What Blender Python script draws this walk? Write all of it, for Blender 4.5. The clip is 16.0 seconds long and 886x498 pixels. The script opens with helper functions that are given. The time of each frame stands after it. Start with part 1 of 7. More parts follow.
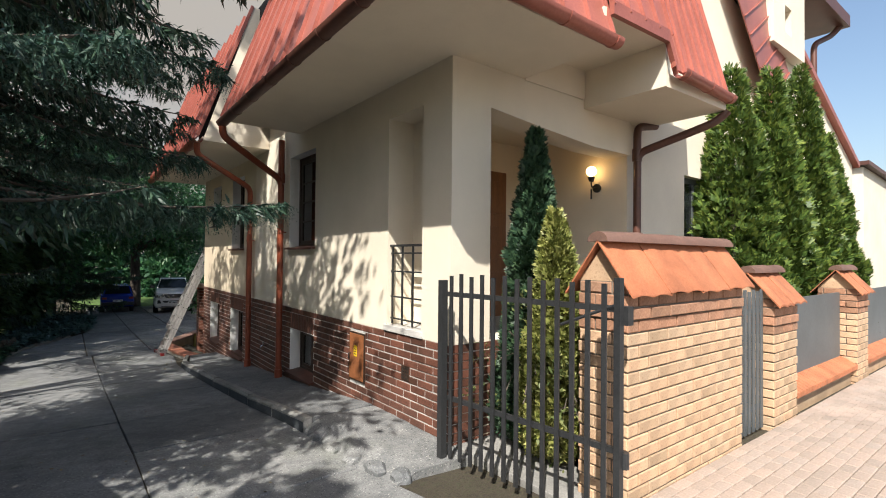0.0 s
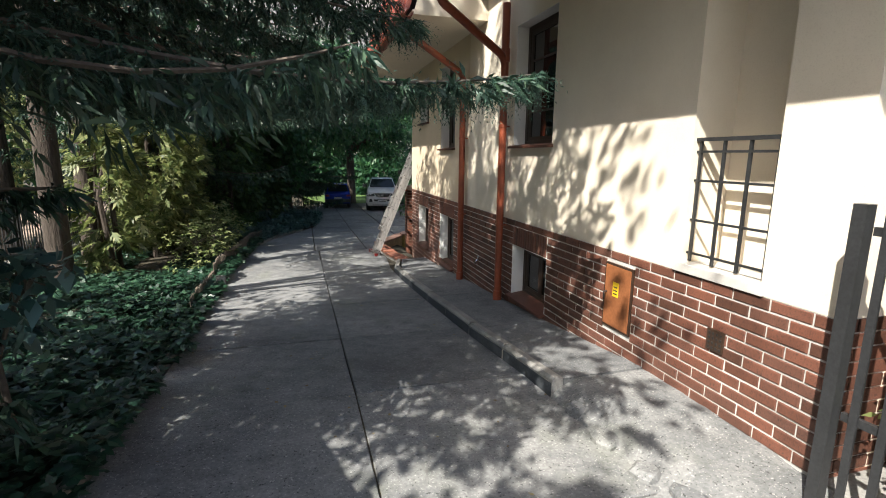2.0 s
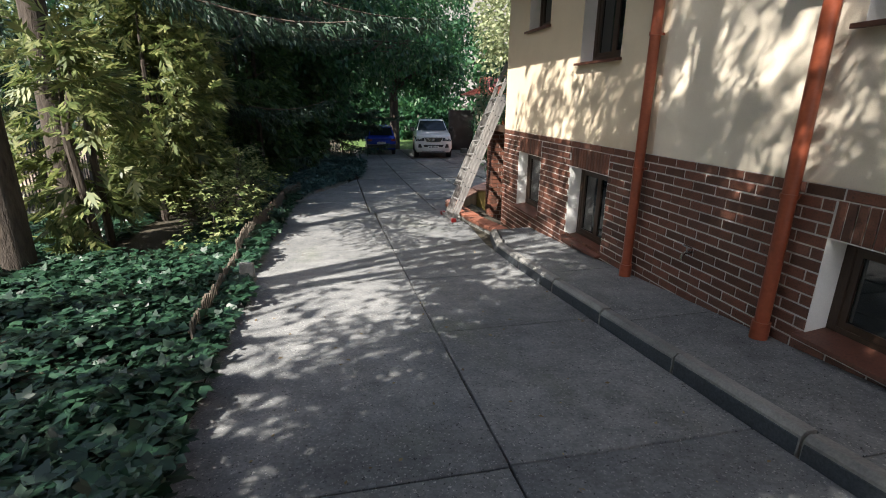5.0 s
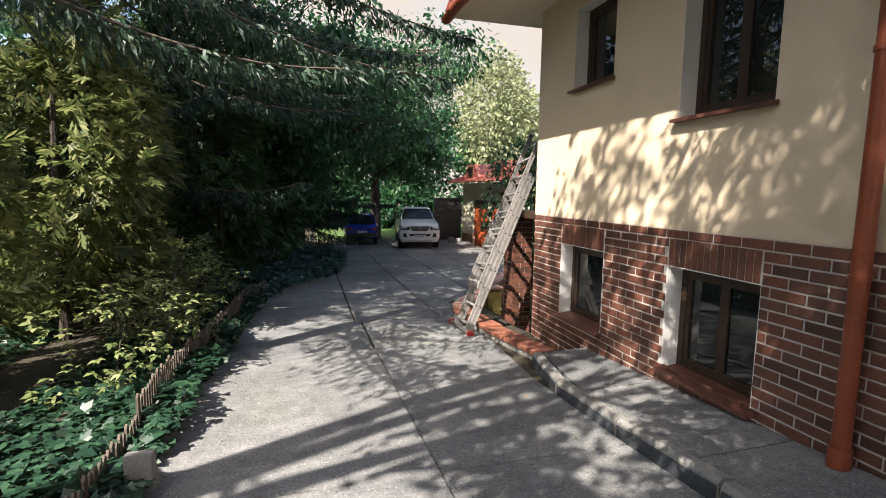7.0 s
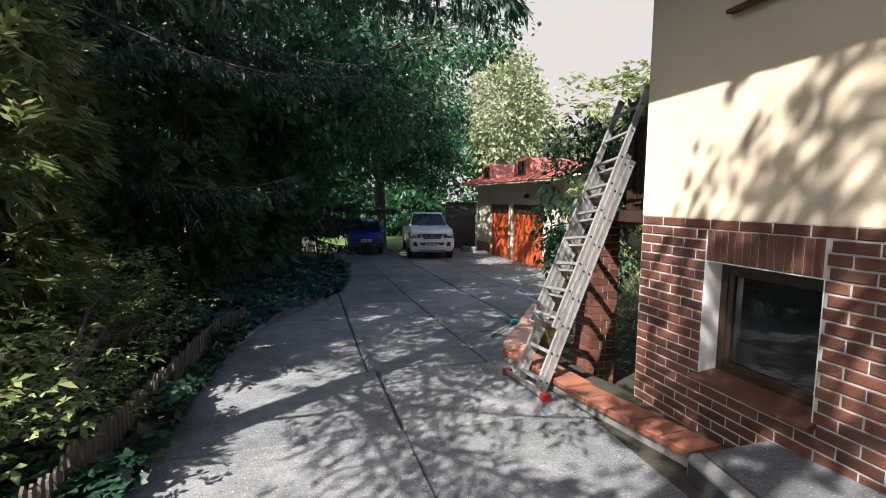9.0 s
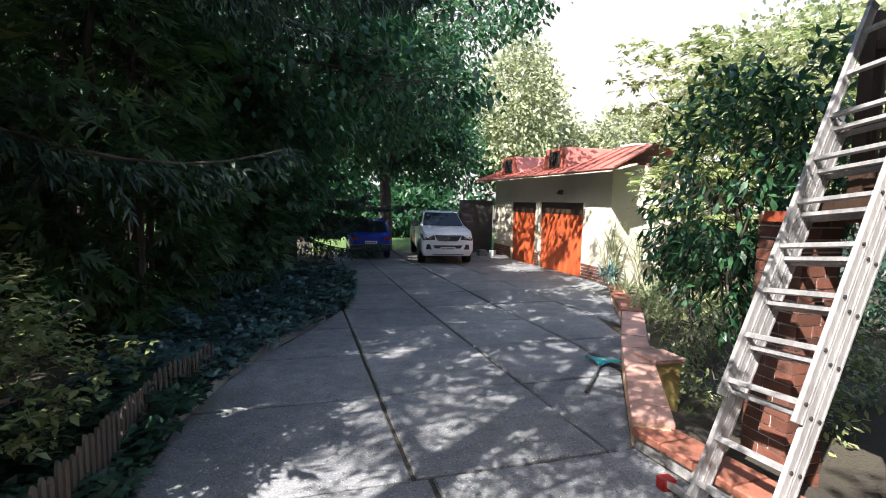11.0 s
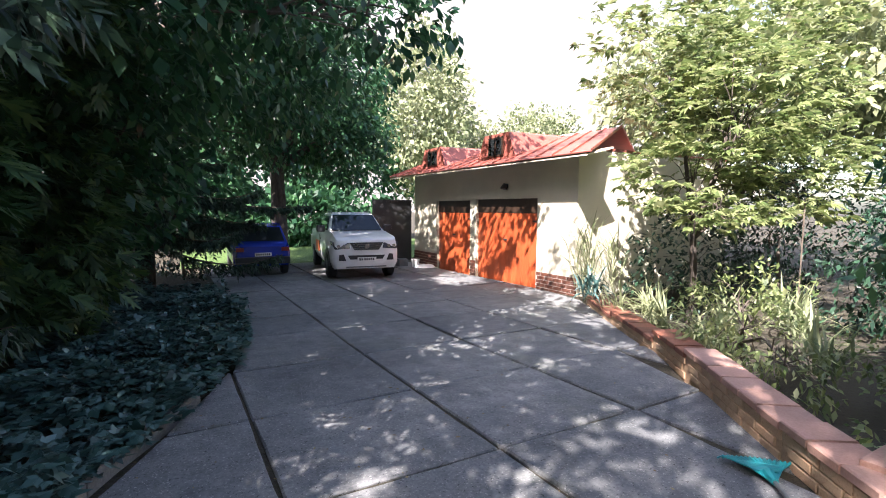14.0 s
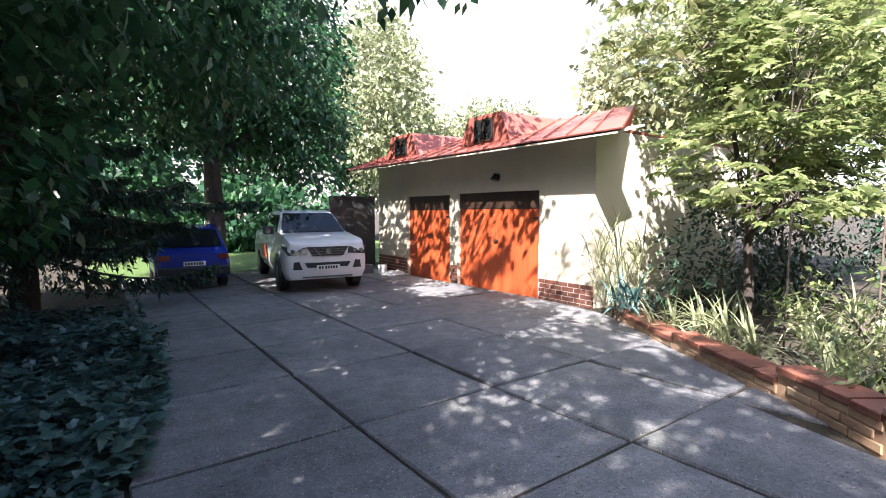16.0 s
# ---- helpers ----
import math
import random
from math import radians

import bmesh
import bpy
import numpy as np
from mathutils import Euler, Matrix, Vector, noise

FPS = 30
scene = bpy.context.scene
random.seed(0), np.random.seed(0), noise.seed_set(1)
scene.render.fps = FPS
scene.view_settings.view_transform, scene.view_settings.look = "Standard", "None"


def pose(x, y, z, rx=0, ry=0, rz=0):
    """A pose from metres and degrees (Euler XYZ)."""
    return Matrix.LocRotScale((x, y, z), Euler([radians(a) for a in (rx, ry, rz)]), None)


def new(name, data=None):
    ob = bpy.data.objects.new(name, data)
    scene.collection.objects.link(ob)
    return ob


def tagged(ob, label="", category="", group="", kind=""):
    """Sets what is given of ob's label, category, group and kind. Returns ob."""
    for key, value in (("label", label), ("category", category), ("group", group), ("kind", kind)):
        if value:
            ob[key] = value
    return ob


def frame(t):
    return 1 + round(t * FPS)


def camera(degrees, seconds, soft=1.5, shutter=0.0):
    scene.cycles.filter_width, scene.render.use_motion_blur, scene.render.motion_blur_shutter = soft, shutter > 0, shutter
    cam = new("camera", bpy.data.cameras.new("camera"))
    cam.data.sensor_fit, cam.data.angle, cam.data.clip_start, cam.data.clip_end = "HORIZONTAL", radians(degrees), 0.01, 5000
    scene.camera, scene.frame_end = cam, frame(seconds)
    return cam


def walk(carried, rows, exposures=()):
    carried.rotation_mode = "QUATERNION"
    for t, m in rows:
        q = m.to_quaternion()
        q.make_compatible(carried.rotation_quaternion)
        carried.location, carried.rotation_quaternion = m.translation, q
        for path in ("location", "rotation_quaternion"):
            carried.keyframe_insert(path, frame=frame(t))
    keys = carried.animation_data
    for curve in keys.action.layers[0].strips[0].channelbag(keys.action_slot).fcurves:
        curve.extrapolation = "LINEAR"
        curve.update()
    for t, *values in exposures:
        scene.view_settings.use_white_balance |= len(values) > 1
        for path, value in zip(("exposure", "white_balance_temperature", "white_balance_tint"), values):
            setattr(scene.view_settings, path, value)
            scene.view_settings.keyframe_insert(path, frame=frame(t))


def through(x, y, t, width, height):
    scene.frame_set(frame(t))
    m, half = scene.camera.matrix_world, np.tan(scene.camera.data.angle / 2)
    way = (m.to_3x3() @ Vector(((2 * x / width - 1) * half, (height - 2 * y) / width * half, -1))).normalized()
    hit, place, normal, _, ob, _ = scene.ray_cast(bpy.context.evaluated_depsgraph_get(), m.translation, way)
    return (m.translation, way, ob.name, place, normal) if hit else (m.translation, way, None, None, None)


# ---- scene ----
cam = camera(84.8, 16.0, 1.0)
PATH = [
    (0, (-2.816, -3.533, 1.821), 0.96, -0.57, -37.64),
    (0.5, (-2.711, -3.018, 1.796), -0.87, -0.58, -35.13),
    (1, (-2.695, -2.556, 1.814), -3.62, -0.60, -31.72),
    (1.5, (-2.667, -2.131, 1.816), -6.35, -0.55, -25.51),
    (2, (-2.634, -1.735, 1.808), -10.83, -0.67, -15.89),
    (2.5, (-2.625, -1.300, 1.787), -15.93, -0.47, -10.06),
    (3, (-2.609, -0.770, 1.716), -17.82, -0.21, -9.23),
    (3.5, (-2.687, -0.203, 1.644), -17.73, -0.14, -9.01),
    (6, (-3.172, 2.957, 1.399), -15.15, -1.02, -15.07),
    (6.5, (-3.137, 3.521, 1.346), -10.05, -0.67, -15.54),
    (7, (-3.094, 4.082, 1.298), -6.74, -0.83, -15.47),
    (7.5, (-3.028, 4.670, 1.240), -6.11, -0.90, -15.60),
    (8, (-2.998, 5.266, 1.197), -5.97, -0.43, -15.59),
    (8.5, (-3.000, 5.856, 1.173), -5.99, -0.82, -15.59),
    (9, (-3.012, 6.489, 1.134), -5.90, -0.58, -15.55),
    (9.5, (-3.032, 7.117, 1.078), -5.85, -0.86, -15.65),
    (10, (-3.061, 7.754, 1.025), -5.83, -1.08, -15.77),
    (12.5, (-3.049, 10.419, 0.867), -5.03, -0.65, -19.69),
    (13, (-3.036, 10.912, 0.824), -4.89, -0.57, -23.27),
    (13.5, (-2.938, 11.446, 0.790), -4.90, -0.55, -26.44),
    (14, (-2.874, 11.974, 0.737), -4.80, -0.38, -29.12),
    (14.5, (-2.754, 12.513, 0.698), -4.72, -0.29, -31.25),
    (15, (-2.674, 13.063, 0.667), -4.65, -0.17, -32.73),
    (15.5, (-2.592, 13.554, 0.632), -4.57, -0.02, -34.31),
    (16, (-2.466, 14.063, 0.612), -4.59, 0.05, -35.54),
]
walk(cam, [(t, pose(*eye, 90 + pitch, roll, yaw)) for t, eye, pitch, roll, yaw in PATH],
     [(0, 0.8, 6450, 10), (1, 1.05, 6600, 10), (3.5, 1.4, 6350, 9), (7, 1.55, 6800, 14), (8, 1.4, 6600, 14), (10, 1.65, 6100, 13), (12.5, 2.3, 6350, 20), (16, 2.3, 6200, 21)])


def spans(cuts):
    return list(zip(cuts[:-1], cuts[1:]))


# ---- world and sun ----
SUN = Vector((-1.0, -0.80, 1.35)).normalized()          # towards the sun
world = bpy.data.worlds.new("sky")
scene.world = world
world.use_nodes = True
wn = world.node_tree
sky = wn.nodes.new("ShaderNodeTexSky")
sky.sky_type = "NISHITA"
sky.sun_disc = False
sky.sun_elevation = math.asin(SUN.z)
sky.sun_rotation = math.atan2(SUN.x, SUN.y)
sky.air_density, sky.dust_density, sky.ozone_density = 1.2, 2.5, 1.5
wn.nodes["Background"].inputs[1].default_value = 0.11
wn.links.new(sky.outputs[0], wn.nodes["Background"].inputs[0])
sun = new("sun", bpy.data.lights.new("sun", "SUN"))
sun.data.energy, sun.data.angle, sun.data.color = 5.0, radians(0.45), (1.0, 0.95, 0.87)
sun.matrix_world = Matrix.Translation((-20, -15, 25)) @ SUN.to_track_quat("Z", "Y").to_matrix().to_4x4()


# ---- materials ----
def material(name, rough=0.7, metal=0.0):
    m = bpy.data.materials.new(name)
    m.use_nodes = True
    b = m.node_tree.nodes["Principled BSDF"]
    b.inputs["Roughness"].default_value, b.inputs["Metallic"].default_value = rough, metal
    return m, m.node_tree, b


def ramp(nt, source, stops):
    r = nt.nodes.new("ShaderNodeValToRGB")
    el = r.color_ramp.elements
    while len(el) < len(stops):
        el.new(0.5)
    for e, (p, c) in zip(el, stops):
        e.position, e.color = p, (*c, 1)
    nt.links.new(source, r.inputs[0])
    return r.outputs[0]


def coords(nt, scale=(1, 1, 1), use="Object"):
    tc, mp = nt.nodes.new("ShaderNodeTexCoord"), nt.nodes.new("ShaderNodeMapping")
    mp.inputs["Scale"].default_value = scale
    nt.links.new(tc.outputs[use], mp.inputs[0])
    return mp.outputs[0]


def noise_tex(nt, vec, scale, detail=5.0, rough=0.55):
    n = nt.nodes.new("ShaderNodeTexNoise")
    n.inputs["Scale"].default_value, n.inputs["Detail"].default_value, n.inputs["Roughness"].default_value = scale, detail, rough
    nt.links.new(vec, n.inputs["Vector"])
    return n.outputs["Fac"]


def mix(nt, fac, a, b, how="MIX"):
    m = nt.nodes.new("ShaderNodeMix")
    m.data_type, m.blend_type = "RGBA", how
    for socket, v in ((m.inputs["Factor"], fac), (m.inputs["A"], a), (m.inputs["B"], b)):
        if isinstance(v, (int, float)):
            socket.default_value = v
        elif isinstance(v, tuple):
            socket.default_value = (*v, 1)
        else:
            nt.links.new(v, socket)
    return m.outputs["Result"]


def bump(nt, b, height, strength=0.4, distance=0.01):
    n = nt.nodes.new("ShaderNodeBump")
    n.inputs["Strength"].default_value, n.inputs["Distance"].default_value = strength, distance
    nt.links.new(height, n.inputs["Height"])
    nt.links.new(n.outputs[0], b.inputs["Normal"])


def surface(name, stops, rough=0.75, metal=0.0, fine=60.0, broad=1.2, dark=0.35, strength=0.35, distance=0.006,
            stretch=(1, 1, 1), per_object=0.0, per_island=0.0, low=0.3, high=0.7):
    """Grain from fine noise over the stops, broad stains that darken, relief from the grain."""
    m, nt, b = material(name, rough, metal)
    v = coords(nt, stretch)
    grain = noise_tex(nt, v, fine, 6.0, 0.6)
    col = ramp(nt, grain, [(low + (high - low) * i / max(1, len(stops) - 1), c) for i, c in enumerate(stops)])
    stain = ramp(nt, noise_tex(nt, v, broad, 5.0, 0.6), [(0.35, (1 - dark,) * 3), (0.65, (1, 1, 1))])
    col = mix(nt, 1.0, col, stain, "MULTIPLY")
    if per_object or per_island:
        info = nt.nodes.new("ShaderNodeObjectInfo" if per_object else "ShaderNodeNewGeometry")
        rnd = info.outputs["Random" if per_object else "Random Per Island"]
        k = per_object or per_island
        tint = ramp(nt, rnd, [(0.0, (1 - k, 1 - k, 1 - k)), (0.5, (1, 1 - k * 0.25, 1 - k * 0.3)), (1.0, (1 - k * 0.55, 1 - k * 0.5, 1 - k * 0.4))])
        col = mix(nt, 1.0, col, tint, "MULTIPLY")
    nt.links.new(col, b.inputs["Base Color"])
    bump(nt, b, grain, strength, distance)
    return m


def leaf_material(name, dark, light, tip, through=0.3, rough=0.45):
    m, nt, b = material(name, rough)
    g = nt.nodes.new("ShaderNodeNewGeometry")
    col = ramp(nt, g.outputs["Random Per Island"], [(0.0, dark), (0.55, light), (1.0, tip)])
    patch = ramp(nt, noise_tex(nt, coords(nt), 0.9, 3.0), [(0.35, (0.6, 0.65, 0.6)), (0.65, (1, 1, 1))])
    col = mix(nt, 1.0, col, patch, "MULTIPLY")
    nt.links.new(col, b.inputs["Base Color"])
    t, s = nt.nodes.new("ShaderNodeBsdfTranslucent"), nt.nodes.new("ShaderNodeMixShader")
    nt.links.new(col, t.inputs["Color"])
    s.inputs[0].default_value = through
    nt.links.new(b.outputs[0], s.inputs[1])
    nt.links.new(t.outputs[0], s.inputs[2])
    nt.links.new(s.outputs[0], nt.nodes["Material Output"].inputs["Surface"])
    return m


def glass_material(name, tint, rough=0.02, shine=0.6):
    m, nt, b = material(name, rough)
    b.inputs["Base Color"].default_value = (*tint, 1)
    b.inputs["IOR"].default_value = 1.5
    b.inputs["Specular IOR Level"].default_value = shine
    return m


def plain(name, col, rough=0.5, metal=0.0):
    return surface(name, [tuple(c * 0.92 for c in col), col], rough, metal, 90.0, 2.0, 0.12, 0.06, 0.002)


PLASTER = surface("cream_plaster", [(0.66, 0.58, 0.46), (0.76, 0.68, 0.55), (0.72, 0.64, 0.51)], 0.9, 0, 130, 0.6, 0.14, 0.45, 0.004)
PLASTER_Y = surface("ochre_plaster", [(0.57, 0.47, 0.34), (0.67, 0.56, 0.41), (0.63, 0.52, 0.38)], 0.9, 0, 130, 0.6, 0.14, 0.45, 0.004)
WHITE = surface("white_reveal", [(0.74, 0.73, 0.70), (0.82, 0.81, 0.78)], 0.85, 0, 90, 1.2, 0.2, 0.2, 0.003)
GARAGE_WALL = surface("pale_garage_plaster", [(0.50, 0.46, 0.35), (0.60, 0.56, 0.43), (0.55, 0.51, 0.39)], 0.9, 0, 110, 0.7, 0.2, 0.4, 0.004)
MORTAR = surface("mortar", [(0.48, 0.46, 0.43), (0.64, 0.62, 0.58)], 0.95, 0, 180, 2.0, 0.3, 0.5, 0.004)
# shadow lines between the pier bricks are put into the mortar colour
MORTAR_DARK = surface("dirty_mortar", [(0.16, 0.13, 0.10), (0.27, 0.23, 0.18)], 0.95, 0, 180, 2.0, 0.3, 0.5, 0.004)
CLINKER = surface("dark_clinker", [(0.065, 0.036, 0.028), (0.20, 0.088, 0.056), (0.115, 0.056, 0.040)], 0.55, 0, 70, 5.0, 0.3, 0.4, 0.004, per_object=0.55)
CLINKER_J = surface("dark_clinker_far", [(0.065, 0.036, 0.028), (0.20, 0.088, 0.056), (0.115, 0.056, 0.040)], 0.55, 0, 70, 5.0, 0.3, 0.4, 0.004, per_island=0.55)
YELLOW_BRICK = surface("yellow_brick", [(0.44, 0.28, 0.16), (0.62, 0.44, 0.28), (0.54, 0.37, 0.22)], 0.8, 0, 60, 4.0, 0.25, 0.4, 0.004, per_object=0.32)
RED_BAND = surface("orange_brown_brick", [(0.33, 0.17, 0.10), (0.48, 0.28, 0.17)], 0.8, 0, 60, 4.0, 0.25, 0.4, 0.004, per_object=0.35)
SILL = surface("dark_clinker_sill", [(0.10, 0.042, 0.030), (0.17, 0.065, 0.042)], 0.5, 0, 60, 3.0, 0.35, 0.3, 0.004)
RED_CAP = surface("red_clinker_cap", [(0.27, 0.10, 0.062), (0.38, 0.16, 0.10)], 0.6, 0, 60, 3.0, 0.35, 0.3, 0.004, per_object=0.35)
ROOF_TILE = surface("terracotta_tile", [(0.42, 0.15, 0.065), (0.55, 0.21, 0.10)], 0.75, 0, 60, 3.0, 0.3, 0.3, 0.004, per_object=0.25)
TILE_DARK = surface("dark_ridge_tile", [(0.13, 0.075, 0.055), (0.20, 0.11, 0.08)], 0.7, 0, 60, 3.0, 0.3, 0.3, 0.004, per_object=0.2)
ROOF_RED = surface("red_sheet_metal", [(0.32, 0.10, 0.07), (0.40, 0.13, 0.095)], 0.42, 0.1, 40, 1.4, 0.25, 0.1, 0.003)
PIPE_RED = surface("red_brown_pipe", [(0.24, 0.055, 0.025), (0.31, 0.075, 0.035)], 0.38, 0.0, 30, 2.5, 0.25, 0.08, 0.002)
GUTTER_DARK = surface("dark_brown_gutter", [(0.09, 0.035, 0.025), (0.12, 0.05, 0.033)], 0.45, 0.0, 30, 2.5, 0.25, 0.08, 0.002)
def concrete(name):
    """Cast slabs: broad stains, mossy patches, pale aggregate and small dark pits."""
    m, nt, b = material(name, 0.9)
    v = coords(nt)
    col = ramp(nt, noise_tex(nt, v, 0.6, 4.0), [(0.30, (0.130, 0.135, 0.138)), (0.52, (0.190, 0.194, 0.195)), (0.75, (0.255, 0.255, 0.250))])
    mid, fine = noise_tex(nt, v, 5.0, 6.0, 0.65), noise_tex(nt, v, 42.0, 6.0, 0.65)
    col = mix(nt, 1.0, col, ramp(nt, mid, [(0.32, (0.66, 0.67, 0.68)), (0.68, (1.15, 1.14, 1.12))]), "MULTIPLY")
    col = mix(nt, 1.0, col, ramp(nt, fine, [(0.34, (0.74, 0.74, 0.74)), (0.66, (1.16, 1.16, 1.16))]), "MULTIPLY")
    moss = ramp(nt, noise_tex(nt, coords(nt, (1, 0.7, 1)), 0.9, 6.0, 0.7), [(0.54, (0, 0, 0)), (0.78, (0.6, 0.6, 0.6))])
    col = mix(nt, moss, col, (0.10, 0.115, 0.07))
    pale = ramp(nt, noise_tex(nt, v, 70.0, 2.0), [(0.63, (0, 0, 0)), (0.68, (0.55, 0.55, 0.55))])
    col = mix(nt, pale, col, (0.50, 0.49, 0.46))
    pit = noise_tex(nt, v, 55.0, 2.0)
    col = mix(nt, 1.0, col, ramp(nt, pit, [(0.31, (0.30, 0.30, 0.30)), (0.36, (1, 1, 1))]), "MULTIPLY")
    info = nt.nodes.new("ShaderNodeObjectInfo")
    col = mix(nt, 1.0, col, ramp(nt, info.outputs["Random"], [(0.0, (0.84, 0.85, 0.86)), (1.0, (1.1, 1.09, 1.07))]), "MULTIPLY")
    nt.links.new(col, b.inputs["Base Color"])
    bump(nt, b, mid, 0.5, 0.012)
    return m


CONCRETE = concrete("weathered_concrete")
KERB = surface("kerb_concrete", [(0.22, 0.215, 0.20), (0.33, 0.32, 0.295)], 0.9, 0, 60, 1.5, 0.4, 0.5, 0.006)
SOIL = surface("dark_soil", [(0.028, 0.022, 0.015), (0.06, 0.048, 0.03), (0.045, 0.05, 0.022)], 0.97, 0, 30, 0.5, 0.4, 0.8, 0.03)
GRASS = surface("sunlit_lawn", [(0.05, 0.10, 0.02), (0.10, 0.17, 0.035)], 0.9, 0, 40, 0.6, 0.3, 0.8, 0.03)
PAVER = surface("pinkish_paver", [(0.36, 0.29, 0.235), (0.48, 0.39, 0.32)], 0.88, 0, 70, 2.0, 0.25, 0.4, 0.004, per_object=0.2)
PAVER_J = surface("pinkish_paver_far", [(0.36, 0.29, 0.235), (0.48, 0.39, 0.32)], 0.88, 0, 70, 2.0, 0.25, 0.4, 0.004, per_island=0.2)
IRON = surface("dark_painted_steel", [(0.02, 0.021, 0.022), (0.035, 0.036, 0.038)], 0.42, 0.0, 60, 4.0, 0.25, 0.15, 0.002)
GREY_STEEL = surface("grey_sheet_steel", [(0.085, 0.095, 0.10), (0.11, 0.12, 0.125)], 0.5, 0.0, 40, 2.0, 0.2, 0.1, 0.002)
ALU = surface("scuffed_aluminium", [(0.27, 0.26, 0.25), (0.42, 0.41, 0.39)], 0.5, 0.35, 40, 4.0, 0.35, 0.12, 0.002, stretch=(1, 1, 0.3))
WOOD_DARK = surface("dark_stained_wood", [(0.028, 0.015, 0.009), (0.052, 0.028, 0.016)], 0.5, 0, 35, 3.0, 0.3, 0.3, 0.003, stretch=(4, 4, 0.6))
WOOD_DOOR = surface("brown_door_wood", [(0.17, 0.07, 0.03), (0.26, 0.115, 0.05)], 0.45, 0, 30, 3.0, 0.3, 0.3, 0.003, stretch=(5, 5, 0.5))
RED_DOOR = surface("red_painted_garage_door", [(0.40, 0.065, 0.018), (0.52, 0.10, 0.03), (0.45, 0.08, 0.022)], 0.5, 0, 30, 1.6, 0.3, 0.15, 0.003, stretch=(3, 3, 0.4))
RUST_BOX = surface("brown_painted_sheet", [(0.24, 0.085, 0.03), (0.33, 0.125, 0.05)], 0.5, 0, 40, 3.0, 0.3, 0.15, 0.002)
OLD_WOOD = surface("grey_weathered_wood", [(0.10, 0.085, 0.065), (0.18, 0.155, 0.12)], 0.9, 0, 30, 3.0, 0.35, 0.5, 0.005, stretch=(5, 5, 0.6), per_object=0.3)
BARK = surface("rough_bark", [(0.035, 0.026, 0.02), (0.095, 0.075, 0.058)], 0.95, 0, 22, 2.0, 0.4, 1.0, 0.03, stretch=(1, 1, 0.25))
TWIG = surface("dry_twig", [(0.07, 0.055, 0.042), (0.14, 0.115, 0.09)], 0.9, 0, 30, 2.0, 0.3, 0.4, 0.004)
BLACK = plain("black_rubber", (0.018, 0.018, 0.018), 0.75)
# near-black colour stands for unlit insides behind glass, doors and roof
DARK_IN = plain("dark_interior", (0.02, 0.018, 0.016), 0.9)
CAR_WHITE = plain("white_car_paint", (0.78, 0.78, 0.77), 0.18)
CAR_BLUE = plain("blue_car_paint", (0.012, 0.035, 0.34), 0.22)
CAR_TRIM = plain("black_car_trim", (0.02, 0.02, 0.022), 0.4)
CHROME = plain("chrome", (0.45, 0.46, 0.48), 0.22, 1.0)
LAMP_CLEAR = glass_material("headlight_lens", (0.05, 0.055, 0.07), 0.08)
LAMP_RED = plain("red_lamp_lens", (0.22, 0.012, 0.010), 0.35)
PLATE_WHITE = plain("white_plate", (0.8, 0.8, 0.78), 0.4)
YELLOW = plain("yellow_sticker", (0.75, 0.50, 0.02), 0.5)
TEAL = plain("teal_plastic", (0.01, 0.27, 0.30), 0.4)
GLASS = glass_material("window_glass", (0.014, 0.017, 0.018))
CAR_GLASS = glass_material("car_glass", (0.012, 0.016, 0.018), 0.02, 0.2)
OCHRE_POST = surface("ochre_painted_block", [(0.27, 0.20, 0.06), (0.36, 0.27, 0.09)], 0.85, 0, 60, 2.0, 0.3, 0.3, 0.003)
ROSE = surface("pinkish_cap_stone", [(0.45, 0.26, 0.20), (0.55, 0.34, 0.27)], 0.8, 0, 60, 3.0, 0.25, 0.3, 0.003, per_object=0.2)

LEAF_SPRUCE = leaf_material("spruce_needles", (0.014, 0.038, 0.026), (0.032, 0.075, 0.048), (0.07, 0.13, 0.075), 0.2, 0.5)
LEAF_SHOOT = leaf_material("spruce_shoots", (0.035, 0.085, 0.065), (0.07, 0.15, 0.115), (0.15, 0.24, 0.18), 0.3, 0.5)
LEAF_THUJA = leaf_material("thuja_sprays", (0.022, 0.062, 0.022), (0.055, 0.125, 0.04), (0.12, 0.19, 0.055), 0.35, 0.5)
# lit version of LEAF_THUJA, sun on the street thujas worked into the colour
LEAF_THUJA_SUN = leaf_material("bright_thuja_sprays", (0.045, 0.09, 0.02), (0.11, 0.18, 0.035), (0.22, 0.27, 0.05), 0.25, 0.5)
LEAF_MAPLE = leaf_material("maple_leaves", (0.020, 0.072, 0.035), (0.045, 0.135, 0.06), (0.095, 0.22, 0.085), 0.42, 0.4)
# pale leaf tones also carry sunlight on chestnut, shrubs and park trees
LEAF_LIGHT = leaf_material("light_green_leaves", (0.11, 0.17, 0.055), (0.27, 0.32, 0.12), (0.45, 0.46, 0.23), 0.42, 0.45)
LEAF_IVY = leaf_material("ivy_leaves", (0.008, 0.028, 0.017), (0.017, 0.056, 0.031), (0.045, 0.105, 0.055), 0.12, 0.45)
# sky reflection on ivy painted as a bluish tint; sapling and palm share it
LEAF_IVY_BLUE = leaf_material("bluish_ivy_leaves", (0.02, 0.06, 0.05), (0.06, 0.13, 0.12), (0.14, 0.23, 0.22), 0.12, 0.42)
LEAF_THUJA_DARK = leaf_material("dark_cypress_sprays", (0.014, 0.04, 0.022), (0.035, 0.08, 0.04), (0.075, 0.13, 0.06), 0.15, 0.5)
LEAF_GOLD = leaf_material("golden_cypress_sprays", (0.12, 0.15, 0.03), (0.30, 0.31, 0.08), (0.48, 0.46, 0.17), 0.25, 0.5)
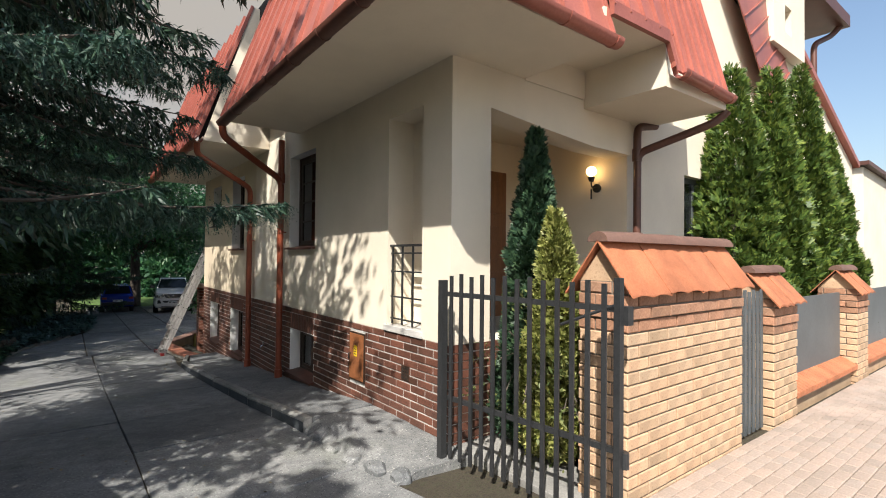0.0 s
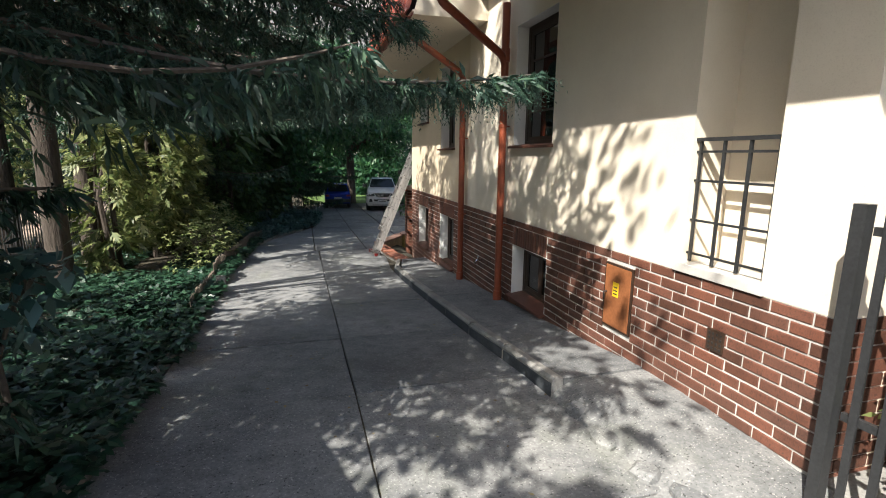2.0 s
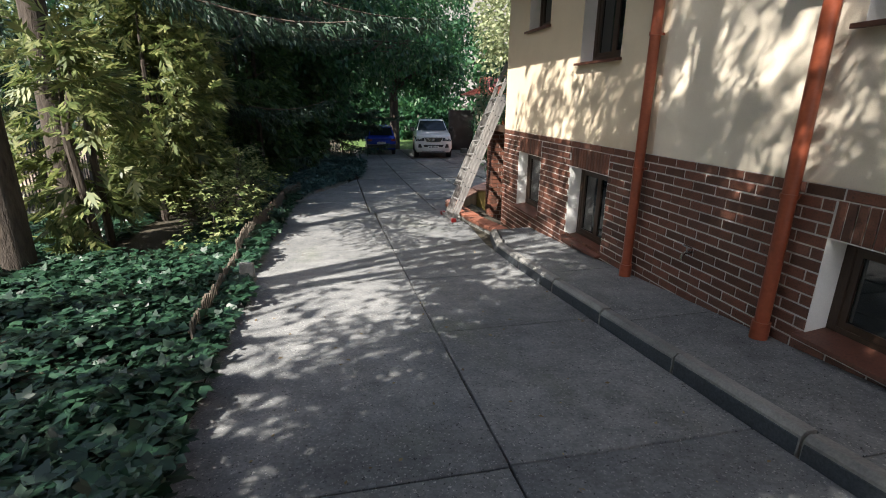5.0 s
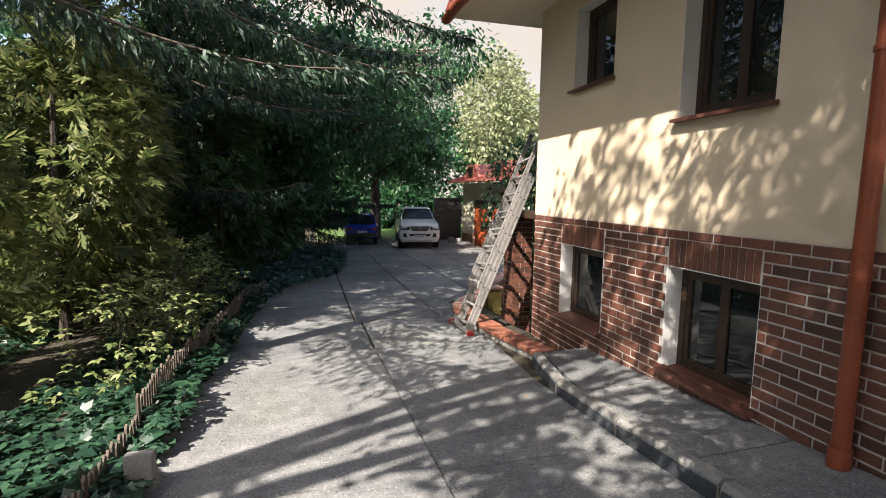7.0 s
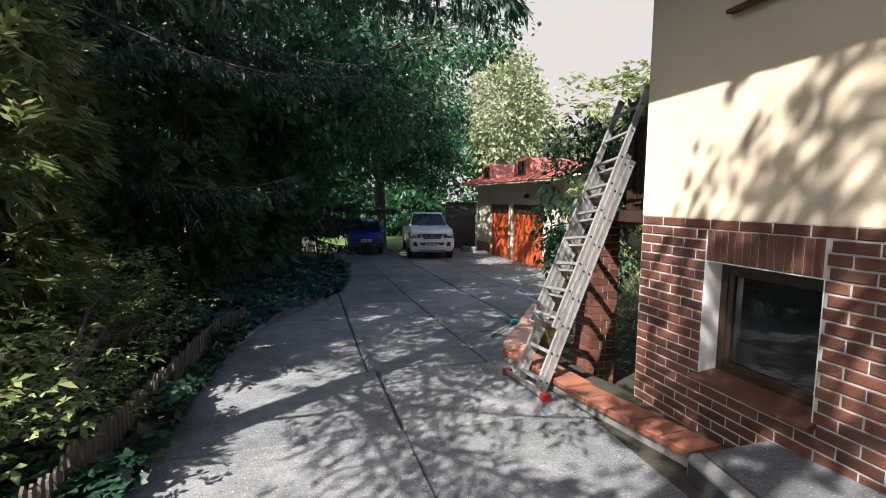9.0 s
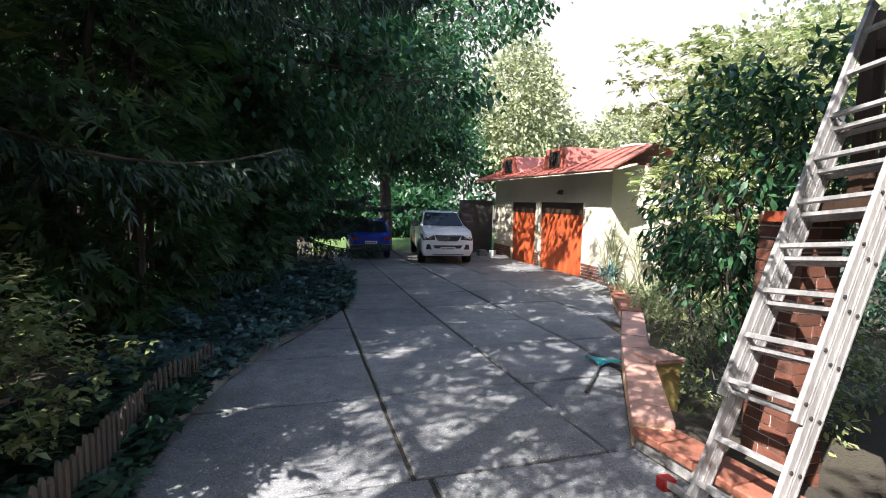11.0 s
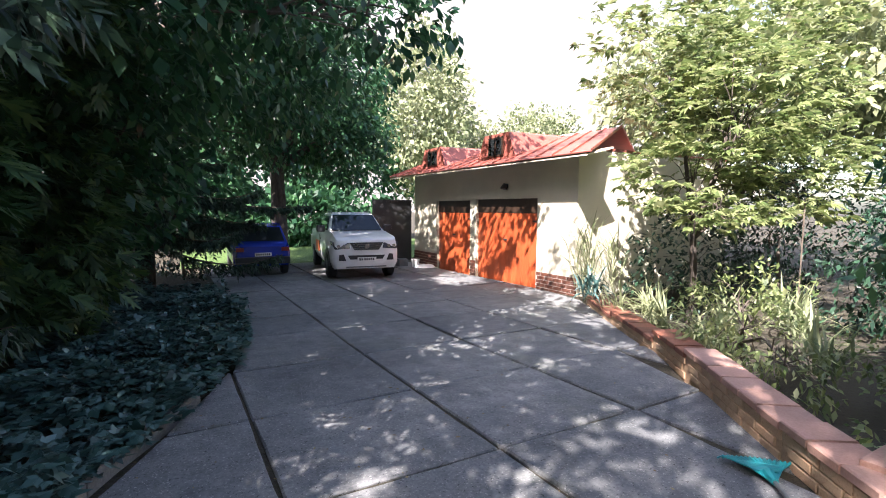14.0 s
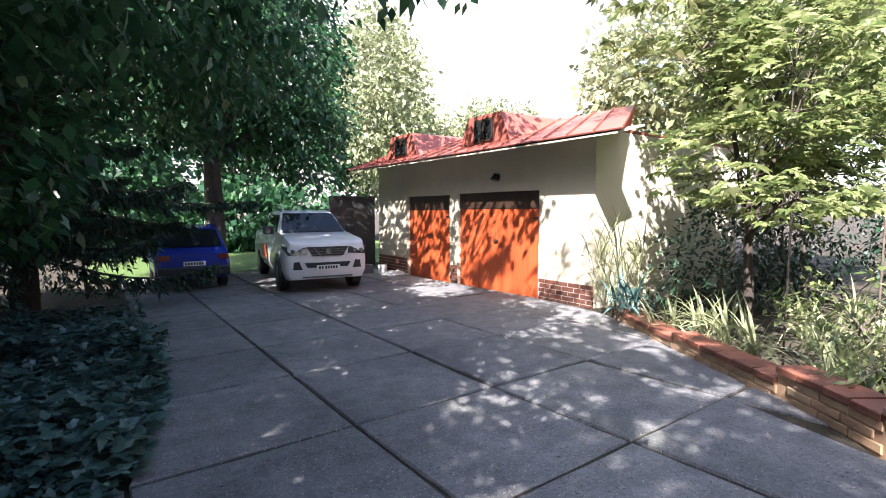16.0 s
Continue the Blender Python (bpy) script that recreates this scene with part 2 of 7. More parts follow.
KERB_DARK = surface("dark_tarred_face", [(0.035, 0.042, 0.05), (0.075, 0.085, 0.095)], 0.85, 0, 60, 3.0, 0.3, 0.5, 0.005)
# sunlight on the bushes is in this lighter green; gate shrub shares it
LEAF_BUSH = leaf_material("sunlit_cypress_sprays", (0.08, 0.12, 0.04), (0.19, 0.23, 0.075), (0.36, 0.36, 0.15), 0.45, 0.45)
LEAF_SHRUB = leaf_material("shrub_leaves", (0.04, 0.085, 0.02), (0.12, 0.18, 0.04), (0.26, 0.30, 0.09), 0.35, 0.4)
# pale tones carry the far trees' haze; reeds and bamboo share them
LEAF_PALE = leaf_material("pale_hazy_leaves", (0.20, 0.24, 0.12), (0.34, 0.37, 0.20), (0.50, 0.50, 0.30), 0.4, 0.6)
LEAF_DRY = leaf_material("dry_leaf_litter", (0.12, 0.075, 0.03), (0.22, 0.15, 0.07), (0.32, 0.25, 0.12), 0.1, 0.8)


# ---- mesh tools ----
class Build:
    """Collects boxes, prisms and tubes into one mesh."""

    def __init__(self):
        self.v, self.f = [], []

    def add(self, verts, faces):
        n = len(self.v)
        self.v += [tuple(p) for p in verts]
        self.f += [tuple(n + i for i in f) for f in faces]
        return self

    def box(self, a, b, m=None):
        x0, y0, z0, x1, y1, z1 = *map(min, a, b), *map(max, a, b)
        p = [Vector(q) for q in ((x0, y0, z0), (x1, y0, z0), (x1, y1, z0), (x0, y1, z0), (x0, y0, z1), (x1, y0, z1), (x1, y1, z1), (x0, y1, z1))]
        if m is not None:
            p = [m @ q for q in p]
        return self.add(p, ((3, 2, 1, 0), (4, 5, 6, 7), (0, 1, 5, 4), (1, 2, 6, 5), (2, 3, 7, 6), (3, 0, 4, 7)))

    def loft(self, rings, closed=True, caps=True):
        n = len(rings[0])
        verts = [p for r in rings for p in r]
        faces = []
        for k in range(len(rings) - 1):
            for i in range(n if closed else n - 1):
                j = (i + 1) % n
                faces.append((k * n + i, k * n + j, (k + 1) * n + j, (k + 1) * n + i))
        if caps and closed:
            faces.append(tuple(reversed(range(n))))
            faces.append(tuple((len(rings) - 1) * n + i for i in range(n)))
        return self.add(verts, faces)

    def tube(self, path, radius, sides=10, caps=True):
        path = [Vector(p) for p in path]
        rad = radius if isinstance(radius, (list, tuple)) else [radius] * len(path)
        rings = []
        side = None
        for i, p in enumerate(path):
            d = (path[min(i + 1, len(path) - 1)] - path[max(i - 1, 0)]).normalized()
            if side is None:
                side = d.cross(Vector((0, 0, 1)) if abs(d.z) < 0.9 else Vector((1, 0, 0))).normalized()
            side = (side - d * side.dot(d)).normalized()
            up = d.cross(side)
            rings.append([p + (side * math.cos(a) + up * math.sin(a)) * rad[i] for a in [2 * math.pi * k / sides for k in range(sides)]])
        return self.loft(rings, True, caps)

    def prism(self, outline, axis, a, b):
        """An outline in the two other axes, drawn out along the axis from a to b."""
        def put(u, w, t):
            return {"x": (t, u, w), "y": (u, t, w), "z": (u, w, t)}[axis]
        return self.loft([[put(u, w, a) for u, w in outline], [put(u, w, b) for u, w in outline]])

    def mesh(self, name, mat, smooth=False, bevel=0.0):
        me = bpy.data.meshes.new(name)
        me.from_pydata(self.v, [], self.f)
        bm = bmesh.new()
        bm.from_mesh(me)
        bmesh.ops.recalc_face_normals(bm, faces=bm.faces)
        if bevel:
            bmesh.ops.bevel(bm, geom=list(bm.edges), offset=bevel, segments=2, profile=0.6, affect="EDGES", clamp_overlap=True)
        bm.to_mesh(me)
        bm.free()
        if smooth:
            me.polygons.foreach_set("use_smooth", [True] * len(me.polygons))
            me.set_sharp_from_angle(angle=radians(40))
        me.materials.append(mat)
        return me


def thing(name, at, label, category, group="", kind=""):
    e = new(name)
    e.empty_display_size = 0.2
    e.location = at
    return tagged(e, label, category, group, kind)


def part(name, b, mat, parent, label="", smooth=False, bevel=0.0):
    """One mesh object under a thing; the mesh is given in world places, or a ready mesh."""
    me = b if isinstance(b, bpy.types.Mesh) else b.mesh(name, mat, smooth, bevel)
    ob = new(name, me)
    if parent is not None:
        ob.parent = parent
        if parent.type == "EMPTY":
            ob.matrix_parent_inverse = Matrix.Translation(parent.location).inverted()
    if label:
        ob["label"] = label
    return ob


def solo(name, b, mat, label, category, group="", kind="", smooth=False, bevel=0.0):
    return tagged(part(name, b, mat, None, "", smooth, bevel), label, category, group, kind)


def structure(name, b, mat, label, category, smooth=False, bevel=0.0):
    return solo(name, b, mat, label, category, "", "structure", smooth, bevel)


def wall_cells(cuts_u, cuts_w, holes):
    for u0, u1 in spans(cuts_u):
        for w0, w1 in spans(cuts_w):
            cu, cw = (u0 + u1) / 2, (w0 + w1) / 2
            if not any(h[0] < cu < h[1] and h[2] < cw < h[3] for h in holes):
                yield u0, u1, w0, w1


def pierced(axis, a, b, u0, u1, w0, w1, holes):
    """A wall with openings, from a to b along the axis; holes: u0, u1, w0, w1."""
    cu = sorted({u0, u1, *[min(max(h[i], u0), u1) for h in holes for i in (0, 1)]})
    cw = sorted({w0, w1, *[min(max(h[i], w0), w1) for h in holes for i in (2, 3)]})
    build = Build()
    for p, q, r, s in wall_cells(cu, cw, holes):
        if axis == "x":
            build.box((a, p, r), (b, q, s))
        else:
            build.box((p, a, r), (q, b, s))
    return build


# ---- the lie of the land ----
GROUND_Y = [-60, -8, -3.4, -0.1, 1.6, 2.9, 5.2, 7.7, 10.3, 13, 15.6, 17, 20, 24, 60]
GROUND_Z = [0.9, 0.3, 0.17, 0.03, -0.03, -0.17, -0.36, -0.55, -0.72, -0.82, -0.89, -0.94, -0.98, -1.04, -1.2]
LEFT_Y = [-7, 0, 3.5, 9, 13.1, 15, 16, 17.9, 19, 30]
LEFT_X = [-3.9, -3.87, -3.95, -4.2, -4.03, -3.5, -2.9, -2.2, -2.1, -2.1]
RIGHT_Y = [-7, -0.35, -0.34, 3, 7.5, 8.9, 8.95, 11.8, 13.5, 14.8, 15.6, 16.9, 18.3, 19.0, 30]
RIGHT_X = [-0.55, -0.55, -0.78, -0.86, -0.9, -0.84, -0.62, -0.78, 0.43, 1.4, 1.92, 2.72, 3.62, 4.0, 4.0]


def ground(y):
    return float(np.interp(y, GROUND_Y, GROUND_Z))


def left_edge(y):
    return float(np.interp(y, LEFT_Y, LEFT_X))


def right_edge(y):
    return float(np.interp(y, RIGHT_Y, RIGHT_X))


# ---- ground, driveway and street ----
def sheet(xs, ys, height):
    verts = [(x, y, height(x, y)) for y in ys for x in xs]
    n = len(xs)
    return Build().add(verts, [(j * n + i, j * n + i + 1, (j + 1) * n + i + 1, (j + 1) * n + i) for j in range(len(ys) - 1) for i in range(n - 1)])


def land(x, y):
    z = ground(y) - (0.022 if left_edge(y) < x < right_edge(y) + 0.5 else 0.05)
    if x < left_edge(y) - 0.55:
        z += 0.12 + 0.05 * noise.noise((x * 0.8, y * 0.8, 0))
    if x > 0.0 and 10.3 < y < 19 and x > right_edge(y) + 0.2:
        z -= 0.25
    return z


xs = [-400, -120, -60, -30, -20, -15] + [-12 + 0.5 * i for i in range(41)] + [9, 12, 16, 24, 40, 80, 200, 400]
ys = [-400, -120, -60, -30, -15] + [-9 + 0.5 * i for i in range(81)] + [34, 40, 50, 70, 120, 250, 500]
structure("ground", sheet(xs, ys, land), SOIL, "dark leaf-strewn garden soil under the trees", "ground")

driveway = thing("driveway", (-2.5, 6, -0.5), "driveway of weathered grey concrete slabs with dark joints", "driveway", "", "structure")
rng = random.Random(4)
CROSS = [-6.5, -4.9, -3.2, -1.5, 0.2, 1.9, 3.55, 5.3, 6.9, 8.5, 10.1, 11.7, 13.15, 14.52, 15.85, 17.22, 18.6, 19.8, 21.2, 22.6, 24.0, 25.4, 26.8, 28.2]
for y0, y1 in spans(CROSS):
    xm = [-2.3] if y1 < 13 else [-2.4, -1.0, 0.33, 1.62, 2.95]
    g, wear = (0.004, 0.45) if y1 < 11 else (0.012, 1.0)
    rows = []
    for y in (y0 + g, y1 - g):
        rows.append((left_edge(y) + 0.02, right_edge(y) - 0.02))
    cuts = [None] + [x for x in xm if x > max(rows[0][0], rows[1][0]) - 0.9 and x < max(rows[0][1], rows[1][1])] + [None]
    for c0, c1 in spans(cuts):
        corner = []
        for (lo, hi), y in zip(rows, (y0 + g, y1 - g)):
            a = lo if c0 is None else max(lo, c0 + g)
            b = hi if c1 is None else min(hi, c1 - g)
            corner.append((a, b, y))
        if max(corner[0][1] - corner[0][0], corner[1][1] - corner[1][0]) < 0.15:
            continue
        dz, tx = rng.uniform(-0.006, 0.007), rng.uniform(-0.004, 0.004)
        (a0, b0, ya), (a1, b1, yb) = corner
        b0, b1 = max(b0, a0 + 0.02), max(b1, a1 + 0.02)
        quad = [Vector((a0, ya, ground(ya) + dz + tx)), Vector((b0, ya, ground(ya) + dz - tx)), Vector((b1, yb, ground(yb) + dz - tx)), Vector((a1, yb, ground(yb) + dz + tx))]
        mid = sum(quad, Vector()) / 4
        outline = []
        for p, q in zip(quad, quad[1:] + quad[:1]):
            n = max(1, int((q - p).length / 0.11))
            for k in range(n):
                r = p.lerp(q, k / n)
                worn = 0.012 * abs(noise.noise(r * 2.3)) + 0.016 * max(0.0, noise.noise(r * 7.0) - 0.12)
                outline.append(r + (mid - r).normalized() * worn * wear)
        rings = [[p - Vector((0, 0, 0.12)) for p in outline], [p - Vector((0, 0, 0.012)) for p in outline], [p + (mid - p).normalized() * 0.014 * wear for p in outline]]
        part("concrete_slab", Build().loft(rings), CONCRETE, driveway)

# strip of pavement with a kerb beside the house
pave = thing("pavement", (-0.4, 4, 0), "raised concrete strip with a worn kerb beside the house wall", "pavement", "", "structure")
for y0, y1 in spans([1.42, 3.1, 4.9, 6.4, 7.7, 8.95]):
    b = Build()
    rings = []
    for y in (y0 + 0.006, y1 - 0.006):
        x0, z = right_edge(max(y, -0.33)) + 0.10, ground(y) + 0.125
        rings.append([(x0, y, z - 0.25), (0.004, y, z - 0.25), (0.004, y, z + 0.012), (x0, y, z)])
    part("concrete_slab", b.loft(rings), CONCRETE, pave)
slump = []
for k in range(24):
    y = -0.28 + k * 1.695 / 23
    row_in = []
    for i in range(12):
        f = i / 11
        edge_x = -0.84 + 0.05 * noise.noise((y * 2.1, 0, 1)) + 0.17 * max(0.0, 0.25 - y)
        x = edge_x + (0.004 - edge_x) * f
        lip = min(1.0, f * (3.2 + 2.2 * noise.noise((y * 1.7, 4, 0))))
        z = ground(y) - 0.012 + 0.135 * lip ** 0.7 * min(1.0, 0.35 + 0.5 * (y + 0.3)) + 0.022 * noise.noise((x * 5, y * 5, 2)) * min(1.0, 4 * f)
        row_in.append((x, y, z))
    slump.append(row_in)
flat = [p for r in slump for p in r]
part("broken_apron", Build().add(flat + [(x, y, z - 0.3) for x, y, z in flat], [q for j in range(23) for i in range(11) for q in ((j * 12 + i, j * 12 + i + 1, j * 12 + i + 13, j * 12 + i + 12),)]
     + [(j * 12, j * 12 + 12, j * 12 + 300, j * 12 + 288) for j in range(23)] + [(i, i + 1, i + 289, i + 288) for i in range(11)]), CONCRETE, pave, "crumbled pale concrete apron where the kerb ends", smooth=True)
lumps = random.Random(6)
for y, w in ((1.12, 0.15), (0.72, 0.22), (0.34, 0.17), (0.06, 0.24), (-0.2, 0.18)):
    x = -0.80 + lumps.uniform(-0.03, 0.03) + 0.25 * max(0, 0.3 - y)
    z = ground(y)
    ring = lambda k, h: [(x + 0.09 * k * math.cos(g) * lumps.uniform(0.8, 1.2), y + w * 0.6 * k * math.sin(g) * lumps.uniform(0.8, 1.2), z + h) for g in [2 * math.pi * q / 9 for q in range(9)]]
    part("concrete_lump", Build().loft([ring(1.0, -0.05), ring(0.95, 0.03), ring(0.6, 0.06)]), CONCRETE, pave)
for k in range(8):
    y0, y1 = 1.42 + k * 0.941, 1.42 + (k + 1) * 0.941
    rings = []
    for y in (y0 + 0.008, y1 - 0.008):
        x0, z = right_edge(max(y, -0.33)), ground(y) + 0.13 + rng.uniform(-0.006, 0.006)
        rings.append([(x0, y, z - 0.3), (x0 + 0.095, y, z - 0.3), (x0 + 0.095, y, z), (x0 + 0.025, y, z + 0.004), (x0, y, z - 0.025)])
    stone = part("kerb_stone", Build().loft(rings), KERB, pave)
    # thin darker strip over the stone's driveway face
    part("tarred_face", Build().loft([[(r[0][0] - 0.006, r[0][1] + e, r[0][2] + 0.1), (r[0][0] + 0.01, r[0][1] + e, r[0][2] + 0.1), (r[0][0] + 0.01, r[0][1] + e, r[4][2] - 0.012), (r[0][0] - 0.006, r[0][1] + e, r[4][2] - 0.02)] for r, e in zip(rings, (0.01, -0.01))]), KERB_DARK, stone, "dark tarred kerb face")

# edging of the planted side
edge = thing("edging", (-4, 5, -0.3), "mossy concrete edging along the planted bed", "edging", "", "structure")
for y0, y1 in spans([-6 + 1.25 * i for i in range(19)]):
    rings = []
    for y in (y0 + 0.005, y1 - 0.005):
        x1, z = left_edge(y), ground(y)
        rings.append([(x1 - 0.11, y, z - 0.2), (x1, y, z - 0.2), (x1, y, z + 0.05), (x1 - 0.03, y, z + 0.075), (x1 - 0.10, y, z + 0.07)])
    part("kerb_stone", Build().loft(rings), KERB, edge)

# ---- house ----
BRICK_TOP, COURSE, LONG = 1.0, 0.0825, 0.262
HOUSE_END = 10.36
BASEMENT = [(3.16, 4.10, 0.0, 0.67), (6.75, 7.69, -0.28, 0.67), (8.67, 9.59, -0.24, 0.67)]
UPPER = [(3.17, 4.20, 1.95, 3.40), (6.77, 7.68, 1.95, 3.45), (8.66, 9.45, 2.52, 3.45)]
METER = (1.62, 2.01, 0.30, 0.89)
NICHE = (0.47, 1.13, 1.06, 3.36)

plinth_holes = [*BASEMENT, METER]
wall_plinth = structure("wall_plinth", pierced("x", 0.006, 0.40, 0.006, HOUSE_END - 0.006, -1.4, BRICK_TOP - 0.002, plinth_holes), MORTAR,
                        "house plinth of dark clinker brick with pale mortar joints", "wall")
structure("wall_side", pierced("x", 0.003, 0.40, 0.0, 6.0, BRICK_TOP, 3.72, [UPPER[0], NICHE]), PLASTER,
          "cream rendered side wall of the house", "wall")
structure("wall_side_rear", pierced("x", 0.003, 0.40, 6.0, HOUSE_END, BRICK_TOP, 6.3, UPPER[1:]), PLASTER_Y,
          "ochre rendered rear part of the side wall", "wall")
structure("wall_side_upper", Build().box((0.003, 3.75, 3.72), (0.40, 6.0, 6.3)), PLASTER, "cream rendered upper wall between two roofs", "wall")
structure("wall_rear", Build().box((0.4, HOUSE_END - 0.3, -1.4), (9.0, HOUSE_END, 6.2)), PLASTER_Y, "ochre rendered rear wall of the house", "wall")
# front: corner pier, porch recess, wall beyond
structure("wall_corner_pier", Build().box((0.40, 0.0, -0.1), (0.50, 0.45, 3.72)), PLASTER, "cream rendered corner pier of the porch", "wall")
structure("wall_porch_beam", Build().prism([(0.5, 3.72), (0.5, 3.32), (1.4, 3.24), (2.2, 3.18), (3.0, 3.18), (3.0, 3.72)], "y", 0.0, 0.35), PLASTER,
          "cream beam across the porch opening", "wall")
structure("wall_porch_low", Build().box((0.5, 0.02, -0.1), (2.2, 0.35, 1.0)), PLASTER, "low cream parapet of the porch", "wall")
structure("wall_porch_side", Build().box((0.45, 1.95, 0.9), (3.0, 2.15, 3.72)), PLASTER, "cream rear wall of the porch", "wall")
structure("wall_front", pierced("y", 0.05, 0.40, 3.0, 9.0, -0.1, 3.8, [(4.55, 5.6, 1.7, 3.1)]), PLASTER, "cream rendered front wall of the house", "wall")
structure("wall_front_upper", Build().prism([(2.4, 3.8), (2.4, 9.2), (9.6, 9.2), (10.4, 7.0), (15.6, 4.75), (15.6, -0.2), (9.01, -0.2), (9.01, 3.8)], "y", 0.45, 0.75), PLASTER, "tall cream rendered gable wall", "wall")
structure("wall_porch_end", Build().box((3.0, 0.4, 0.0), (3.2, 1.95, 3.72)), PLASTER, "cream end wall of the porch with the lamp", "wall")
structure("floor", Build().box((0.4, 0.36, 0.80), (3.0, 1.95, 0.92)), KERB, "grey concrete porch floor", "floor")
structure("ceiling", Build().box((0.4, 0.36, 3.62), (3.0, 1.95, 3.71)), PLASTER, "cream porch ceiling", "ceiling")


# clinker bricks of the plinth
def brick_mesh(name, length, height, depth, mat, chip=0.006):
    b = Build()
    l, h = length / 2, height / 2
    c = chip
    back = [(depth, -l, -h), (depth, l, -h), (depth, l, h), (depth, -l, h)]
    mid = [(0.0 + c * 0.8, -l, -h), (c * 0.8, l, -h), (c * 0.8, l, h), (c * 0.8, -l, h)]
    face = [(0, -l + c, -h + c), (0, l - c, -h + c), (0, l - c, h - c), (0, -l + c, h - c)]
    b.loft([face, mid, back])
    return b.mesh(name, mat)


def place(name, me, parent, m):
    ob = new(name, me)
    ob.parent = parent
    ob.matrix_parent_inverse = Matrix.Translation(parent.location).inverted() if parent.type == "EMPTY" else Matrix()
    ob.matrix_basis = m
    return ob


def wall_base(y):
    return ground(y) + 0.08 if y < 8.9 else -1.35


plinth_jobs = []
row = 0
z = BRICK_TOP
while z - COURSE > -1.4:
    zc = z - COURSE / 2
    off = 0.0 if row % 2 else LONG / 2
    y = -off
    while y < HOUSE_END - 0.02:
        y0, y1 = max(y, 0.0), min(y + LONG, HOUSE_END)
        y += LONG
        if z - COURSE < wall_base((y0 + y1) / 2) - COURSE:
            continue
        pieces = [(y0, y1)]
        for h0, h1, w0, w1 in [(h[0], h[1], h[2] - 0.05 if h is METER else h[2], h[3] + (0.0 if h is METER else 0.25)) for h in plinth_holes]:
            if w0 + 0.01 < zc < w1 - 0.005:
                cut = []
                for p, q in pieces:
                    if q <= h0 or p >= h1:
                        cut.append((p, q))
                    else:
                        cut += [(a, b) for a, b in ((p, h0), (h1, q)) if b - a > 0.03]
                pieces = cut
        plinth_jobs += [(p, q, zc) for p, q in pieces if q - p > 0.04]
    z -= COURSE
    row += 1

rng = random.Random(9)
shapes = {}
rest = Build()
singles = 0
for p, q, zc in sorted(plinth_jobs, key=lambda j: abs((j[0] + j[1]) / 2 - 6.2)):
    key = round(q - p - 0.011, 2)
    x = 0.006 - rng.uniform(0.006, 0.011)
    if singles < 300:
        if key not in shapes:
            shapes[key] = brick_mesh("brick", key, COURSE - 0.013, 0.03, CLINKER)
        place("brick", shapes[key], wall_plinth, pose(x, (p + q) / 2, zc))
        singles += 1
    else:
        l, h, c, yc = (q - p) / 2 - 0.0055, COURSE / 2 - 0.0065, 0.006, (p + q) / 2
        rest.loft([[(x, yc + s * (l - c), zc + t * (h - c)) for s, t in ((-1, -1), (1, -1), (1, 1), (-1, 1))],
                   [(x + 0.005, yc + s * l, zc + t * h) for s, t in ((-1, -1), (1, -1), (1, 1), (-1, 1))],
                   [(x + 0.03, yc + s * l, zc + t * h) for s, t in ((-1, -1), (1, -1), (1, 1), (-1, 1))]])
# the ends of the plinth
for face_y, sign in ((0.006, -1), (HOUSE_END - 0.006, 1)):
    z, row = BRICK_TOP, 0
    while z - COURSE > (-0.05 if sign < 0 else -1.4):
        x = 0.006 - (0.0 if row % 2 else LONG / 2)
        while x < 0.78:
            x0, x1 = max(x, 0.006), min(x + LONG, 0.8)
            if x1 - x0 > 0.04:
                rest.box((x0 + 0.0055, face_y, z - COURSE + 0.0065), (x1 - 0.0055, face_y + sign * 0.009, z - 0.0065))
            x += LONG
        z -= COURSE
        row += 1
structure("wall_plinth_front", Build().box((0.4, 0.006, -0.1), (0.8, 0.35, BRICK_TOP - 0.002)), MORTAR, "mortar core of the plinth at the porch corner", "wall")
tagged(part("far_bricks", rest, CLINKER_J, wall_plinth, "dark clinker bricks with pale joints"), kind="stuff")
# upright bricks over the basement windows
upright = brick_mesh("upright_brick", 0.058, 0.238, 0.03, CLINKER)
for h in BASEMENT:
    n = 14
    for k in range(n):
        place("upright_brick", upright, wall_plinth, pose(-0.004, h[0] + 0.01 + (k + 0.5) * (h[1] - h[0] - 0.02) / n, h[3] + 0.126))


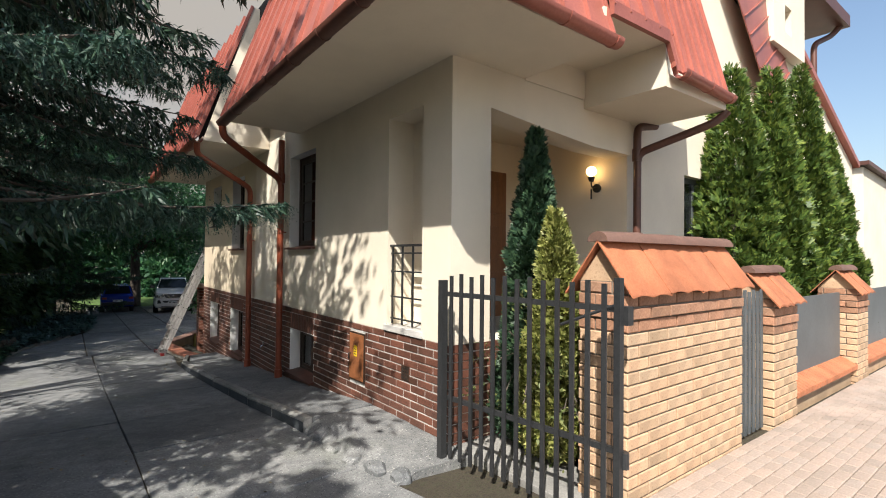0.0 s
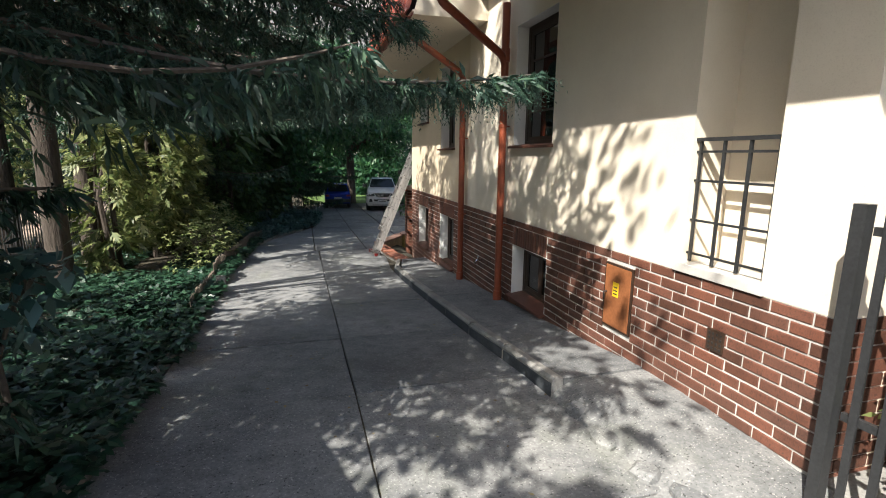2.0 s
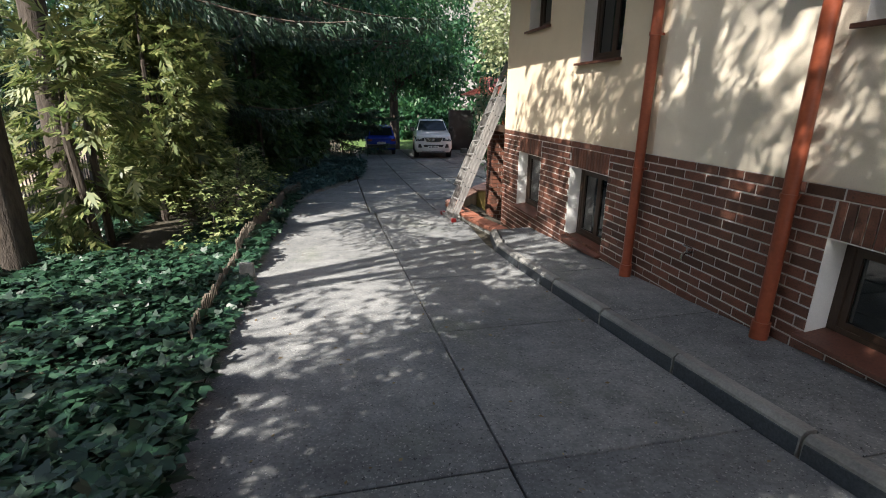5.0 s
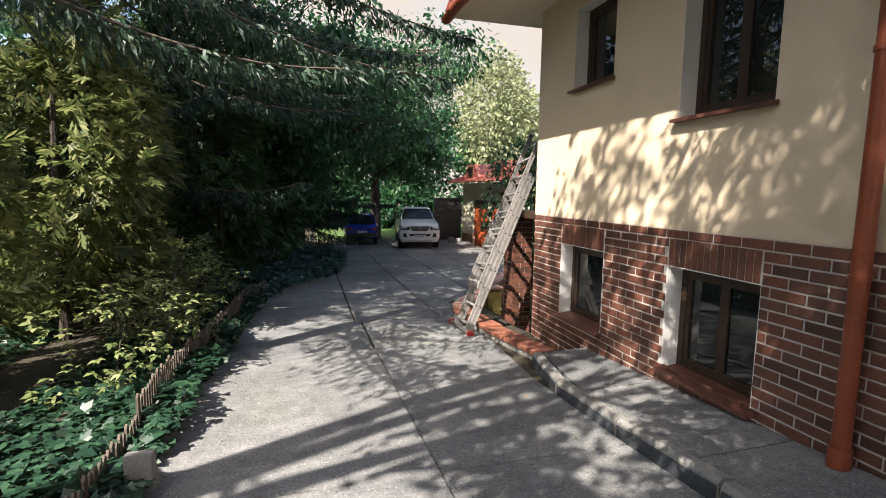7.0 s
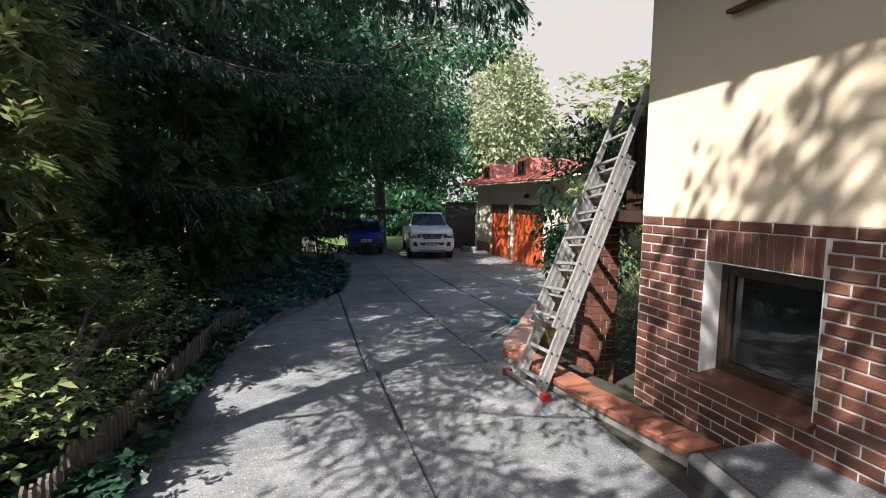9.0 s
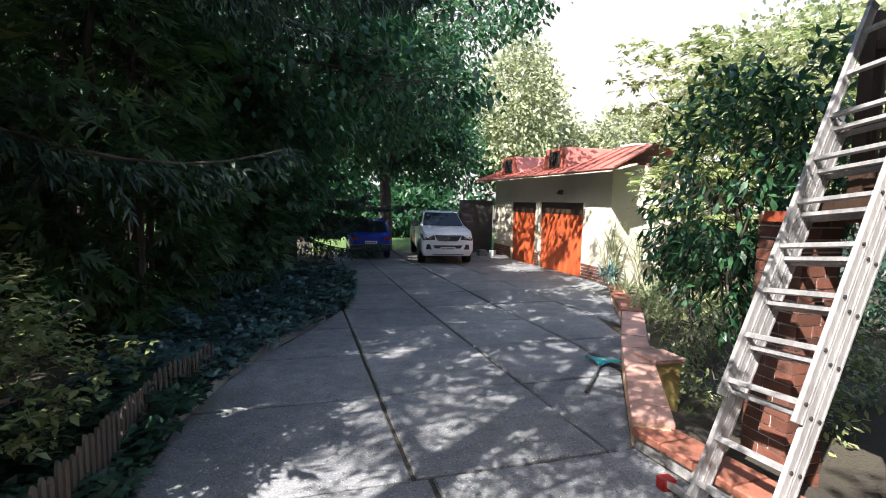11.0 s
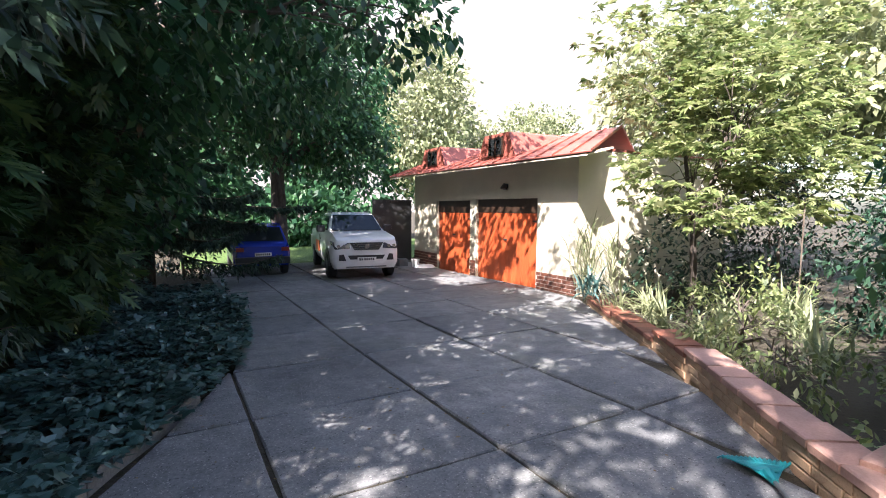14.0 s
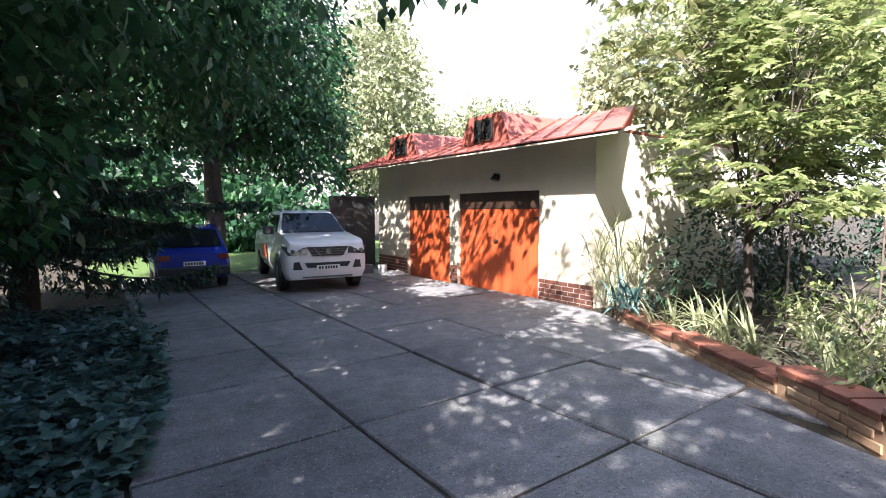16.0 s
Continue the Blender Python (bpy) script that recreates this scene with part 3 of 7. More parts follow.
# windows
def casement(name, y0, y1, z0, z1, depth, label, sill_mat, leaves=2, bars=0, upper=True):
    w = thing(name, (0.0, (y0 + y1) / 2, z0), label, "window", "", "structure")
    d0, d1, f = depth, depth + 0.07, 0.065
    frame = Build()
    for a, b in (((d0, y0, z0), (d1, y0 + f, z1)), ((d0, y1 - f, z0), (d1, y1, z1)), ((d0, y0 + f, z0), (d1, y1 - f, z0 + f)), ((d0, y0 + f, z1 - f), (d1, y1 - f, z1))):
        frame.box(a, b)
    fr = part("window_frame", frame, WOOD_DARK, w, "dark brown wooden frame", bevel=0.004)
    ym = (y0 + y1) / 2
    cuts = [y0 + f, y1 - f] if leaves == 1 else [y0 + f, ym, y1 - f]
    for a, b in spans(cuts):
        s = 0.045
        sash = Build()
        for p, q in (((d0 + 0.012, a, z0 + f), (d1 - 0.012, a + s, z1 - f)), ((d0 + 0.012, b - s, z0 + f), (d1 - 0.012, b, z1 - f)),
                     ((d0 + 0.012, a + s, z0 + f), (d1 - 0.012, b - s, z0 + f + s)), ((d0 + 0.012, a + s, z1 - f - s), (d1 - 0.012, b - s, z1 - f))):
            sash.box(p, q)
        for k in range(bars):
            zz = z0 + f + s + (k + 1) * (z1 - z0 - 2 * f - 2 * s) / (bars + 1)
            sash.box((d0 + 0.02, a + s, zz - 0.012), (d1 - 0.02, b - s, zz + 0.012))
        part("sash", sash, WOOD_DARK, w)
        part("pane", Build().box((d0 + 0.03, a + s, z0 + f + s), (d0 + 0.036, b - s, z1 - f - s)), GLASS, w)
    rev = Build()
    rev.box((0.004, y1 - 0.003, z0), (d0, y1 + 0.004, z1)).box((0.004, y0 - 0.004, z0), (d0, y0 + 0.003, z1)).box((0.004, y0, z1 - 0.003), (d0, y1, z1 + 0.004))
    part("reveal", rev, WHITE, w, "white painted reveal")
    sill = Build().prism([(d0 + 0.02, z0 + 0.004), (d0 + 0.02, z0 + 0.03), (-0.07, z0 - 0.005), (-0.07, z0 - 0.035), (0.0, z0 - 0.03)], "y", y0 - 0.03, y1 + 0.03)
    part("window_sill", sill, sill_mat, w, "", bevel=0.004)
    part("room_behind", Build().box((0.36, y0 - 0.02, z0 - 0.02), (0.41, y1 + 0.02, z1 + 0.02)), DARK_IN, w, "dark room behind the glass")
    return w


casement("window_1", *UPPER[0], 0.16, "tall dark-framed ground floor window with small panes", GUTTER_DARK, 1, 3)
casement("window_2", *UPPER[1], 0.17, "dark-framed window in the ochre wall, closed", GUTTER_DARK, 2, 0)
casement("window_3", *UPPER[2], 0.17, "small dark-framed high window in the ochre wall", GUTTER_DARK, 1, 0)
for k, h in enumerate(BASEMENT):
    casement(f"window_{k + 4}", *h, 0.17, "basement window with brown frame under upright bricks", SILL, 1 if k == 2 else 2, 0)
# front window by the porch
fw = thing("window_7", (5.0, 0.1, 1.7), "tall front window with pale blue-grey frame", "window", "", "structure")
b = Build()
for p, q in (((4.55, 0.16, 1.7), (4.63, 0.22, 3.1)), ((5.52, 0.16, 1.7), (5.6, 0.22, 3.1)), ((4.63, 0.16, 3.02), (5.52, 0.22, 3.1)), ((4.63, 0.16, 1.7), (5.52, 0.22, 1.78)), ((5.05, 0.16, 1.78), (5.1, 0.22, 3.02))):
    b.box(p, q)
part("window_frame", b, GREY_STEEL, fw)
part("pane", Build().box((4.63, 0.185, 1.78), (5.52, 0.19, 3.02)), GLASS, fw)

structure("wall_niche", Build().box((0.34, NICHE[0], NICHE[2]), (0.398, NICHE[1], NICHE[3])), PLASTER, "cream back wall of the porch niche", "wall")
# porch niche: ledge and railing
structure("window_8", Build().box((-0.02, NICHE[0] - 0.03, NICHE[2] - 0.06), (0.338, NICHE[1] + 0.06, NICHE[2] + 0.008)), MORTAR, "pale ledge of the open porch niche", "ledge", bevel=0.006)
rail = thing("railing", (0.06, 0.8, 1.06), "dark iron grille in the porch opening", "railing")
b_x = 0.05
for k in range(4):
    y = NICHE[0] + 0.03 + k * (NICHE[1] - NICHE[0] - 0.06) / 3
    part("bar", Build().box((b_x - 0.009, y - 0.009, NICHE[2] + 0.02), (b_x + 0.009, y + 0.009, 1.93)), IRON, rail)
for zz in (1.14, 1.38, 1.66, 1.86):
    part("cross_bar", Build().box((b_x - 0.007, NICHE[0], zz - 0.008), (b_x + 0.007, NICHE[1], zz + 0.008)), IRON, rail)
part("top_rail", Build().box((b_x - 0.02, NICHE[0] - 0.005, 1.93), (b_x + 0.02, NICHE[1] + 0.005, 1.955)), IRON, rail)
# porch door
door = thing("door_1", (0.95, 1.93, 0.92), "brown panelled wooden front door in the porch", "door", "", "structure")
part("door_leaf", Build().box((1.86, 1.9, 0.92), (2.62, 1.947, 3.15)), WOOD_DOOR, door, bevel=0.004)
for zz in (1.1, 1.8, 2.5):
    for xx in (1.94, 2.28):
        part("door_panel", Build().box((xx, 1.885, zz), (xx + 0.26, 1.9, zz + 0.5)), WOOD_DOOR, door, bevel=0.006)
part("handle", Build().tube([(1.92, 1.9, 1.95), (1.92, 1.85, 1.95), (2.03, 1.85, 1.95)], 0.011, 8), CHROME, door, "metal handle")

# meter cabinet
box = thing("meter_cabinet", (0, 1.8, 0.3), "brown sheet-metal meter cabinet let into the plinth", "cabinet")
y0, y1, z0, z1 = METER
part("body", Build().box((0.0, y0, z0), (0.2, y1, z1)), RUST_BOX, box)
b = Build()
for p, q in (((-0.012, y0, z0), (0.004, y0 + 0.025, z1)), ((-0.012, y1 - 0.025, z0), (0.004, y1, z1)), ((-0.012, y0 + 0.025, z0), (0.004, y1 - 0.025, z0 + 0.025)), ((-0.012, y0 + 0.025, z1 - 0.025), (0.004, y1 - 0.025, z1))):
    b.box(p, q)
part("rim", b, WOOD_DARK, box, "dark worn rim")
leaf = part("cabinet_door", Build().box((-0.018, y0 + 0.02, z0 + 0.02), (-0.003, y1 - 0.02, z1 - 0.02)), RUST_BOX, box, bevel=0.003)
part("handle", Build().tube([(-0.02, y1 - 0.05, 0.62), (-0.045, y1 - 0.05, 0.62), (-0.045, y1 - 0.05, 0.55)], 0.008, 8), IRON, leaf)
sign = part("warning_sticker", Build().box((-0.0215, y0 + 0.17, 0.60), (-0.0185, y0 + 0.25, 0.73)), YELLOW, leaf, "yellow warning sticker")
for k in range(3):
    part("print_line", Build().box((-0.0235, y0 + 0.183, 0.622 + 0.03 * k), (-0.0215, y0 + 0.237, 0.632 + 0.03 * k)), CAR_TRIM, leaf)
vent = thing("wall_vent", (0, 0.74, 0.6), "small brown perforated vent in the brick plinth", "vent")
part("plate", Build().box((-0.012, 0.67, 0.53), (0.003, 0.81, 0.68)), WOOD_DARK, vent, bevel=0.003)
for i in range(4):
    for k in range(4):
        part("hole", Build().box((-0.0145, 0.685 + 0.031 * i, 0.545 + 0.033 * k), (-0.0118, 0.70 + 0.031 * i, 0.562 + 0.033 * k)), BLACK, vent)
tap = thing("garden_tap", (0, 5.25, 0.2), "small metal garden tap on the brick plinth", "tap")
part("pipe", Build().tube([(0.01, 5.25, 0.22), (-0.07, 5.25, 0.22), (-0.10, 5.25, 0.20), (-0.105, 5.25, 0.16)], 0.013, 8), CHROME, tap)
part("valve", Build().tube([(-0.055, 5.25, 0.22), (-0.055, 5.25, 0.27)], 0.01, 8), CHROME, tap)
part("lever", Build().box((-0.065, 5.20, 0.268), (-0.045, 5.30, 0.28)), CHROME, tap)
solo("junction_box", Build().box((0.36, 0.78, 2.27), (0.385, 0.86, 2.35)), WHITE, "small white junction box in the porch opening", "junction box", bevel=0.004)


# eaves, roofs, gutters
def roof_face(name, foot, head, seams, label):
    """A standing-seam face between a foot line and a head line."""
    (a, b), (c, d) = [Vector(p) for p in foot], [Vector(p) for p in head]
    t = thing(name, a.lerp(b, 0.5), label, "roof", "", "structure")
    nrm = (b - a).cross(c - a).normalized()
    if nrm.z < 0:
        nrm = -nrm
    part("sheet", Build().loft([[a, b, d, c], [a + nrm * 0.02, b + nrm * 0.02, d + nrm * 0.02, c + nrm * 0.02]]), ROOF_RED, t)
    for k in range(seams + 1):
        f = k / seams
        p, q = a.lerp(b, f) + nrm * 0.02, c.lerp(d, f) + nrm * 0.02
        side = (b - a).normalized() * 0.008
        part("seam", Build().loft([[p - side, p + side, p + side + nrm * 0.035, p - side + nrm * 0.035], [q - side, q + side, q + side + nrm * 0.035, q - side + nrm * 0.035]]), ROOF_RED, t)
    return t


def gutter(name, a, b, mat, label, r=0.075):
    a, b = Vector(a), Vector(b)
    d = (b - a).normalized()
    side = d.cross(Vector((0, 0, 1))).normalized()
    t = thing(name, a.lerp(b, 0.5), label, "gutter", "gutters")
    angles = [math.pi + math.pi * k / 10 for k in range(11)]
    rings = [[p + (side * math.cos(g) + Vector((0, 0, math.sin(g)))) * rr for rr, gs in ((r, angles), (r - 0.008, angles[::-1])) for g in gs] for p in (a, b)]
    part("trough", Build().loft(rings), mat, t, smooth=True)
    n = max(2, int((b - a).length / 0.7))
    for k in range(n + 1):
        p = a.lerp(b, (k + 0.15) / (n + 0.3))
        part("bracket", Build().loft([[q + (side * math.cos(g) + Vector((0, 0, math.sin(g)))) * rr for rr, gs in ((r + 0.006, angles), (r - 0.001, angles[::-1])) for g in gs] for q in (p, p + d * 0.03)]), mat, t)
    return t


SOFFIT = 3.72
structure("ceiling_eaves_front", Build().box((-1.05, -1.0, SOFFIT), (0.97, 3.8, SOFFIT + 0.06)).box((0.97, 0.0, SOFFIT), (3.0, 3.8, SOFFIT + 0.06)), PLASTER, "cream underside of the wide front eaves", "eaves")
structure("ceiling_eaves_rear", Build().box((-1.1, 5.25, SOFFIT), (0.3, 10.95, SOFFIT + 0.06)), PLASTER, "cream underside of the rear eaves", "eaves")
structure("ceiling_eaves_raised", Build().box((0.97, -1.0, 4.04), (2.0, 0.0, 4.08)).box((0.93, -1.0, 3.79), (0.97, 0.0, 4.08)).box((0.972, -0.02, 3.70), (1.998, -0.008, 4.038)), PLASTER, "cream underside of the raised eaves over the porch", "eaves")
structure("ceiling_eaves_low", Build().prism([(2.0, 3.60), (3.42, 3.62), (3.42, 3.72), (2.04, 3.74), (2.04, 4.08), (2.0, 4.08)], "y", -1.0, 0.05), PLASTER, "cream underside of the stepped porch eaves", "eaves")
roof_face("roof_side", [(-1.1, -1.05, 3.78), (-1.1, 3.85, 3.78)], [(-0.25, -0.25, 6.2), (-0.25, 3.85, 6.2)], 12, "steep red standing-seam roof over the side eaves")
roof_face("roof_front", [(-1.1, -1.05, 3.78), (0.95, -1.05, 3.78)], [(-0.25, -0.25, 6.2), (1.2, -0.25, 6.2)], 6, "steep red standing-seam roof over the porch")
roof_face("roof_front_raised", [(0.97, -1.04, 4.06), (1.99, -1.04, 4.08)], [(1.20, -0.25, 6.2), (2.6, -0.25, 6.2)], 4, "red standing-seam roof over the raised eaves")
roof_face("roof_front_low", [(2.0, -1.06, 3.76), (3.44, -0.98, 3.78)], [(2.62, -0.25, 6.2), (4.05, -0.15, 6.2)], 6, "red standing-seam roof sloping beside the porch")
structure("trim_verge", Build().loft([[(x, y, z) for x, y, z in ((p[0], p[1], p[2] - 0.07), (p[0], p[1] + 0.05, p[2] - 0.07), (p[0], p[1] + 0.05, p[2] + 0.05), (p[0], p[1], p[2] + 0.05))] for p in ((0.96, -1.08, 4.06), (1.93, -1.08, 4.08), (2.06, -1.10, 3.78))]), ROOF_RED, "red sheet-metal edge stepping down along the porch eaves", "trim")
roof_face("roof_gable", [(6.3, 0.2, 7.2), (8.4, 0.2, 5.0)], [(8.0, 0.4, 8.2), (10.1, 0.4, 6.1)], 8, "red standing-seam roof strip in the tall gable")
structure("trim_gable", Build().loft([[(10.5, 0.3, 6.85), (10.5, 0.5, 6.85), (10.5, 0.5, 7.0), (10.5, 0.3, 7.0)], [(15.75, 0.3, 4.6), (15.75, 0.5, 4.6), (15.75, 0.5, 4.75), (15.75, 0.3, 4.75)]]), ROOF_RED, "red sheet-metal verge of the gable", "trim")
bay = thing("window_9", (8.0, 0.35, 6.4), "dark bay window behind the steep red roof strip", "window", "", "structure")
part("pane", Build().prism([(7.2, 6.85), (8.75, 6.45), (8.75, 8.4), (7.2, 8.4)], "y", 0.36, 0.42), GLASS, bay)
part("mullion", Build().box((7.9, 0.33, 6.65), (7.96, 0.36, 8.4)), WOOD_DARK, bay)
pierb = pierced("y", 0.22, 0.44, 8.7, 10.6, 6.4, 8.6, [(9.35, 9.75, 6.75, 7.35)])
structure("wall_bay_pier", pierb, PLASTER, "white rendered pier with a cut-out beside the bay window", "wall")
structure("wall_neighbour", Build().prism([(29.5, -0.5), (29.5, 6.7), (42.0, 6.2), (42.0, -0.5)], "y", 3.0, 9.0), PLASTER, "white rendered wall of the neighbouring house", "wall")
structure("roof_neighbour", Build().prism([(29.2, 6.75), (29.2, 6.95), (42.4, 6.25), (42.4, 6.05)], "y", 2.7, 9.2), GUTTER_DARK, "dark sloping verge of the neighbouring house", "roof")
structure("roof_upper", Build().box((10.9, 0.0, 8.0), (13.4, 1.0, 8.3)), GUTTER_DARK, "dark overhang of the upper roof", "roof")
structure("wall_upper", Build().box((10.9, 0.8, 6.0), (12.6, 1.2, 8.2)), PLASTER, "cream upper wall beside the gable", "wall")
roof_face("roof_rear", [(-1.15, 5.25, 3.78), (-1.15, 10.95, 3.78)], [(-0.3, 5.25, 6.2), (-0.3, 10.95, 6.2)], 12, "steep red standing-seam roof over the rear wall")
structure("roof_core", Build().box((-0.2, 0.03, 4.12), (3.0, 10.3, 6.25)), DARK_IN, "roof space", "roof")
structure("wall_gable_cheek", Build().prism([(-1.02, 3.78), (0.3, 3.78), (0.3, 6.2), (-0.25, 6.2)], "y", 3.80, 3.84), PLASTER, "cream cheek wall closing the front roof", "wall")
structure("wall_rear_cheek", Build().prism([(-1.07, 3.78), (0.3, 3.78), (0.3, 6.2), (-0.3, 6.2)], "y", 5.27, 5.31), PLASTER, "cream cheek wall closing the rear roof", "wall")
gutter("gutter", (-1.12, -1.1, 3.76), (-1.12, 3.88, 3.72), GUTTER_DARK, "dark brown half-round gutter under the side roof")
gutter("gutter", (-1.12, -1.10, 3.76), (0.98, -1.10, 3.74), ROOF_RED, "red half-round gutter over the porch")
gutter("gutter", (2.06, -1.12, 3.74), (3.46, -1.04, 3.77), ROOF_RED, "short red gutter beside the porch")
gutter("gutter", (-1.17, 5.2, 3.74), (-1.17, 11.0, 3.72), PIPE_RED, "red-brown half-round gutter under the rear roof")


def downpipe(name, path, clips, mat, label, r=0.05):
    t = thing(name, path[-1], label, "downpipe", "downpipes")
    part("pipe", Build().tube(path, r, 14), mat, t, smooth=True)
    for p in clips:
        p = Vector(p)
        part("clip", Build().tube([p - Vector((0, 0, 0.015)), p + Vector((0, 0, 0.015))], r + 0.008, 14), mat, t, smooth=True)
        part("clip_arm", Build().box((p.x, p.y - 0.01, p.z - 0.01), (0.01, p.y + 0.01, p.z + 0.01)), mat, t)
    part("shoe", Build().tube([Vector(path[-1]) + Vector((0, 0, 0.16)), path[-1]], r + 0.012, 14), mat, t, smooth=True)
    return t


def bend(points, r=0.12, n=5):
    points = [Vector(p) for p in points]
    out = [points[0]]
    for a, b, c in zip(points, points[1:], points[2:]):
        u, w = (a - b).normalized(), (c - b).normalized()
        for k in range(n + 1):
            f = k / n
            out.append((b + u * r).lerp(b, f).lerp(b.lerp(b + w * r, f), f))
    return out + [points[-1]]


downpipe("downpipe", bend([(-1.12, 3.82, 3.68), (-1.12, 3.84, 3.52), (-0.09, 4.35, 3.05), (-0.09, 4.35, ground(4.35) + 0.11)]), [(-0.09, 4.35, 0.9), (-0.09, 4.35, 2.2)], PIPE_RED,
         "red-brown downpipe on the house wall by the basement window")
downpipe("downpipe", bend([(-1.17, 5.3, 3.68), (-1.17, 5.35, 3.5), (-0.09, 6.06, 3.1), (-0.09, 6.06, ground(6.06) + 0.11)]), [(-0.09, 6.06, 0.85), (-0.09, 6.06, 2.1)], PIPE_RED,
         "red-brown downpipe where cream and ochre walls meet")
downpipe("downpipe", bend([(3.46, -1.0, 3.62), (3.40, -0.9, 3.5), (3.05, -0.07, 3.2), (3.05, -0.06, 0.2)]), [], GUTTER_DARK, "dark brown downpipe beside the porch")
downpipe("downpipe", bend([(13.2, 0.1, 8.1), (13.1, 0.3, 7.8), (12.3, 0.5, 7.4), (12.3, 0.5, 6.2)], 0.2), [], GUTTER_DARK, "dark brown downpipe on the upper wall", 0.07)
downpipe("downpipe", bend([(-0.09, 4.35, 3.7), (-0.09, 4.35, 3.4), (-0.09, 4.35, 3.0)], 0.1), [], PIPE_RED, "short red-brown pipe under the eaves")
downpipe("downpipe", bend([(3.45, -0.1, 3.62), (3.05, -0.07, 3.55), (3.05, -0.065, 3.1)], 0.1), [], GUTTER_DARK, "short dark brown downpipe elbow under the porch eaves")


# ---- gate, pillars and street ----
def yellow_wall(name, x0, x1, y0, y1, z0, z1, label, parts_face=True):
    """Yellow brick pier: bricks on the faces of a mortar core, gabled tile hood."""
    t = thing(name, ((x0 + x1) / 2, (y0 + y1) / 2, z0), label, "gate pier", "brick gate piers")
    part("core", Build().box((x0 + 0.012, y0 + 0.012, z0), (x1 - 0.012, y1 - 0.012, z1)), MORTAR_DARK, t)
    h, l = 0.09, 0.27
    meshes = {}

    def put(length, m, band=False):
        key = (round(length, 2), band)
        if key not in meshes:
            meshes[key] = brick_mesh("brick", key[0], h - 0.012, 0.05, RED_BAND if key[1] else YELLOW_BRICK)
        place("brick", meshes[key], t, m)
    rows = int((z1 - z0) / h)
    h = (z1 - z0) / rows
    for r in range(rows):
        zc = z0 + (r + 0.5) * h
        proud = 0.018 if r == rows - 3 else 0.0
        for face in ("front", "side"):
            lo, hi = (x0, x1) if face == "front" else (y0, y1)
            p = lo - (0.0 if (r + (face == "side")) % 2 else l / 2)
            while p < hi - 0.01:
                a, b = max(p, lo), min(p + l, hi)
                p += l
                if b - a < 0.05:
                    continue
                jig = rng.uniform(-0.003, 0.003)
                if face == "front":
                    put(b - a - 0.012, pose((a + b) / 2, y0 - proud + jig, zc, 0, 0, 90), r >= rows - 4)
                else:
                    put(b - a - 0.012, pose(x0 - proud + jig, (a + b) / 2, zc), r >= rows - 4)
    return t


def hood(t, x0, x1, y0, y1, z1, rise=0.30, tiles=3, along="x"):
    """Gabled hood of clay tiles whose ridge runs along x."""
    ym = (y0 + y1) / 2
    over = 0.07
    part("gable", Build().prism([(y0, z1), (y1, z1), (ym, z1 + rise - 0.04)], "x", x0 + 0.01, x1 - 0.01), YELLOW_BRICK, t)
    w = (x1 - x0 + 0.12) / tiles
    for side, ye in ((-1, y0 - over), (1, y1 + over)):
        for k in range(tiles):
            a = x0 - 0.06 + k * w
            n = 10
            prof = [(a + w * 1.04 * i / n, 0.018 * abs(math.sin(math.pi * 2 * i / n))) for i in range(n + 1)]
            rings = []
            for yy, zz in ((ye, z1 - over * rise / (ym - y0) + 0.01), (ym, z1 + rise)):
                rings.append([(x, yy, zz + d + 0.012 * (k % 2)) for x, d in prof] + [(x, yy, zz + d - 0.02 + 0.012 * (k % 2)) for x, d in reversed(prof)])
            part("roof_tile", Build().loft(rings), ROOF_TILE, t, smooth=True)
    for k in range(tiles):
        a = x0 - 0.06 + k * w
        part("ridge_tile", Build().loft([[(a + f * (w + 0.03), ym + (0.085 + 0.012 * f) * math.cos(g), z1 + rise - 0.015 + (0.075 + 0.01 * f) * math.sin(g)) for g in [math.pi * i / 8 for i in range(9)]] for f in (0, 1)]), TILE_DARK, t, "dark ridge tile", smooth=True)


PIER_Y = -1.66
pier_brick = brick_mesh("brick", 0.243, 0.078, 0.05, YELLOW_BRICK)
pier = yellow_wall("gate_pier", 0.25, 2.15, PIER_Y, PIER_Y + 0.42, 0.04, 1.66, "broad yellow brick gate pier with terracotta tile hood")
hood(pier, 0.25, 2.15, PIER_Y, PIER_Y + 0.42, 1.66, 0.30, 4)
pier = yellow_wall("gate_pier", 3.0, 3.7, PIER_Y + 0.02, PIER_Y + 0.5, 0.0, 1.42, "slim yellow brick gate pier with terracotta hood")
hood(pier, 3.0, 3.7, PIER_Y + 0.02, PIER_Y + 0.5, 1.42, 0.28, 2)
pier = yellow_wall("gate_pier", 6.2, 6.8, PIER_Y + 0.02, PIER_Y + 0.5, -0.02, 1.42, "slim yellow brick fence pier beside grey panels")
hood(pier, 6.2, 6.8, PIER_Y + 0.02, PIER_Y + 0.5, 1.42, 0.28, 2)
pier = yellow_wall("gate_pier", -4.75, -3.96, -1.66, 0.40, 0.04, 1.66, "long yellow brick gate pier by the ivy bed", True)
hood(pier, -4.75, -3.96, -1.66, 0.40, 1.66, 0.34, 2)
for r in range(18):
    for i in range(8):
        place("brick", pier_brick, pier, pose(-3.96, -1.66 + 0.135 * (r % 2) + 0.13 + 0.255 * i, 0.04 + 0.045 + r * 0.09, 0, 0, 180))
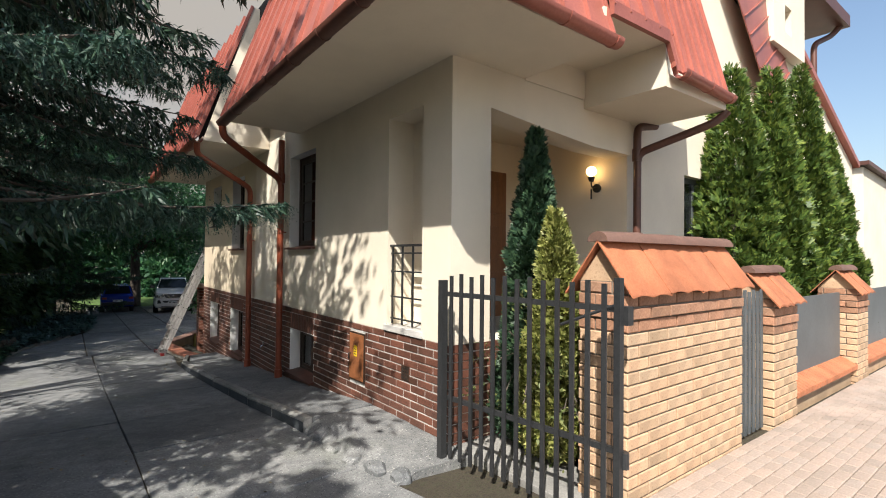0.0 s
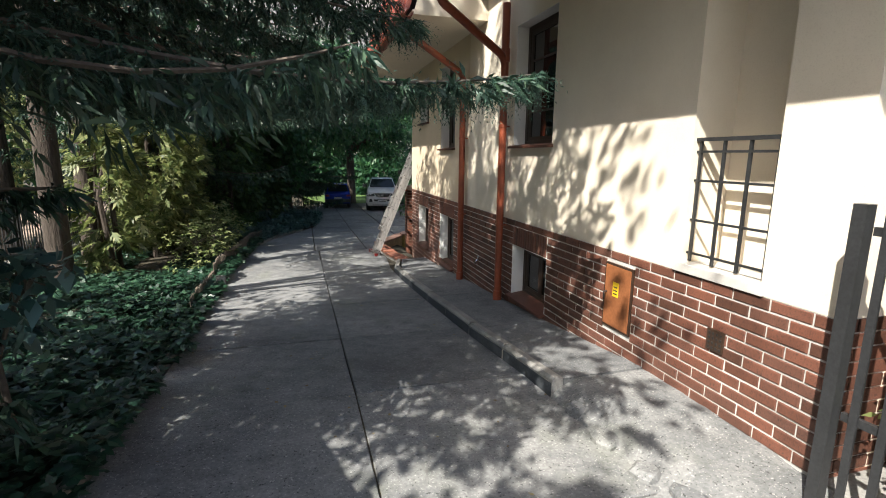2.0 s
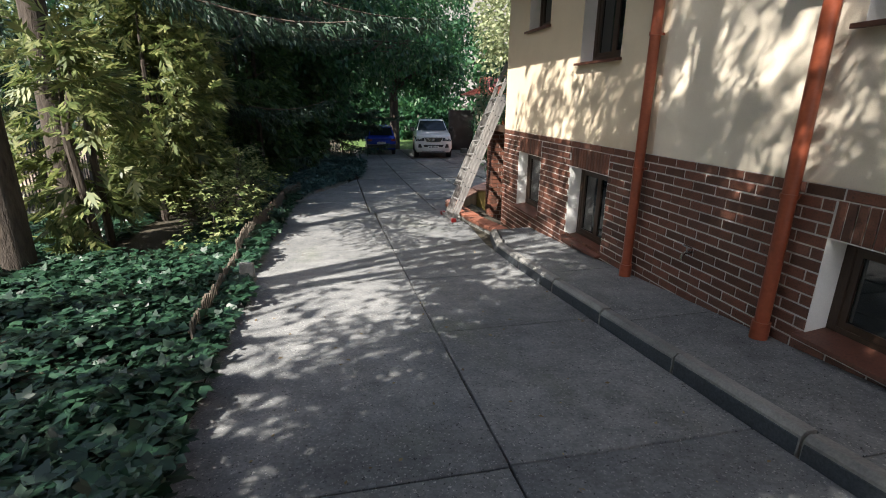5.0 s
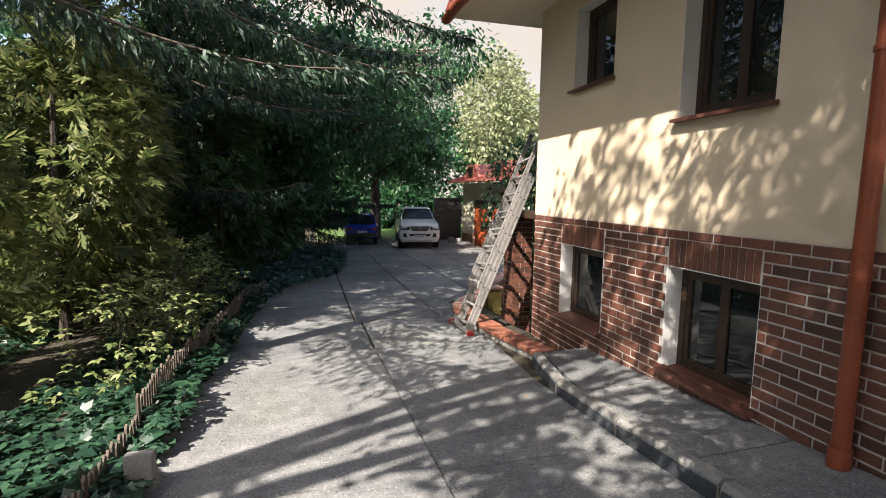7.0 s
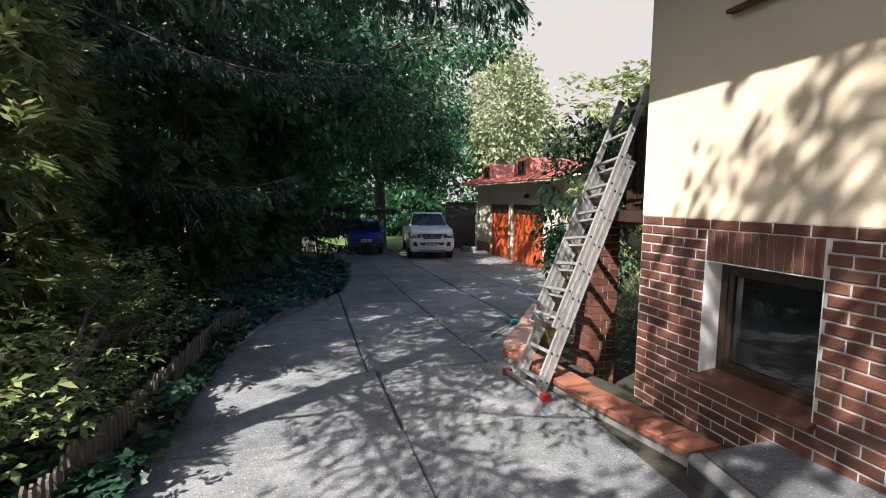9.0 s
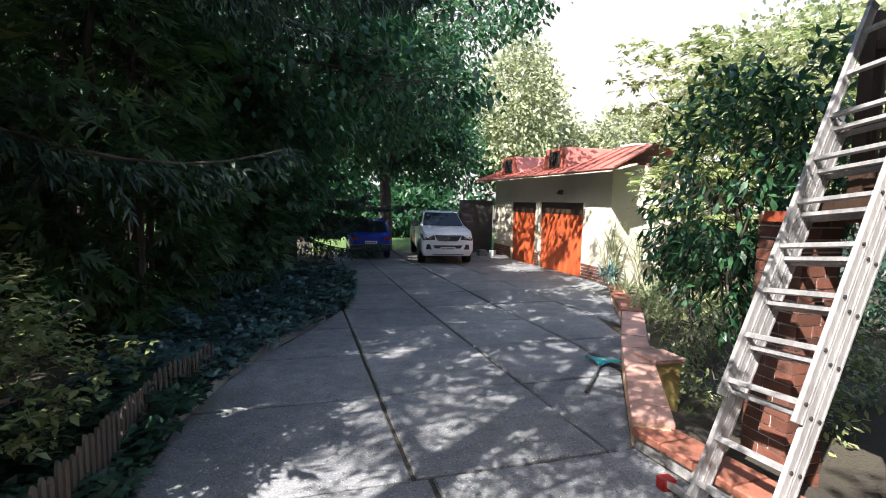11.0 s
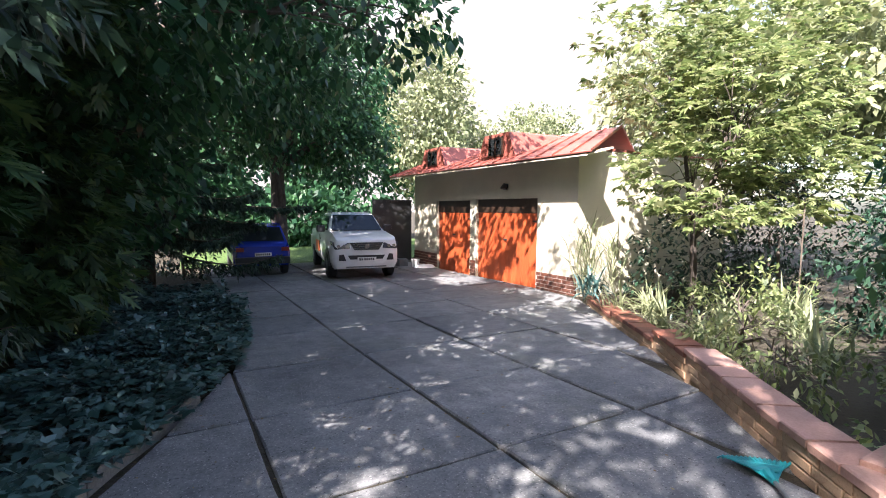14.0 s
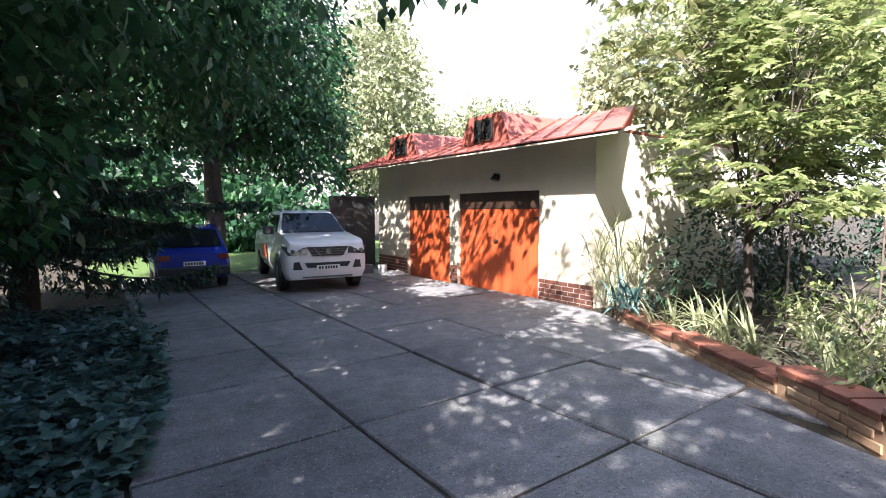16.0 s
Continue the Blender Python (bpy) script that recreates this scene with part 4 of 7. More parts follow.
for k, (a, b) in enumerate(((3.7, 6.2), (6.8, 9.5))):
    f = thing("fence_panel", ((a + b) / 2, PIER_Y + 0.25, 0.1), "grey sheet-steel fence panel on a low brick base", "fence", "street fence panels")
    part("panel", Build().box((a + 0.03, PIER_Y + 0.22, 0.42), (b - 0.03, PIER_Y + 0.25, 1.36)), GREY_STEEL, f)
    part("base", Build().box((a, PIER_Y + 0.1, 0.0), (b, PIER_Y + 0.4, 0.30)), YELLOW_BRICK, f, "low brick base")
    n = int((b - a) / 0.1)
    for i in range(n):
        p = a + (i + 0.5) * (b - a) / n
        part("coping_brick", Build().prism([(PIER_Y + 0.02, 0.27), (PIER_Y + 0.02, 0.33), (PIER_Y + 0.24, 0.44), (PIER_Y + 0.46, 0.33), (PIER_Y + 0.46, 0.27)], "x", p - 0.045, p + 0.045), ROOF_TILE, f)


def bar_gate(name, a, b, z0, z1, rails, n, label, mat, width=0.034, over=0.12):
    a, b = Vector(a), Vector(b)
    d = b - a
    ang = math.degrees(math.atan2(d.y, d.x))
    t = thing(name, a.lerp(b, 0.5) + Vector((0, 0, z0)), label, "gate")
    base = pose(a.x, a.y, 0, 0, 0, ang)
    L = d.length
    for k in range(n):
        x = (k + 0.5) * L / n
        part("bar", Build().box((x - width / 2, -0.008, z0), (x + width / 2, 0.008, z1 + (0.02 if k % 2 else 0.0)), base), mat, t)
    for zz in rails:
        part("rail", Build().box((0, 0.009, zz - 0.02), (L, 0.034, zz + 0.02), base), mat, t)
    return t


g = bar_gate("driveway_gate", (-0.20, -0.20, 0), (-0.06, -1.74, 0), 0.10, 1.66, (0.60, 1.50), 13, "open dark steel bar gate leaf beside the brick pier", IRON)
part("post", Build().box((-0.075, -1.80, 0.02), (-0.03, -1.755, 1.70)), IRON, g)
part("post", Build().box((-0.24, -0.19, 0.04), (-0.18, -0.13, 1.62)), IRON, g)
part("brace", Build().tube([(-0.09, -1.35, 1.36), (-0.05, -1.74, 1.52)], 0.012, 6), IRON, g)
part("lock_box", Build().box((-0.03, -1.83, 1.40), (0.03, -1.78, 1.52)), IRON, g)
part("hinge", Build().tube([(-0.02, -1.80, 0.5), (-0.02, -1.80, 0.6)], 0.03, 10), IRON, g)
g = bar_gate("pedestrian_gate", (2.16, PIER_Y + 0.12, 0), (2.99, PIER_Y + 0.12, 0), 0.08, 1.50, (0.30, 1.30), 8, "closed grey steel pedestrian gate between brick piers", GREY_STEEL, 0.05)
part("lock_box", Build().box((2.26, PIER_Y + 0.08, 0.85), (2.32, PIER_Y + 0.12, 1.05)), GREY_STEEL, g)
structure("doorstep", Build().box((0.05, -1.62, -0.1), (0.6, 0.0, 0.07)), KERB, "worn concrete strip behind the gate", "step", bevel=0.01)

pav = structure("pavement_street", sheet([-0.3, 3, 6, 10, 14], [-6.0, -5.0, -4.2, -3.4, -2.5, PIER_Y - 0.01], lambda x, y: ground(y) + 0.012), MORTAR, "sandy bed of the street pavement", "pavement")
paver = Build().loft([[(-0.096, -0.047, 0), (0.096, -0.047, 0), (0.096, 0.047, 0), (-0.096, 0.047, 0)], [(-0.096, -0.047, 0.04), (0.096, -0.047, 0.04), (0.096, 0.047, 0.04), (-0.096, 0.047, 0.04)],
                      [(-0.09, -0.041, 0.046), (0.09, -0.041, 0.046), (0.09, 0.041, 0.046), (-0.09, 0.041, 0.046)]]).mesh("paver", PAVER)
rest = Build()
count = 0
for j in range(44):
    for i in range(72):
        x, y = -0.15 + 0.2 * i + (0.1 if j % 2 else 0), PIER_Y - 0.07 - 0.1 * j
        if x > 9:
            continue
        if count < 300 and 0.3 < x < 3.6 and y > -3.5:
            place("paver", paver, pav, pose(x, y, ground(y) - 0.012 + rng.uniform(-0.002, 0.002), -2.2))
            count += 1
        else:
            rest.box((x - 0.096, y - 0.047, ground(y) - 0.01), (x + 0.096, y + 0.047, ground(y) + 0.032))
tagged(part("far_pavers", rest, PAVER_J, pav, "pinkish grey paving blocks"), kind="stuff")

# porch lamp
lamp = thing("wall_lamp", (3.0, 0.8, 2.8), "black iron wall lamp with a lit clear globe", "lamp")
LX, LY, LZ = 2.86, 0.50, 2.90
part("wall_plate", Build().tube([(3.0, LY, LZ - 0.1), (2.97, LY, LZ - 0.1)], 0.06, 14), IRON, lamp)
part("arm", Build().tube(bend([(2.98, LY, LZ - 0.1), (LX, LY, LZ - 0.1), (LX, LY, LZ)], 0.05), 0.012, 8), IRON, lamp)
part("cup", Build().tube([(LX, LY, LZ - 0.02), (LX, LY, LZ + 0.04)], [0.03, 0.05], 12), IRON, lamp)
part("tail", Build().tube([(LX, LY, LZ - 0.12), (LX, LY, LZ - 0.26)], 0.012, 8), IRON, lamp)
bulb_m, bulb_nt, bulb_b = material("lit_globe", 0.3)
bulb_b.inputs["Base Color"].default_value = (0.9, 0.75, 0.5, 1)
bulb_b.inputs["Emission Color"].default_value = (1.0, 0.62, 0.25, 1)
bulb_b.inputs["Emission Strength"].default_value = 7.0
globe = [[(LX + r * math.cos(a), LY + r * math.sin(a), LZ + 0.12 + h) for a in [2 * math.pi * k / 14 for k in range(14)]] for r, h in [(0.07 * math.sin(math.pi * q / 9), -0.07 * math.cos(math.pi * q / 9)) for q in range(1, 9)]]
part("globe", Build().loft(globe), bulb_m, lamp, "lit glass globe", smooth=True)

# ---- low wall, terrace and ladder ----
low = thing("garden_wall", (-0.5, 11, -0.7), "low yellow brick garden wall with red clinker capping", "wall", "", "structure")
CAPS = [(-0.56, 9.0), (-0.68, 10.4), (-0.76, 11.75), (0.43, 13.5), (1.42, 14.83), (1.95, 15.6), (2.72, 16.9), (3.6, 18.25)]
rng = random.Random(12)
for k, ((xa, ya), (xb, yb)) in enumerate(spans(CAPS)):
    a, b = Vector((xa, ya, 0)), Vector((xb, yb, 0))
    d = b - a
    nrm = Vector((d.y, -d.x, 0)).normalized()
    up = [0.10, 0.12, 0.22, 0.26, 0.24, 0.14, 0.12][k]
    za, zb = ground(ya), ground(yb)
    if k >= 2:
        za = zb = (za + zb) / 2 if k < 5 else za
    q = [a, b, b + nrm * 0.24, a + nrm * 0.24]
    zt = [za + up, zb + up, zb + up, za + up]
    part("body", Build().loft([[Vector((p.x, p.y, -1.6)) for p in q], [Vector((p.x, p.y, z - 0.045)) for p, z in zip(q, zt)]]), KERB if k < 2 else YELLOW_BRICK, low)
    if k >= 2:
        ang = math.degrees(math.atan2(nrm.y, nrm.x))
        face = brick_mesh("brick", 0.24, 0.062, 0.03, YELLOW_BRICK)
        for r in range(3):
            for i in range(int(d.length / 0.252)):
                c = a.lerp(b, (i + 0.5 + (0.25 if r % 2 else 0)) * 0.252 / d.length)
                place("brick", face, low, pose(c.x - nrm.x * 0.012, c.y - nrm.y * 0.012, min(za, zb) + up - 0.085 - r * 0.073, 0, 0, ang))
    n = max(1, round(d.length / 0.26))
    for i in range(n):
        f0, f1 = i / n + 0.012 / d.length, (i + 1) / n - 0.004 / d.length
        lo, hi = a.lerp(b, f0) - nrm * 0.025, a.lerp(b, f1) - nrm * 0.025
        z0, z1 = za + (zb - za) * f0 + up, za + (zb - za) * f1 + up
        j = rng.uniform(-0.004, 0.004)
        ring = lambda dz, ins: [(lo.x + nrm.x * ins, lo.y + nrm.y * ins, z0 + dz + j), (hi.x + nrm.x * ins, hi.y + nrm.y * ins, z1 + dz + j),
                                (hi.x + nrm.x * (0.29 - ins), hi.y + nrm.y * (0.29 - ins), z1 + dz + j), (lo.x + nrm.x * (0.29 - ins), lo.y + nrm.y * (0.29 - ins), z0 + dz + j)]
        part("cap_brick", Build().loft([ring(-0.045, 0), ring(0.0, 0), ring(0.008, 0.01)]), ROSE if 2 <= k <= 3 else RED_CAP, low)
blk = thing("planter_block", (0.35, 12.85, -0.9), "square ochre block with a pale cap by the wall", "garden block")
part("body", Build().box((0.22, 12.72, -1.3), (0.52, 13.0, -0.58)), OCHRE_POST, blk, bevel=0.008)
part("cap", Build().box((0.19, 12.69, -0.58), (0.55, 13.03, -0.54)), ROSE, blk, bevel=0.006)
pl = thing("brick_pillar", (0.25, 11.45, -1.0), "square clinker brick pillar carrying the terrace beam", "pillar")
part("core", Build().box((0.09, 11.29, -1.4), (0.41, 11.61, 0.93)), MORTAR, pl)
for r in range(28):
    z0 = -1.4 + r * COURSE
    o = 0.0 if r % 2 else 0.1
    m0, m1 = 0.20 - o * 0.8, 0.35 - o * 0.8
    for a, b in ((0.0, m0), (m0 + 0.012, 0.34)):
        part("brick", Build().box((0.08, 11.28 + a, z0 + 0.006), (0.11, 11.28 + b, z0 + COURSE - 0.006)), CLINKER, pl)
        part("brick", Build().box((0.112 + a * 0.93, 11.28, z0 + 0.006), (0.112 + b * 0.93 - 0.004, 11.31, z0 + COURSE - 0.006)), CLINKER, pl)
terr = thing("terrace", (1.5, 11, 0.95), "roofed garden terrace with dark wooden rail on a brown beam", "terrace", "", "structure")
part("deck", Build().box((0.0, HOUSE_END + 0.01, 0.93), (3.4, 11.28, 1.03)), WOOD_DARK, terr)
part("beam", Build().box((-0.02, 11.3, 0.86), (3.4, 11.5, 0.93)), PIPE_RED, terr, "red-brown edge beam")
for k in range(16):
    part("baluster", Build().box((0.60, HOUSE_END + 0.06 + k * 0.06, 1.03), (0.63, HOUSE_END + 0.09 + k * 0.06, 2.0)), WOOD_DARK, terr)
for zz in (1.1, 2.0):
    part("handrail", Build().box((0.58, HOUSE_END + 0.02, zz), (0.65, 11.35, zz + 0.06)), WOOD_DARK, terr)
part("post", Build().box((0.57, 11.3, 1.03), (0.66, 11.39, 2.25)), WOOD_DARK, terr)
part("post", Build().box((0.475, 10.88, 1.03), (0.515, 10.92, 2.56)), OLD_WOOD, terr, "grey weathered post")
part("brace", Build().tube([(0.49, 10.9, 2.45), (0.33, 10.9, 2.05)], 0.025, 6), OLD_WOOD, terr)
structure("pool_floor", Build().box((-0.5, 9.0, -1.5), (3, 11.9, -1.25)), KERB, "grey paved floor of the sunken yard", "floor")

lad = thing("ladder", (-0.92, 10.8, ground(10.8)), "scuffed three-section aluminium ladder leaning on the terrace", "ladder")
FOOT_A, FOOT_B = Vector((-0.93, 11.03, ground(11.0) + 0.03)), Vector((-0.91, 10.60, ground(10.6) + 0.03))
HEAD_A, HEAD_B = Vector((0.33, 11.14, 2.16)), Vector((0.35, 10.74, 2.24))
across = (FOOT_B - FOOT_A).normalized()
leanv = (HEAD_A - FOOT_A).normalized()
outn = leanv.cross(across).normalized()
if outn.x > 0:
    outn = -outn


def stile(p, q, w=0.026, d=0.062):
    """A channel rail: two flanges and a web set back between them."""
    b = Build()
    for d0, d1, w0 in ((-0.5, -0.3, 0.5), (0.3, 0.5, 0.5), (-0.3, 0.3, 0.34)):
        b.loft([[r - across * w * w0 + outn * d * d0, r + across * w * w0 + outn * d * d0, r + across * w * w0 + outn * d * d1, r - across * w * w0 + outn * d * d1] for r in (p, q)])
    return b


for lo, hi, shift in ((0.195, 1.0, 0.068), (0.0, 0.775, 0.0), (0.0, 0.765, -0.068)):
    near_p, near_q = FOOT_B.lerp(HEAD_B, lo) + outn * shift, FOOT_B.lerp(HEAD_B, hi) + outn * shift
    far_p, far_q = FOOT_A.lerp(HEAD_A, lo) + outn * shift, FOOT_A.lerp(HEAD_A, hi) + outn * shift
    sec = part("ladder_section", stile(far_p, far_q), ALU, lad)
    part("stile", stile(near_p, near_q), ALU, sec)
    n = int((far_q - far_p).length / 0.28)
    for k in range(n + 1):
        f = (0.10 + 0.28 * k) / (far_q - far_p).length
        if f > 0.985:
            continue
        p, q = far_p.lerp(far_q, f), near_p.lerp(near_q, f)
        part("rung", Build().loft([[r + outn * 0.017 + leanv * 0.006, r + outn * 0.012 - leanv * 0.016, r - outn * 0.012 - leanv * 0.016, r - outn * 0.017 + leanv * 0.006, r + leanv * 0.016] for r in (p, q)]), ALU, sec)
        part("rung_plug", Build().tube([q + across * 0.008, q + across * 0.0165], 0.011, 6), BLACK, sec)
    for r in (far_q, near_q):
        part("end_cap", Build().loft([[r + leanv * h + across * u * 0.015 + outn * v * 0.033 for u, v in ((-1, -1), (1, -1), (1, 1), (-1, 1))] for h in (-0.03, 0.008)]), GREY_STEEL, sec)
bar_a, bar_b = FOOT_A - across * 0.17 + outn * 0.02, FOOT_B + across * 0.20 + outn * 0.02
upz = Vector((0, 0, 0.022))
part("foot_bar", Build().loft([[r - outn * 0.035 - upz, r + outn * 0.035 - upz, r + outn * 0.035 + upz, r - outn * 0.035 + upz] for r in (bar_a, bar_b)]), ALU, lad, "aluminium foot bar", bevel=0.004)
for p in (bar_a, bar_b):
    part("foot_cap", Build().box((p.x - 0.045, p.y - 0.04, p.z - 0.05), (p.x + 0.045, p.y + 0.04, p.z + 0.035)), LAMP_RED, lad, "red rubber foot", bevel=0.012)

rk = thing("leaf_rake", (0.05, 13.3, ground(13.3)), "teal plastic leaf rake lying on the concrete", "rake")
A, Bq = Vector((-0.55, 12.70, ground(12.7) + 0.03)), Vector((0.02, 13.33, ground(13.33) + 0.05))
part("handle", Build().tube([A, Bq], 0.013, 8), GREY_STEEL, rk, "grey metal handle")
part("grip", Build().tube([A, A.lerp(Bq, 0.18)], 0.017, 8), BLACK, rk)
dr = (Bq - A).normalized()
sd = Vector((dr.y, -dr.x, 0)).normalized()
part("socket", Build().tube([Bq, Bq + dr * 0.1], [0.02, 0.035], 8), TEAL, rk)
fan = []
for r, h in ((0.06, 0.0), (0.16, 0.012), (0.30, -0.012)):
    fan.append([Bq + dr * (r - 0.02 * abs(f)) + sd * (0.03 + 0.62 * (r - 0.06)) * f + Vector((0, 0, h)) for f in [k / 7 - 1 for k in range(15)]])
part("head", Build().loft([list(reversed([p - Vector((0, 0, 0.006)) for p in r])) + r for r in fan]), TEAL, rk, "ribbed teal plastic head")
for k in range(15):
    f = k / 7 - 1
    part("tine", Build().tube([Bq + dr * 0.1 + sd * 0.05 * f + Vector((0, 0, 0.008)), Bq + dr * (0.29 - 0.02 * abs(f)) + sd * 0.185 * f - Vector((0, 0, 0.004)), Bq + dr * (0.33 - 0.02 * abs(f)) + sd * 0.20 * f - Vector((0, 0, 0.04))], 0.007, 5), TEAL, rk)
part("cross_band", Build().tube([Bq + dr * 0.2 - sd * 0.13, Bq + dr * 0.21, Bq + dr * 0.2 + sd * 0.13], 0.009, 6), TEAL, rk)

# ---- garage ----
GX, GE = 4.05, 1.82
GDOORS = [(20.20, 22.62, -1.05, 0.97), (22.92, 24.75, -1.08, 0.95)]
structure("wall_garage_front", pierced("x", GX, GX + 0.3, 19.0, 26.3, -1.3, GE, GDOORS), GARAGE_WALL, "pale rendered garage front in dappled light", "wall")
structure("wall_garage_side", Build().prism([(GX + 0.3, -1.3), (9.0, -1.3), (9.0, GE + 0.08), (GX + 0.3, GE + 0.08)], "y", 19.0, 19.3), GARAGE_WALL, "pale rendered garage side wall", "wall")
structure("wall_garage_far", Build().box((GX + 0.3, 26.0, -1.3), (9.0, 26.3, GE)), GARAGE_WALL, "pale rendered far wall of the garage", "wall")
pb = structure("wall_garage_plinth", Build().box((GX - 0.004, 19.0, -1.3), (GX, 20.2, -0.62)), MORTAR, "clinker plinth of the garage", "wall")
gb = brick_mesh("brick", 0.25, 0.07, 0.03, CLINKER)
for a, b in ((18.99, 20.19), (22.63, 22.91), (24.76, 26.3)):
    for r in range(5):
        p = a - (0.13 if r % 2 else 0)
        while p < b - 0.02:
            c, d = max(p, a), min(p + 0.262, b)
            if d - c > 0.06:
                o = place("brick", gb, pb, pose(GX - 0.014, (c + d) / 2, -0.66 - r * COURSE))
                o.scale = (1, (d - c - 0.012) / 0.25, 1)
            p += 0.262
for k, (y0, y1, z0, z1) in enumerate(GDOORS):
    d = thing(f"door_{k + 2}", (GX + 0.1, (y0 + y1) / 2, z0), "red painted plank garage door under a dark lintel board", "garage door", "", "structure")
    part("lintel_board", Build().box((GX + 0.06, y0, z1 - 0.33), (GX + 0.12, y1, z1)), WOOD_DARK, d, "dark upper board")
    n = int((y1 - y0) / 0.145)
    for i in range(n):
        a, b = y0 + i * (y1 - y0) / n, y0 + (i + 1) * (y1 - y0) / n
        part("plank", Build().box((GX + 0.07 + 0.003 * (i % 2), a + 0.003, z0 + 0.01), (GX + 0.12, b - 0.003, z1 - 0.335)), RED_DOOR, d)
    part("handle", Build().box((GX + 0.03, (y0 + y1) / 2 - 0.05, -0.02), (GX + 0.07, (y0 + y1) / 2 + 0.05, 0.02)), IRON, d)
    part("hinge", Build().box((GX + 0.05, y0, 0.45), (GX + 0.075, y0 + 0.2, 0.48)), IRON, d)
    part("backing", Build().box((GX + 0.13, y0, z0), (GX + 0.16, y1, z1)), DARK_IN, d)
wl = thing("garage_lamp", (GX, 21.3, 1.25), "small dark wall lamp over the garage doors", "lamp")
part("bracket", Build().box((GX - 0.05, 21.26, 1.22), (GX, 21.34, 1.32)), IRON, wl)
part("shade", Build().tube([(GX - 0.07, 21.3, 1.32), (GX - 0.10, 21.3, 1.2)], [0.04, 0.09], 12), IRON, wl)
gate2 = thing("side_gate", (3.6, 26.6, -1.05), "tall dark sheet-metal side gate beside the garage", "gate")
part("leaf", Build().box((2.75, 26.55, -1.0), (4.05, 26.60, 0.95)), IRON, gate2)
part("frame", Build().box((2.70, 26.52, -1.05), (2.78, 26.62, 1.0)), IRON, gate2)
part("frame", Build().box((2.78, 26.52, 0.93), (4.05, 26.62, 1.0)), IRON, gate2)
structure("wall_garage_gable", Build().prism([(GX + 0.3, GE - 0.1), (GX + 1.5, GE + 0.6), (9.0, GE + 0.45), (9.0, GE - 0.1)], "y", 26.3, 26.32), GARAGE_WALL, "pale far gable of the garage", "wall")
roof_face("roof_garage_back", [(GX + 1.5, 19.3, GE + 0.66), (GX + 1.5, 27.2, GE + 0.66)], [(9.0, 21.8, GE + 0.55), (9.0, 27.2, GE + 0.55)], 18, "rear slope of the red garage roof")
roof_face("roof_garage", [(GX - 0.62, 18.08, GE - 0.10), (GX - 0.62, 26.9, GE - 0.10)], [(GX + 1.5, 19.3, GE + 0.66), (GX + 1.5, 27.2, GE + 0.66)], 18, "low red sheet-metal garage roof")
structure("ceiling_garage_eaves", Build().prism([(GX - 0.60, GE - 0.15), (GX + 0.05, GE + 0.01), (GX + 0.05, GE + 0.04), (GX - 0.60, GE - 0.12)], "y", 18.2, 26.85), GARAGE_WALL, "pale rendered underside of the garage eaves", "eaves")
structure("roof_garage_flat", Build().box((GX + 0.31, 19.01, GE + 0.09), (9.0, 26.0, GE + 0.14)), ROOF_RED, "flat red sheet-metal roof deck of the garage", "roof")
for k, yc in enumerate((21.62, 24.85)):
    d = thing("dormer", (GX + 0.2, yc, GE + 0.1), "red sheet-metal roof dormer with a small window", "dormer", "garage dormers")
    x0, x1, zt = GX - 0.12, GX + 1.5, GE + 0.68
    part("face", Build().prism([(yc - 0.78, GE + 0.06), (yc + 0.78, GE + 0.06), (yc + 0.50, zt), (yc - 0.50, zt)], "x", x0, x0 + 0.06), ROOF_RED, d)
    part("dormer_body", Build().loft([[(x0 + 0.06, yc - 0.78, GE + 0.06), (x0 + 0.06, yc + 0.78, GE + 0.06), (x0 + 0.06, yc + 0.50, zt), (x0 + 0.06, yc - 0.50, zt)],
                                 [(x1, yc - 0.78, GE + 0.6), (x1, yc + 0.78, GE + 0.6), (x1, yc + 0.52, zt + 0.02), (x1, yc - 0.52, zt + 0.02)]]), ROOF_RED, d)
    w = part("window_frame", Build().box((x0 - 0.02, yc - 0.29, GE + 0.15), (x0 + 0.01, yc + 0.29, zt - 0.08)), WOOD_DARK, d)
    for s in (-1, 1):
        part("pane", Build().box((x0 - 0.026, yc + s * 0.14 - 0.11, GE + 0.19), (x0 - 0.018, yc + s * 0.14 + 0.11, zt - 0.12)), GLASS, w)
ch = thing("chimney", (GX + 4.0, 23.5, 3.0), "low pale garage chimney with a flat cap", "chimney")
part("stack", Build().box((GX + 3.8, 23.2, 2.3), (GX + 4.3, 23.8, 2.95)), GARAGE_WALL, ch)
part("cap", Build().box((GX + 3.7, 23.1, 2.95), (GX + 4.4, 23.9, 3.02)), MORTAR, ch)
cr = thing("plastic_crate", (3.2, 25.6, ground(25.6)), "pale crate with white paint bucket and rags by the garage", "crate")
part("body", Build().box((3.15, 25.5, ground(25.6) - 0.02), (3.45, 25.8, ground(25.6) + 0.22)), GREY_STEEL, cr, bevel=0.01)
bk = thing("paint_bucket", (3.55, 25.2, ground(25.2)), "small white paint bucket on the concrete", "bucket")
part("pail", Build().tube([(3.55, 25.2, ground(25.2) - 0.01), (3.55, 25.2, ground(25.2) + 0.24)], [0.10, 0.125], 16), PLATE_WHITE, bk, smooth=True)
solo("dust_sheet", Build().loft([[(3.75 + r * 0.35 * math.cos(a), 24.95 + r * 0.25 * math.sin(a), ground(25) + h + 0.015 * math.sin(5 * a)) for a in [2 * math.pi * k / 18 for k in range(18)]] for r, h in ((1, -0.01), (0.85, 0.05), (0.4, 0.09))]), PLATE_WHITE, "crumpled white dust sheet on the concrete", "sheet", smooth=True)


